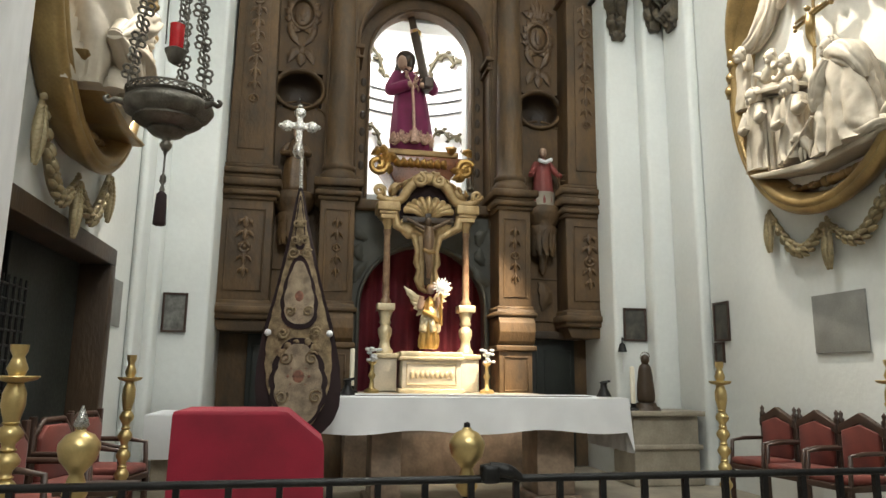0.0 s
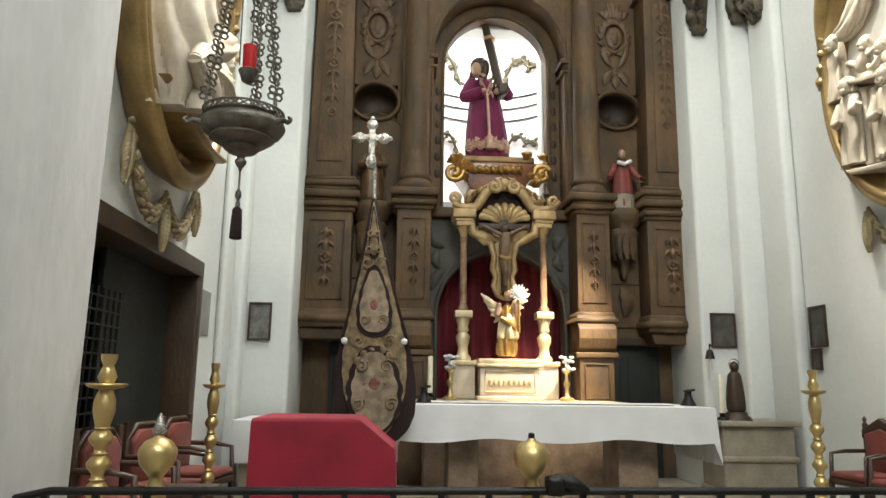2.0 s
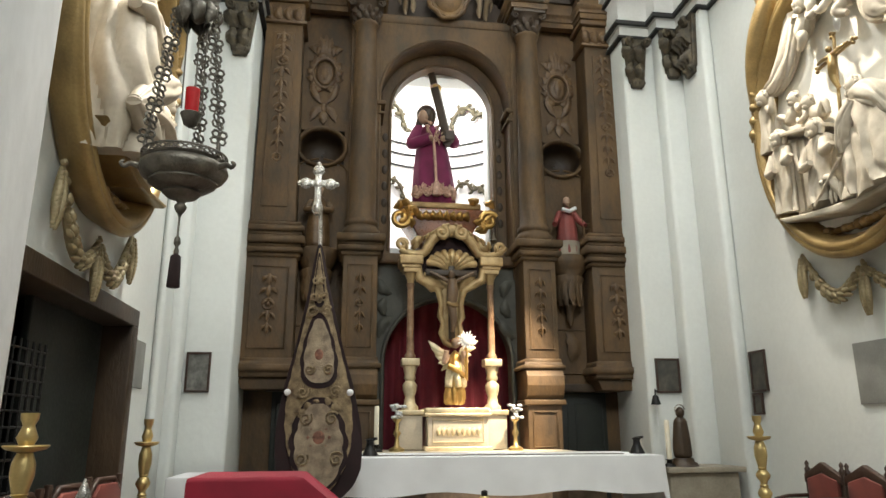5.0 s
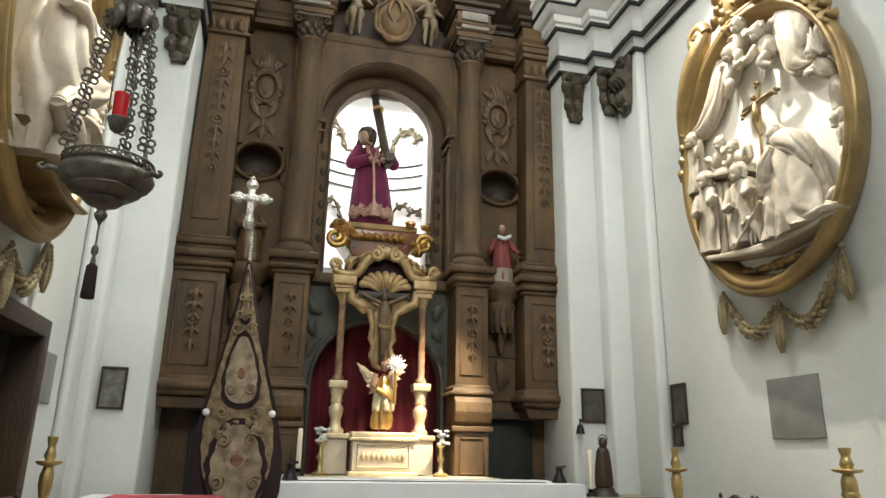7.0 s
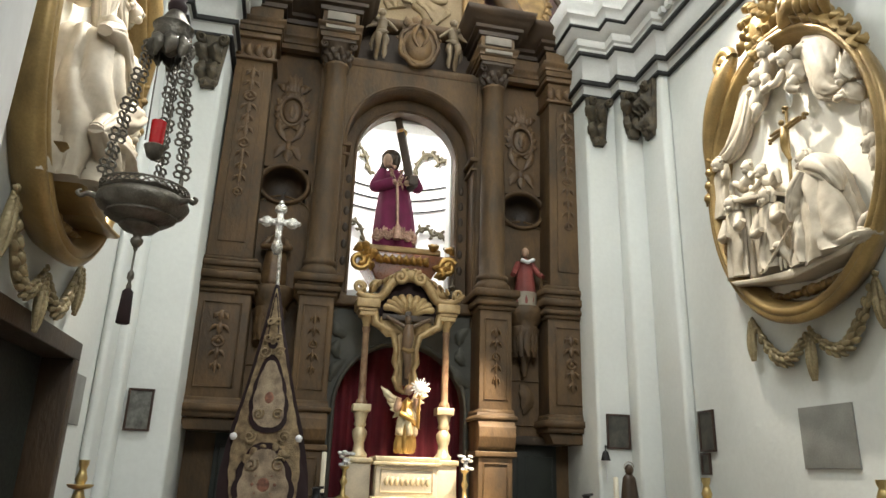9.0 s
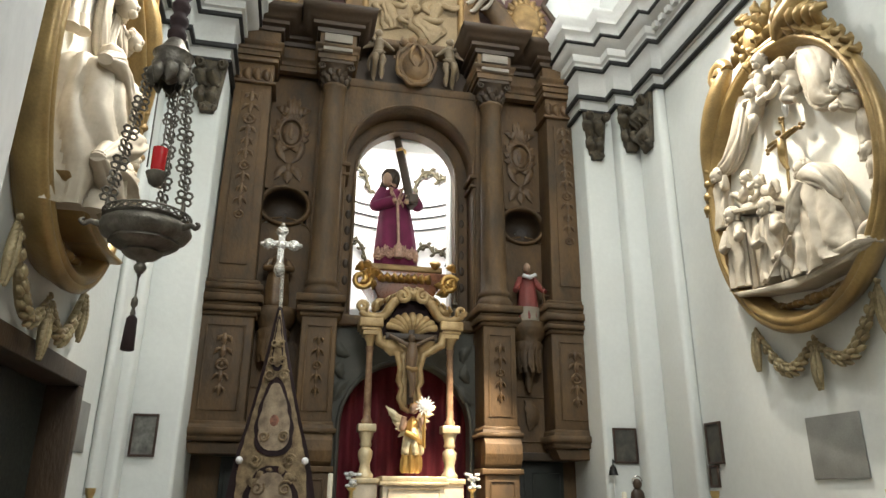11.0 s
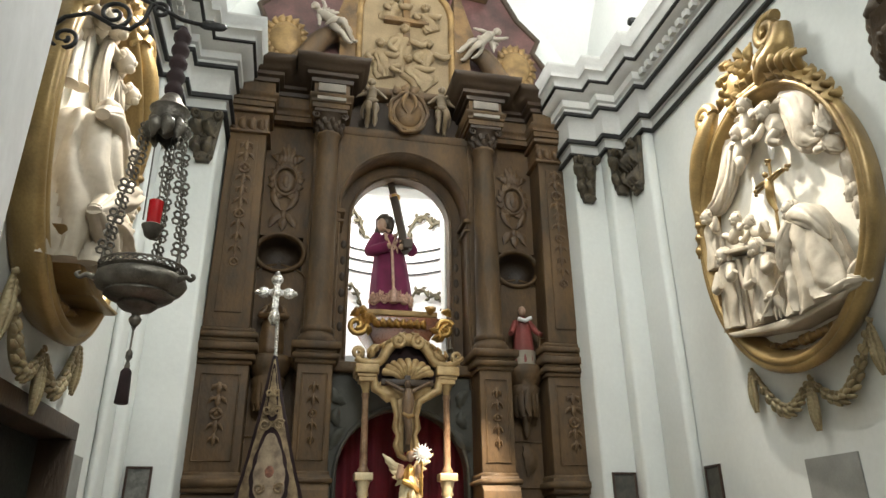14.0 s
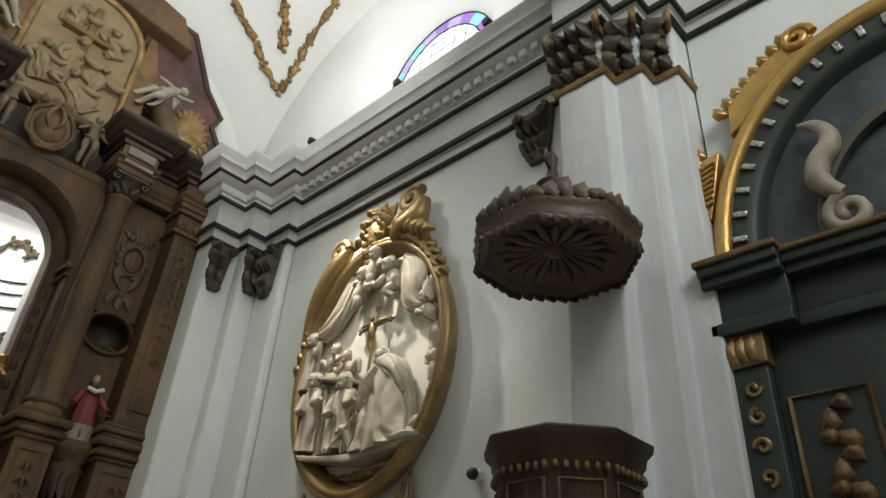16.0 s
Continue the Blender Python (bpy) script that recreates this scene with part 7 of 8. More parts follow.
zs = [0.86 + (3.45 - 0.86) * i / 60 for i in range(61)]
bm = B()
grid(bm, [[(bx(z) + bw(z) * k / 4, YBN - 0.02 * math.cos(k * 0.6) - 0.015 * math.sin(z * 4 + k), z) for k in range(-4, 5)] + [(bx(z) + bw(z) * k, YBN + 0.02, z) for k in (1, -1)] for z in zs], wrap_v=True, cap=True)
part("cloth", bm, VELVET, bn)
def emb(name, z0, z1, f0, f1, mt, lab="", wob=0.0, lift=0.0):
    """An embroidered field lying on the banner between two heights."""
    bm = B()
    rows = []
    for i in range(49):
        z = z0 + (z1 - z0) * i / 48
        s = math.sin(math.pi * (0.004 + 0.992 * i / 48)) ** 0.35
        w = bw(z) * (f0 + (f1 - f0) * i / 48) * s * (1 - wob + 1.6 * wob * abs(math.sin((z - z0) * 17)))
        rows.append([(bx(z) + w * k / 4, YBN - 0.045 - lift - 0.015 * math.cos(2.4 * w * k / 4 / bw(z)), z) for k in range(-4, 5)] + [(bx(z) + w * k, YBN - 0.01, z) for k in (1, -1)])
    grid(bm, rows, wrap_v=True, cap=True)
    part(name, bm, mt, bn, lab)
emb("gold_ground", 0.96, 3.4, 0.9, 0.85, EMBROID, "gold embroidered ground", 0.02, 0.0)
for z0, z1, f0, f1 in ((1.0, 1.88, 0.7, 0.64), (1.97, 2.72, 0.72, 0.64), (2.78, 3.35, 0.54, 0.44)):
    emb("velvet_inlay", z0, z1, f0, f1, VELVET, "dark velvet line round the field", 0.05, 0.012)
emb("lower_field", 1.03, 1.82, 0.59, 0.52, EMBROIDP, "pale silk lower field", 0.06, 0.022)
emb("middle_field", 2.02, 2.66, 0.6, 0.5, EMBROIDP, "pale silk middle field", 0.06, 0.022)
emb("upper_field", 2.82, 3.3, 0.42, 0.3, EMBROID, "gold upper field", 0.14, 0.022)
bm = B()
rng = random.Random(2)
for s in (-1, 1):
    for z, f, r in ((1.3, 0.4, 0.07), (1.68, 0.32, 0.07), (1.93, 0.45, 0.06), (2.15, 0.3, 0.05), (2.74, 0.45, 0.06), (2.88, 0.4, 0.045), (3.05, 0.35, 0.035)):
        tube(bm, spiral((bx(z) + s * bw(z) * f, z), r, 0.015, 1.4, 0.6, 16, s, YBN - 0.09), 0.011, 5)
for k in range(5):
    a = math.pi * (0.1 + 0.2 * k)
    leaf(bm, (bx(1.85) + 0.1 * math.cos(a), 1.72 + 0.1 * math.sin(a)), (bx(1.85) + 0.24 * math.cos(a), 1.7 + 0.18 * math.sin(a)), 0.09, 0.02, Matrix.Translation((0, YBN - 0.05, 0)))
pieces("embroidered_scroll", bm, EMBROID, bn)
bm = B()
ball(bm, (bx(1.5), YBN - 0.075, 1.5), (0.07, 0.012, 0.08), 12)
for k in range(8):
    ball(bm, (bx(1.5) + 0.1 * math.cos(k * 0.785), YBN - 0.072, 1.5 + 0.11 * math.sin(k * 0.785)), (0.03, 0.01, 0.03), 7)
ball(bm, (bx(2.3), YBN - 0.075, 2.3), (0.05, 0.012, 0.07), 12)
part("emblem", bm, mat("reddish_embroidery", (0.30, 0.13, 0.08), 0.7, var=0.3, scale=20), bn, "reddish embroidered emblem")
for s in (-1, 1):
    bm = B()
    z = 1.93
    ball(bm, (bx(z) + s * bw(z) * 0.86, YBN - 0.03, z), 0.036, 12)
    part("knob", bm, LINEN, bn, "white rounded knob")
bm = B()
tube(bm, [(bx(0.4), YBN + 0.06, 0.07), (bx(3.7), YBN + 0.05, 3.86)], 0.02, 8)
part("staff", bm, PALESILVER, bn)
bm = B()
cz = 4.13
xc = bx(4.1) - 0.02
for dx, dz, r in ((-0.13, 0, 0.065), (0.13, 0, 0.065), (0, 0.15, 0.065), (0, 0, 0.06)):
    ball(bm, (xc + dx, YBN, cz + dz), (r, 0.025, r), 10)
    for q in range(3):
        a = q * 2.1 + math.atan2(dz, dx)
        ball(bm, (xc + dx * 1.25 + 0.035 * math.cos(a), YBN, cz + dz * 1.25 + 0.035 * math.sin(a)), (0.028, 0.02, 0.028), 7)
box(bm, xc - 0.035, xc + 0.035, YBN - 0.015, YBN + 0.015, 3.86, 4.3, 0.01)
box(bm, xc - 0.18, xc + 0.18, YBN - 0.015, YBN + 0.015, 4.1, 4.17, 0.01)
lathe(bm, [(0.03, 3.78), (0.06, 3.84), (0.05, 3.9), (0.03, 3.95)], 10, Matrix.Translation((xc, YBN, 0)))
part("cross_head", bm, PALESILVER, bn, "silver cross with trefoil ends")
bm = B()
lathe(bm, [(0.2, 0), (0.2, 0.04), (0.06, 0.08), (0.04, 0.3), (0.03, 0.31)], 14, Matrix.Translation((bx(0.4), YBN + 0.06, 0.065)))
part("foot", bm, IRON, bn)

# ---- lectern under a red cloth ----
lt = thing("lectern", "lectern wholly draped in a plain red cloth", "lectern")
bm = B()
n = 80
LX0, LX1, LY0, LY1 = -0.87, 0.03, 4.45, 5.05
ring = []
for i in range(n):
    u = i / n * 4
    k, f = int(u), u - int(u)
    cs = ((LX0, LY0), (LX1, LY0), (LX1, LY1), (LX0, LY1))
    a, b = cs[k], cs[(k + 1) % 4]
    ring.append((a[0] + (b[0] - a[0]) * f, a[1] + (b[1] - a[1]) * f))
mx, my = (LX0 + LX1) / 2, (LY0 + LY1) / 2
rows = []
for sc, z, wv in ((0.94, 1.37, 0), (0.985, 1.365, 0), (1.0, 1.34, 0), (1.005, 1.15, 0.004), (1.01, 0.9, 0.012), (1.03, 0.6, 0.022), (1.05, FZ + 0.02, 0.03)):
    rows.append([(mx + (x - mx) * (sc + wv * math.sin(i * 0.95) + wv * 0.6 * math.sin(i * 2.3)), my + (y - my) * (sc + wv * math.sin(i * 0.95 + 1)), z - 0.06 - 0.18 * max(0.0, (x + 0.2) / 0.23) * (1 if z > 1.2 else 0.3)) for i, (x, y) in enumerate(ring)])
grid(bm, rows, wrap_v=True)
bm.faces.new(list(bm.verts)[:n])
part("drape", bm, REDCLOTH, lt)
bm = B()
box(bm, LX0 + 0.08, LX1 - 0.3, LY0 + 0.08, LY1 - 0.08, FZ, 1.15, 0.02)
part("stand", bm, DARKWOOD, lt)


# ---- brass candlesticks ----
def candlestick(x, y, h, k=1.0):
    t = thing("candlestick", "tall turned brass floor candlestick with a drip pan", "candlestick", "tall brass candlesticks", at=(x, y, FZ))
    bm = B()
    p = [(0.17, 0), (0.17, 0.03), (0.12, 0.06), (0.13, 0.09), (0.06, 0.14), (0.045, 0.2)]
    z = 0.2
    while z < h - 0.2:
        p += [(0.036, z + 0.012), (0.064, z + 0.04), (0.07, z + 0.06), (0.05, z + 0.088), (0.034, z + 0.1), (0.046, z + 0.11), (0.032, z + 0.122)]
        z += 0.13
    p += [(0.04, h - 0.2), (0.062, h - 0.12), (0.06, h - 0.06), (0.04, h - 0.01)]
    lathe(bm, [(r * k, min(q, h)) for r, q in p], 20)
    part("stem", bm, BRASS, t)
    bm = B()
    lathe(bm, [(0.03 * k, h - 0.01), (0.1 * k, h + 0.005), (0.118 * k, h + 0.02), (0.115 * k, h + 0.026), (0.03 * k, h + 0.015)], 20)
    part("drip_pan", bm, BRASS, t)
    bm = B()
    lathe(bm, [(0.035 * k, h + 0.02), (0.055 * k, h + 0.06), (0.038 * k, h + 0.1), (0.03 * k, h + 0.12), (0.045 * k, h + 0.15), (0.048 * k, h + 0.18), (0.03 * k, h + 0.18)], 16)
    part("socket", bm, BRASS, t)


candlestick(-1.52, 3.85, 1.165, 0.9)
candlestick(-1.32, 5.3, 1.155, 0.7)
candlestick(3.22, 5.2, 1.17, 0.75)
candlestick(4.28, 4.6, 1.19, 0.95)

# ---- iron communion rail ----
rail = thing("communion_rail", "plain black iron communion rail", "railing")
YR, ZR = 3.0, 1.09
bm = B()
tube(bm, [(-1.5, YR, ZR - 0.03), (-1.36, YR, ZR), (4.3, YR, ZR + 0.02)], 0.017, 8)
part("top_rail", bm, IRON, rail)
bm = B()
tube(bm, [(-1.5, YR, 0.28), (4.3, YR, 0.28)], 0.013, 6)
part("bottom_rail", bm, IRON, rail)
post = B()
box(post, -0.013, 0.013, -0.013, 0.013, 0.16, ZR)
me0 = None
x = -1.38
while x < 4.25:
    o = part("post", post, IRON, rail) if me0 is None else new("post", me0)
    me0, o.parent = o.data, rail
    o.location = (x, YR, 0)
    x += 0.2


def ball_finial(x, y, pointed):
    t = thing("brass_finial", "polished brass ball finial on a post by the rail", "finial", "brass balls by the rail", at=(x, y, 0))
    t.scale = (0.88, 0.88, 0.945)
    bm = B()
    lathe(bm, [(0.03, 1.08), (0.055, 1.12), (0.04, 1.17), (0.03, 1.2), (0.045, 1.22), (0.077, 1.255), (0.09, 1.3), (0.088, 1.325), (0.06, 1.36), (0.025, 1.375), (0.02, 1.385)], 24)
    part("ball", bm, BRASS, t)
    bm = B()
    lathe(bm, [(0.02, 1.38), (0.035, 1.4), (0.025, 1.43), (0.004, 1.48)] if pointed else [(0.016, 1.38), (0.016, 1.405), (0.004, 1.41)], 12)
    part("tip", bm, PALESILVER if pointed else IRON, t)
    bm = B()
    lathe(bm, [(0.04, 0.16), (0.022, 0.2), (0.022, 1.08), (0.03, 1.09)], 10)
    part("post", bm, IRON, t)


ball_finial(-0.97, 3.06, True)
ball_finial(0.615, 3.06, False)
bm = B()
box(bm, 0.66, 0.74, 2.95, 3.03, 1.08, 1.16, 0.02)
tube(bm, [(0.7, 2.99, 1.14), (0.78, 2.98, 1.13), (0.84, 2.98, 1.1)], [0.03, 0.03, 0.015], 8)
tagged(done("microphone_clamp", bm, IRON), "small black clamp on the iron rail", "clamp")


# ---- chairs ----
def chair(m, label, gothic):
    t = thing("armchair", label, "chair", "upholstered chancel chairs")
    bm = B()
    box(bm, -0.24, 0.24, -0.24, 0.22, 0.38, 0.43, 0.01)
    part("seat_frame", bm, CHAIRWOOD, t)
    bm = B()
    box(bm, -0.22, 0.22, -0.23, 0.2, 0.43, 0.5, 0.03)
    part("seat", bm, REDVELVET, t)
    for x in (-0.22, 0.22):
        for y in (-0.22, 0.2):
            bm = B()
            box(bm, x - 0.02, x + 0.02, y - 0.02, y + 0.02, 0, 0.4 if y < 0 else 0.92, 0.006)
            part("leg", bm, CHAIRWOOD, t)
        bm = B()
        tube(bm, [(x, 0.2, 0.68), (x, -0.05, 0.68), (x, -0.2, 0.66), (x, -0.22, 0.4)], 0.02, 7)
        part("armrest", bm, CHAIRWOOD, t)
    bm = B()
    prism(bm, [(-0.19, 0.5), (0.19, 0.5), (0.19, 0.84), (0.0, 0.9), (-0.19, 0.84)] if gothic else [(-0.19, 0.5), (0.19, 0.5), (0.19, 0.78), (0.12, 0.86), (-0.12, 0.86), (-0.19, 0.78)], 0.15, 0.2, None, 0.015)
    part("backrest", bm, REDVELVET, t)
    bm = B()
    if gothic:
        prism(bm, [(-0.23, 0.8), (-0.23, 0.88), (0.0, 1.0), (0.23, 0.88), (0.23, 0.8), (0.0, 0.91)], 0.16, 0.22, None, 0.006)
        for k in range(-3, 4):
            ball(bm, (k * 0.07, 0.19, 0.96 - abs(k) * 0.025), (0.018, 0.014, 0.028), 6)
        for x in (-0.22, 0.22):
            lathe(bm, [(0.024, 0.9), (0.03, 0.93), (0.014, 0.95), (0.022, 0.98), (0.003, 1.01)], 8, Matrix.Translation((x, 0.2, 0)))
    else:
        tube(bm, [(-0.21, 0.19, 0.5), (-0.21, 0.19, 0.8), (-0.12, 0.19, 0.89), (0.12, 0.19, 0.89), (0.21, 0.19, 0.8), (0.21, 0.19, 0.5)], 0.022, 7)
    part("crest_rail", bm, CHAIRWOOD, t)
    t.matrix_world = m
    return t


for x, y in ((4.24, 6.14), (4.24, 5.6), (4.24, 5.08)):  # along the wall, facing the altar
    chair(pose(x, y, FZ, 0, 0, -84) @ Matrix.Scale(0.95, 4), "dark wooden chair with red upholstery and a pointed carved crest", True)
for x, y in ((-1.62, 4.5), (-1.6, 5.25), (-1.6, 6.0)):
    chair(pose(x, y, FZ, 0, 0, 78), "dark wooden armchair with worn orange-red upholstery", False)
sb = thing("side_bench", "low dark wooden kneeler beside the chairs", "bench")
bm = B()
box(bm, -1.35, -0.98, 4.0, 4.3, 0.9, 0.94, 0.01)
part("top", bm, CHAIRWOOD, sb)
for x in (-1.3, -1.03):
    bm = B()
    box(bm, x - 0.02, x + 0.02, 4.05, 4.25, FZ, 0.9, 0.008)
    part("leg", bm, CHAIRWOOD, sb)

# ---- side shelves, small statue, pictures, plaques ----
def ledge_block(x0, x1, y0, y1, z1, label):
    t = thing("stone_credence", label, "credence", "stone side tables")
    bm = B()
    box(bm, x0, x1, y0, y1, z1 - 0.06, z1, 0.012)
    part("top", bm, STONE, t)
    bm = B()
    box(bm, x0 + 0.05, x1 - 0.05, y0 + 0.08, y1, FZ + 0.1, z1 - 0.06, 0.02)
    box(bm, x0 + 0.02, x1 - 0.02, y0 + 0.04, y1, FZ, FZ + 0.1, 0.02)
    box(bm, x0 + 0.02, x1 - 0.02, y0 + 0.04, y1, 0.72, 0.78, 0.02)
    part("body", bm, STONE, t)


ledge_block(3.58, 4.5, 7.55, 8.2, 1.16, "beige stone side table against the corner")
ledge_block(-1.6, -0.8, 7.3, 8.2, 1.12, "beige stone side table under a white cloth")
bm = B()
box(bm, -1.6, -0.72, 7.22, 8.1, 1.122, 1.14, 0.006)
box(bm, -1.6, -0.72, 7.2, 7.22, 0.72, 1.13, 0.004)
tagged(done("side_cloth", bm, LINEN), "white cloth over the stone side table", "cloth")
bm = B()
box(bm, -0.98, -0.6, 5.4, 5.8, FZ, 0.95, 0.02)
tagged(done("small_table", bm, LINEN), "small table covered in a white cloth", "table")
fg = B()
m = Matrix.Translation((3.86, 7.75, 1.25))
robe(fg, 0.56, 0.22, 0.17, 6, 0.06, 0.3, m, 0, 0.84, 0, 30, 1.0)
ball(fg, m @ Vector((0, -0.01, 0.5)), (0.052, 0.055, 0.065), 10, 0)
lathe(fg, [(0.17, -0.09), (0.15, -0.05), (0.12, -0.04), (0.11, 0.0)], 14, m, 0)
tube(fg, [m @ Vector((0.06 * math.cos(a), -0.01, 0.53 + 0.06 * math.sin(a))) for a in [i * 0.5 for i in range(13)]], 0.008, 5, mi=1)
tagged(done("dark_statuette", fg, [DARKWOOD, PALESILVER]), "small dark wooden statuette with a pale halo", "statue")


def picture(m, w, h, label, mt=CANVAS):
    t = thing("framed_picture", label, "picture", "small framed pictures")
    bm = B()
    for x0, x1, z0, z1 in ((-w / 2, w / 2, h / 2 - 0.025, h / 2), (-w / 2, w / 2, -h / 2, -h / 2 + 0.025), (-w / 2, -w / 2 + 0.025, -h / 2 + 0.025, h / 2 - 0.025), (w / 2 - 0.025, w / 2, -h / 2 + 0.025, h / 2 - 0.025)):
        box(bm, x0, x1, -0.03, 0, z0, z1, 0.004)
    part("frame", bm, CHAIRWOOD, t)
    bm = B()
    box(bm, -w / 2 + 0.02, w / 2 - 0.02, -0.015, 0, -h / 2 + 0.02, h / 2 - 0.02)
    part("canvas", bm, mt, t)
    t.matrix_world = m
    return t


GREYPIC = mat("grey_print", (0.20, 0.20, 0.18), 0.5, var=0.35, scale=7, fine=30, color2=(0.07, 0.07, 0.06))
picture(pose(4.09, 8.44, 2.22), 0.32, 0.43, "small dark landscape picture in a thin black frame")
picture(pose(XR - 0.005, 7.4, 2.2, 0, 0, -90), 0.3, 0.46, "small dark picture in a thin black frame")
picture(pose(XR - 0.005, 7.47, 1.84, 0, 0, -90), 0.18, 0.24, "tiny framed print below a picture")
picture(pose(-1.60, 8.29, 2.21), 0.27, 0.45, "small grey print in a thin black frame", GREYPIC)
bm = B()
box(bm, XL, XL + 0.015, 7.02, 7.34, 1.97, 2.42, 0.004)
tagged(done("wall_plaque", bm, GREYSTONE), "narrow grey metal plaque on the wall", "plaque")
bm = B()
box(bm, XR - 0.02, XR, 5.22, 5.88, 1.78, 2.33, 0.005)
pl = tagged(done("stone_plaque", bm, GREYSTONE), "plain square grey stone plaque on the wall", "plaque")
bb = thing("wall_bell", "small sacristy bell on a wall bracket with a cord", "bell", at=(3.86, 8.36, 0))
bm = B()
tube(bm, [(0.1, 0.12, 2.02), (0, -0.02, 2.04), (0, -0.02, 1.98)], 0.01, 5)
part("bracket", bm, IRON, bb)
bm = B()
lathe(bm, [(0.06, 1.86), (0.05, 1.9), (0.035, 1.96), (0.01, 1.98)], 12, Matrix.Translation((0, -0.02, 0)))
part("bell", bm, IRON, bb)
bm = B()
tube(bm, [(0, -0.02, 1.87), (0.01, -0.02, 1.6)], 0.006, 5)
part("cord", bm, LINEN, bb)
sc = thing("security_camera", "small dark round camera on the wall", "camera", at=(XR, 3.9, 3.2))
bm = B()
ball(bm, (-0.1, 0, 0), (0.055, 0.055, 0.055), 12)
part("dome", bm, BLACKP, sc)
bm = B()
lathe(bm, [(0.05, 0), (0.05, 0.06), (0.03, 0.09)], 12, Matrix.Rotation(-math.pi / 2, 4, "Y"))
part("mount", bm, LINEN, sc)

# ---- hanging sanctuary lamp ----
LXC, LYC = -1.02, 4.18
lamp = thing("sanctuary_lamp", "tarnished silver hanging lamp with three chains and a red glass", "lamp", at=(LXC + 0.04, LYC, -0.045))
bm = B()
lathe(bm, [(0.005, 2.87), (0.02, 2.88), (0.034, 2.905), (0.036, 2.92), (0.022, 2.94), (0.03, 2.955), (0.085, 2.975), (0.11, 3.0), (0.105, 3.015), (0.16, 3.035), (0.192, 3.06), (0.188, 3.075), (0.232, 3.1), (0.256, 3.135), (0.252, 3.17), (0.23, 3.185), (0.245, 3.2), (0.23, 3.205), (0.2, 3.17), (0.1, 3.09), (0.01, 3.08)], 48)
for v in bm.verts:  # lobed and chased sides
    a, u = math.atan2(v.co.y, v.co.x), max(0.0, min(1.0, (v.co.z - 2.96) / 0.2))
    k = 1 + (0.045 * abs(math.cos(3 * a)) + 0.02 * math.cos(12 * a)) * math.sin(math.pi * u)
    v.co.x, v.co.y = v.co.x * k, v.co.y * k
part("bowl", bm, SILVER, lamp)
bm = B()
for k in range(30):
    a = 2 * math.pi * k / 30
    b = a + 0.2
    tube(bm, [(0.245 * math.cos(a), 0.245 * math.sin(a), 3.2), (0.248 * math.cos(b), 0.248 * math.sin(b), 3.23)], 0.006, 4)
    tube(bm, [(0.245 * math.cos(b), 0.245 * math.sin(b), 3.2), (0.248 * math.cos(a), 0.248 * math.sin(a), 3.23)], 0.006, 4)
tube(bm, [(0.248 * math.cos(2 * math.pi * k / 30), 0.248 * math.sin(2 * math.pi * k / 30), 3.235) for k in range(30)], 0.007, 5, closed=True)
part("gallery", bm, SILVER, lamp, "pierced silver gallery")
ANG = (radians(195), radians(-25), radians(85))
TOPZ = 4.24
link = B()
for q in range(4):
    a = q * math.pi / 2 + math.pi / 4
    tube(link, [(0.024 * math.cos(a) + 0.017 * math.cos(j * 1.05), 0, 0.024 * math.sin(a) + 0.017 * math.sin(j * 1.05)) for j in range(6)], 0.0065, 4, closed=True)
ball(link, (0, 0, 0), 0.012, 6)
tube(link, [(0, 0, 0.04), (0, 0, 0.075)], 0.006, 4)
tube(link, [(0.008, 0, 0.06), (0, 0.008, 0.068), (-0.008, 0, 0.06), (0, -0.008, 0.052)], 0.004, 4, closed=True)
me0 = None
for a in ANG:
    bm = B()
    c, s = math.cos(a), math.sin(a)
    tube(bm, [(0.24 * c, 0.24 * s, 3.14), (0.3 * c, 0.3 * s, 3.15), (0.33 * c, 0.33 * s, 3.13), (0.35 * c, 0.35 * s, 3.15), (0.33 * c, 0.33 * s, 3.165)], [0.022, 0.016, 0.014, 0.012, 0.008], 7)
    tube(bm, [(0.23 * c, 0.23 * s, 3.18), (0.23 * c, 0.23 * s, 3.3)], [0.018, 0.012], 7)
    part("arm", bm, SILVER, lamp)
    p0, p1 = Vector((0.235 * c, 0.235 * s, 3.28)), Vector((0.11 * c, 0.11 * s, TOPZ))
    n = 9
    for i in range(n):
        p = p0.lerp(p1, (i + 0.5) / n)
        o = part("chain_link", link, SILVER, lamp) if me0 is None else new("chain_link", me0)
        me0, o.parent = o.data, lamp
        o.location = p
        o.rotation_euler = (0, radians(7), radians(20 + 37 * (i % 2)))
        o.scale = (1.3, 1.3, 1.3)
bm = B()
lathe(bm, [(0.02, 4.16), (0.05, 4.19), (0.1, 4.23), (0.125, 4.28), (0.11, 4.33), (0.13, 4.36), (0.08, 4.42), (0.05, 4.48), (0.03, 4.5)], 20)
for k in range(8):
    mm = Matrix.Rotation(2 * math.pi * k / 8, 4, "Z") @ Matrix.Translation((0, -0.1, 0))
    leaf(bm, (0, 4.28), (0, 4.12), 0.08, 0.04, mm)
part("crown", bm, SILVER, lamp)
bm = B()
for a in (radians(180), radians(0), radians(90)):
    tube(bm, [(0.06 * math.cos(a), 0.06 * math.sin(a), 4.2), (0.062 * math.cos(a) + 0.01, 0.062 * math.sin(a), 3.56)], 0.005, 5)
lathe(bm, [(0.01, 3.43), (0.04, 3.45), (0.05, 3.48), (0.066, 3.52), (0.05, 3.53)], 14, Matrix.Translation((0.01, 0, 0)))
part("glass_holder", bm, SILVER, lamp)
bm = B()
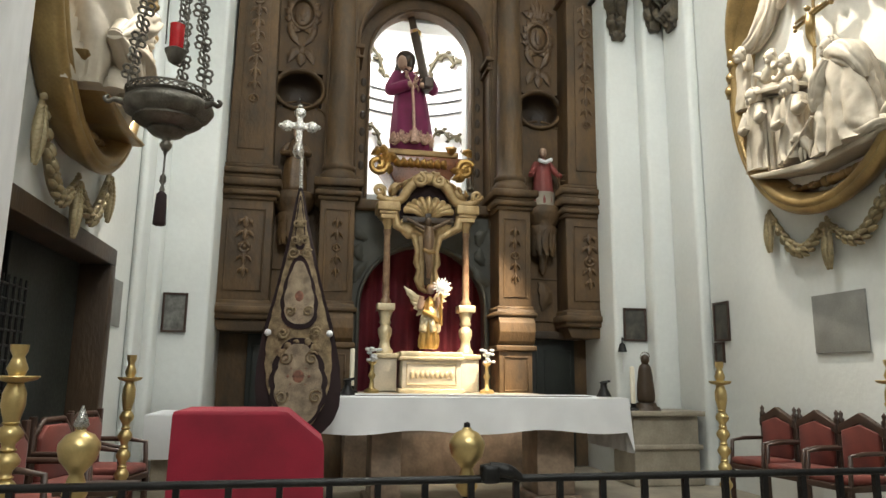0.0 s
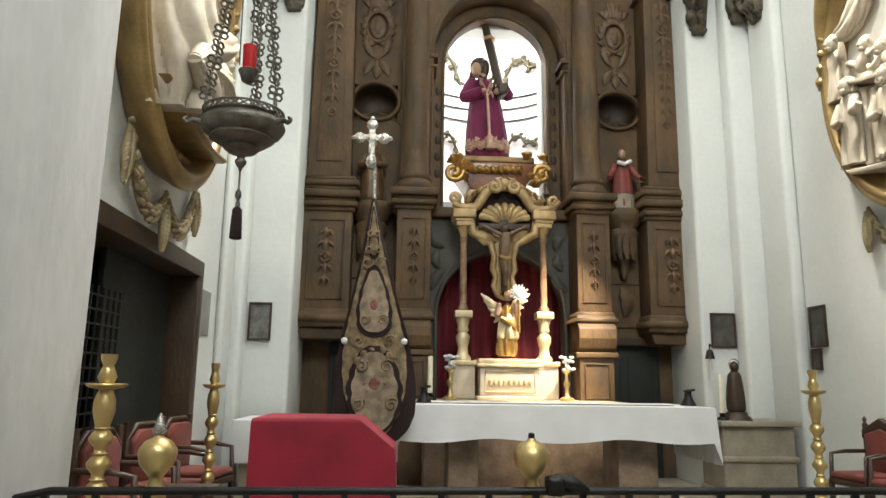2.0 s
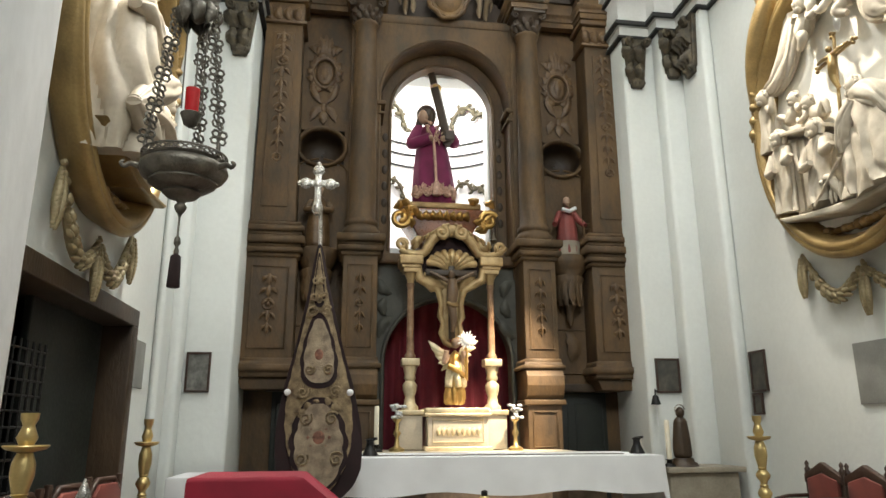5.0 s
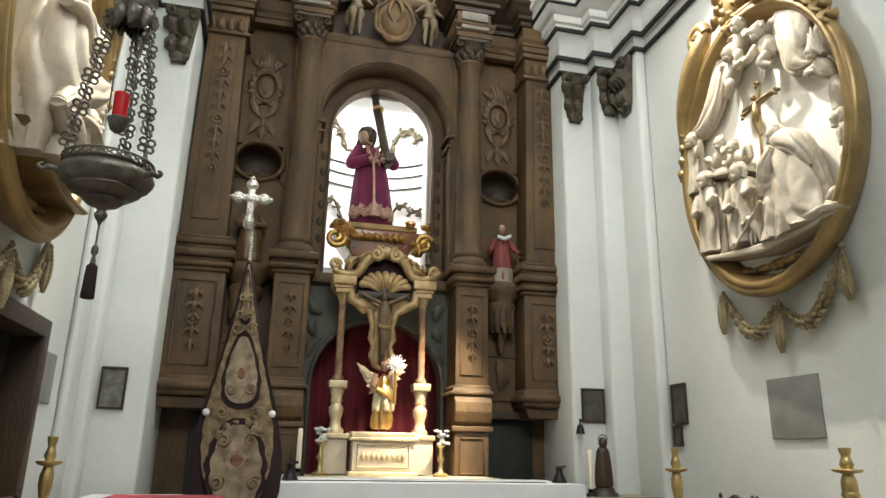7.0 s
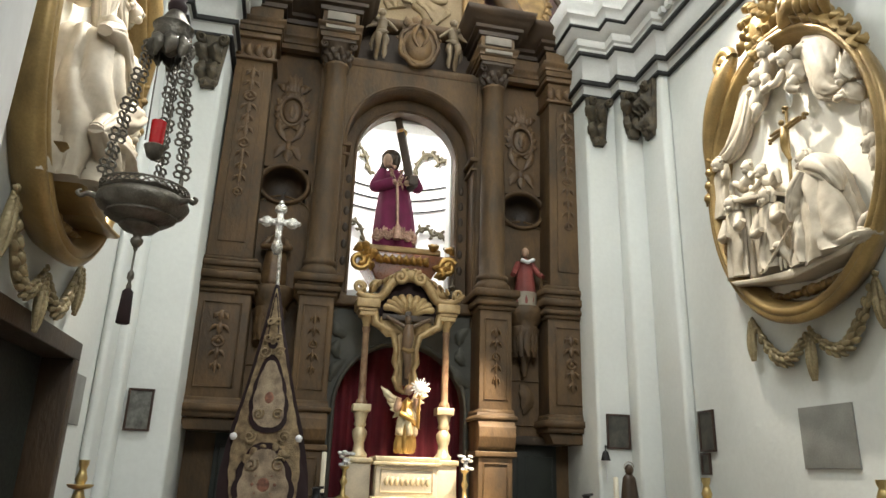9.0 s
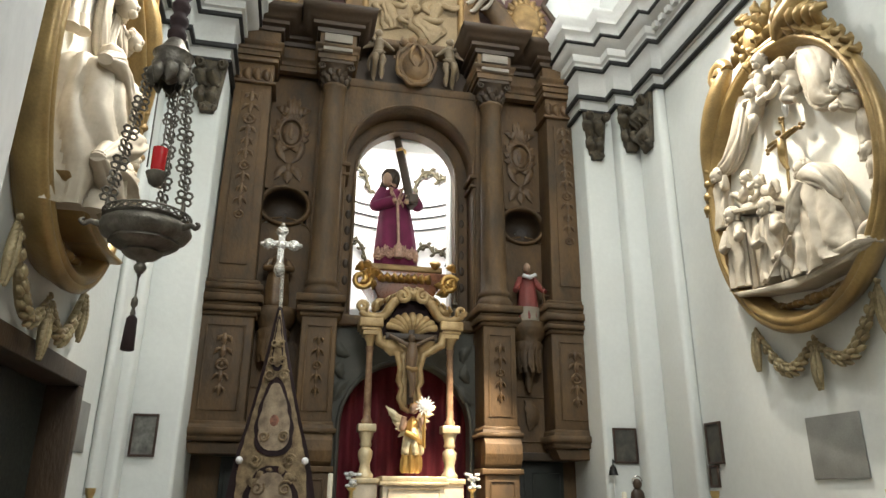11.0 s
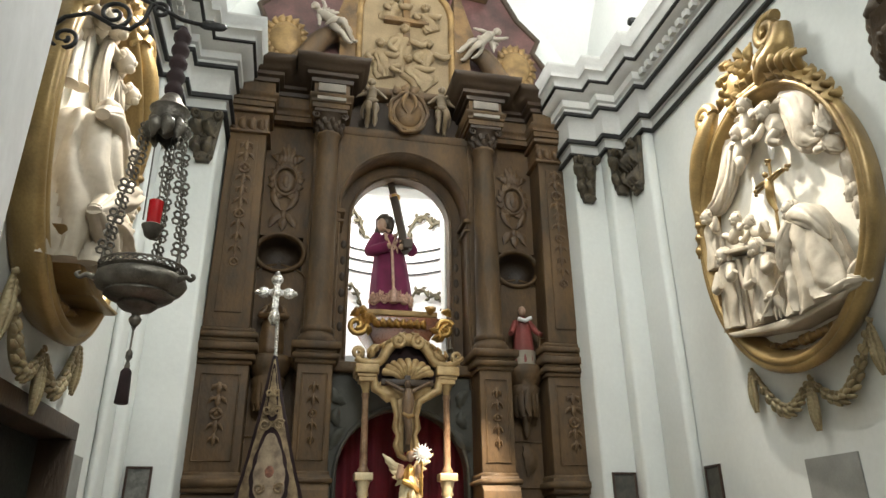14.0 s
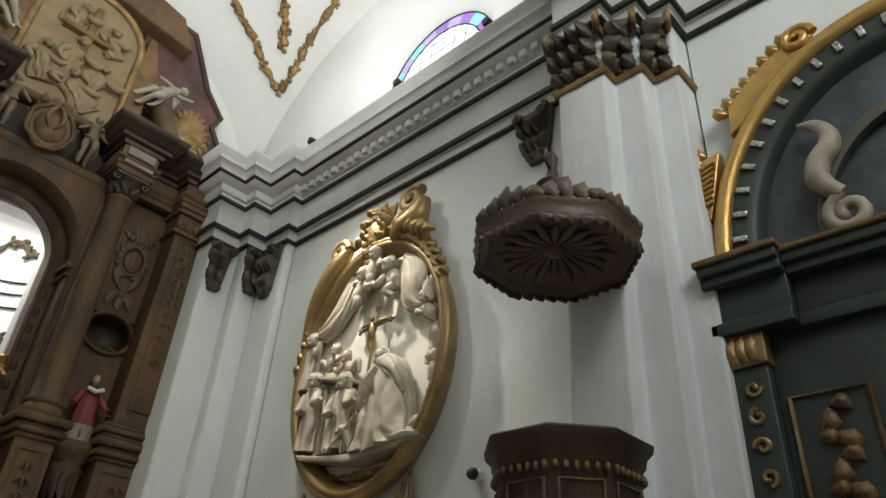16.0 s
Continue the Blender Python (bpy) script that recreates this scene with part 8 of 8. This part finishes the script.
lathe(bm, [(0.038, 3.51), (0.042, 3.55), (0.045, 3.69), (0.041, 3.69), (0.038, 3.53)], 18, Matrix.Translation((0.01, 0, 0)))
part("red_glass", bm, REDGLASS, lamp, "bright red glass light")
bm = B()
lathe(bm, [(0.014, 2.87), (0.006, 2.85), (0.006, 2.74), (0.018, 2.72), (0.02, 2.69), (0.008, 2.67), (0.016, 2.64), (0.01, 2.61)], 10)
part("drop", bm, SILVER, lamp)
bm = B()
lathe(bm, [(0.012, 2.63), (0.03, 2.61), (0.033, 2.55), (0.038, 2.43), (0.03, 2.425)], 14)
part("tassel", bm, VELVET, lamp, "dark red silk tassel")
bm = B()
pr = []
for i in range(5):
    z = 4.48 + 0.11 * i
    pr += [(0.045, z), (0.06, z + 0.03), (0.062, z + 0.06), (0.045, z + 0.09)]
lathe(bm, pr + [(0.02, 5.06)], 14)
part("sleeve", bm, VELVET, lamp, "gathered dark red velvet sleeve round the chain")

br = thing("lamp_bracket", "black wrought iron scrolled bracket for the lamp", "bracket", at=(0, 0, -0.02))
def scurl(c, r0, r1, tn, a0, hand):
    return [(x, LYC, z) for x, _, z in spiral(c, r0, r1, tn, a0, 24, hand)]
for i, pts in enumerate(([(XL, LYC, 5.3), (-1.5, LYC, 5.33), (-1.2, LYC, 5.2), (-1.0, LYC, 5.1), (-0.86, LYC, 5.08)], [(XL, LYC, 4.6), (-1.86, LYC, 4.85), (-1.75, LYC, 5.0), (-1.6, LYC, 5.06), (-1.45, LYC, 4.98), (-1.33, LYC, 4.96), (-1.25, LYC, 5.06), (-1.22, LYC, 5.2)], scurl((-1.72, 4.83), 0.1, 0.02, 1.6, math.pi * 0.9, 1), scurl((-1.45, 5.08), 0.12, 0.02, 1.6, -math.pi / 2, 1), scurl((-1.16, 5.16), 0.07, 0.02, 1.4, math.pi, -1))):
    bm = B()
    tube(bm, pts, 0.016, 7)
    part("scroll" if i else "arm", bm, IRON, br)
bm = B()
for q in range(3):
    a = radians(-20 + 25 * q)
    ball(bm, (-0.82 + 0.03 * q, LYC, 5.08), (0.07, 0.02, 0.04), 8)
part("leaf_end", bm, IRON, br)

# ---- window in the lunette, garlands on the vault, spotlights ----
win = tagged(new("window_1"), "round leaded window with a purple and blue glass border", "window", kind="structure")
STAIN = [mat("glass_" + n, c, 0.15, var=0.1, scale=4, bump=0) for n, c in (("purple", (0.30, 0.16, 0.55)), ("cyan", (0.25, 0.62, 0.75)), ("lilac", (0.45, 0.38, 0.72)))]
for st_m, c in zip(STAIN, ((0.36, 0.2, 0.6), (0.3, 0.75, 0.85), (0.5, 0.42, 0.8))):
    p = st_m.node_tree.nodes["Principled BSDF"]
    p.inputs["Emission Color"].default_value = (*c, 1)
    p.inputs["Emission Strength"].default_value = 0.7
xw = XR + 0.46
seg = 22
for i in range(seg):
    a0, a1 = 2 * math.pi * i / seg, 2 * math.pi * (i + 1) / seg
    bm = B()
    pts = [(WY + r * math.cos(a), WZ + r * math.sin(a)) for r, a in ((WR * 0.8, a0), (WR * 1.0, a0), (WR * 1.0, (a0 + a1) / 2), (WR * 1.0, a1), (WR * 0.8, a1))]
    prism(bm, pts, xw, xw + 0.01, Matrix(((0, 1, 0, 0), (1, 0, 0, 0), (0, 0, 1, 0), (0, 0, 0, 1))))
    part("border_pane", bm, STAIN[(i * 7 + i // 3) % 3], win)
bm = B()
prism(bm, [(WY + WR * 0.8 * math.cos(2 * math.pi * i / 40), WZ + WR * 0.8 * math.sin(2 * math.pi * i / 40)) for i in range(40)], xw, xw + 0.01, Matrix(((0, 1, 0, 0), (1, 0, 0, 0), (0, 0, 1, 0), (0, 0, 0, 1))))
part("clear_pane", bm, SKYGLOW, win, "bright clear glass against the sky").visible_shadow = False
bm = B()
for r in (0.8, 1.0):
    tube(bm, [(xw - 0.01, WY + WR * r * math.cos(2 * math.pi * i / 40), WZ + WR * r * math.sin(2 * math.pi * i / 40)) for i in range(40)], 0.012, 5, closed=True)
for i in range(-3, 4):
    h = math.sqrt(max(0, 0.8 ** 2 - (i * 0.22) ** 2)) * WR
    tube(bm, [(xw - 0.01, WY + i * 0.22 * WR + 0.1 * h, WZ - h * 0.95), (xw - 0.01, WY + i * 0.22 * WR - 0.1 * h, WZ + h * 0.95)], 0.007, 4)
    tube(bm, [(xw - 0.01, WY - h * 0.95, WZ + i * 0.22 * WR), (xw - 0.01, WY + h * 0.95, WZ + i * 0.22 * WR)], 0.007, 4)
part("leading", bm, IRON, win)


def vault_garland(pts, r, seed, label):
    """A gilded stucco garland lying on the vault through pts (x, y)."""
    rng = random.Random(seed)
    bm = B()
    P = []
    for a, b in zip(pts, pts[1:]):
        for i in range(6):
            x, y = a[0] + (b[0] - a[0]) * i / 6, a[1] + (b[1] - a[1]) * i / 6
            P.append(Vector((x, y, sail(x - CX, y - CY) - 0.02)))
    tube(bm, P, [r * (0.7 + 0.35 * math.sin(i * 1.7)) for i in range(len(P))], 6)
    for p in P:
        for k in range(3):
            d = Vector((rng.uniform(-1, 1), rng.uniform(-1, 1), rng.uniform(-1, 1))).normalized()
            ball(bm, p + d * r * 0.9, (r * 0.6, r * 0.45, r * 0.5), 6)
    tagged(done("vault_garland", bm, DULLGILT), label, "garland", "gilded garlands on the vault")


for s in (1, -1):
    def gx(x):
        return x if s > 0 else 2 * CX - x
    lab = "gilded stucco garland on the white vault"
    vault_garland([(gx(4.45), 8.86), (gx(4.1), 8.9), (gx(3.6), 8.82), (gx(3.0), 8.7), (gx(2.5), 8.5)], 0.085, 1, lab)
    vault_garland([(gx(4.48), 8.84), (gx(4.46), 8.4), (gx(4.38), 8.0), (gx(4.3), 7.2), (gx(4.1), 6.6)], 0.085, 2, lab)
    vault_garland([(gx(4.15), 8.45), (gx(3.95), 8.25), (gx(3.66), 7.98), (gx(3.3), 7.6)], 0.1, 3, lab)


def spotlight(x, y, z, aim):
    t = thing("spotlight", "small black spotlight standing on the cornice", "spotlight", "spotlights on the cornice", at=(x, y, z), turn=aim)
    bm = B()
    lathe(bm, [(0.05, -0.08), (0.06, -0.06), (0.065, 0.1), (0.055, 0.1), (0.05, 0.06)], 14, Matrix.Translation((0, 0, 0.08)) @ Matrix.Rotation(math.pi / 2, 4, "X"))
    part("can", bm, BLACKP, t)
    bm = B()
    box(bm, -0.02, 0.02, -0.02, 0.02, -0.01, 0.03)
    part("foot", bm, IRON, t)


for y in (7.0, 5.15, 3.6):
    spotlight(XR - 0.42, y, 8.3, 90)
    spotlight(XL + 0.42, y, 8.3, -90)
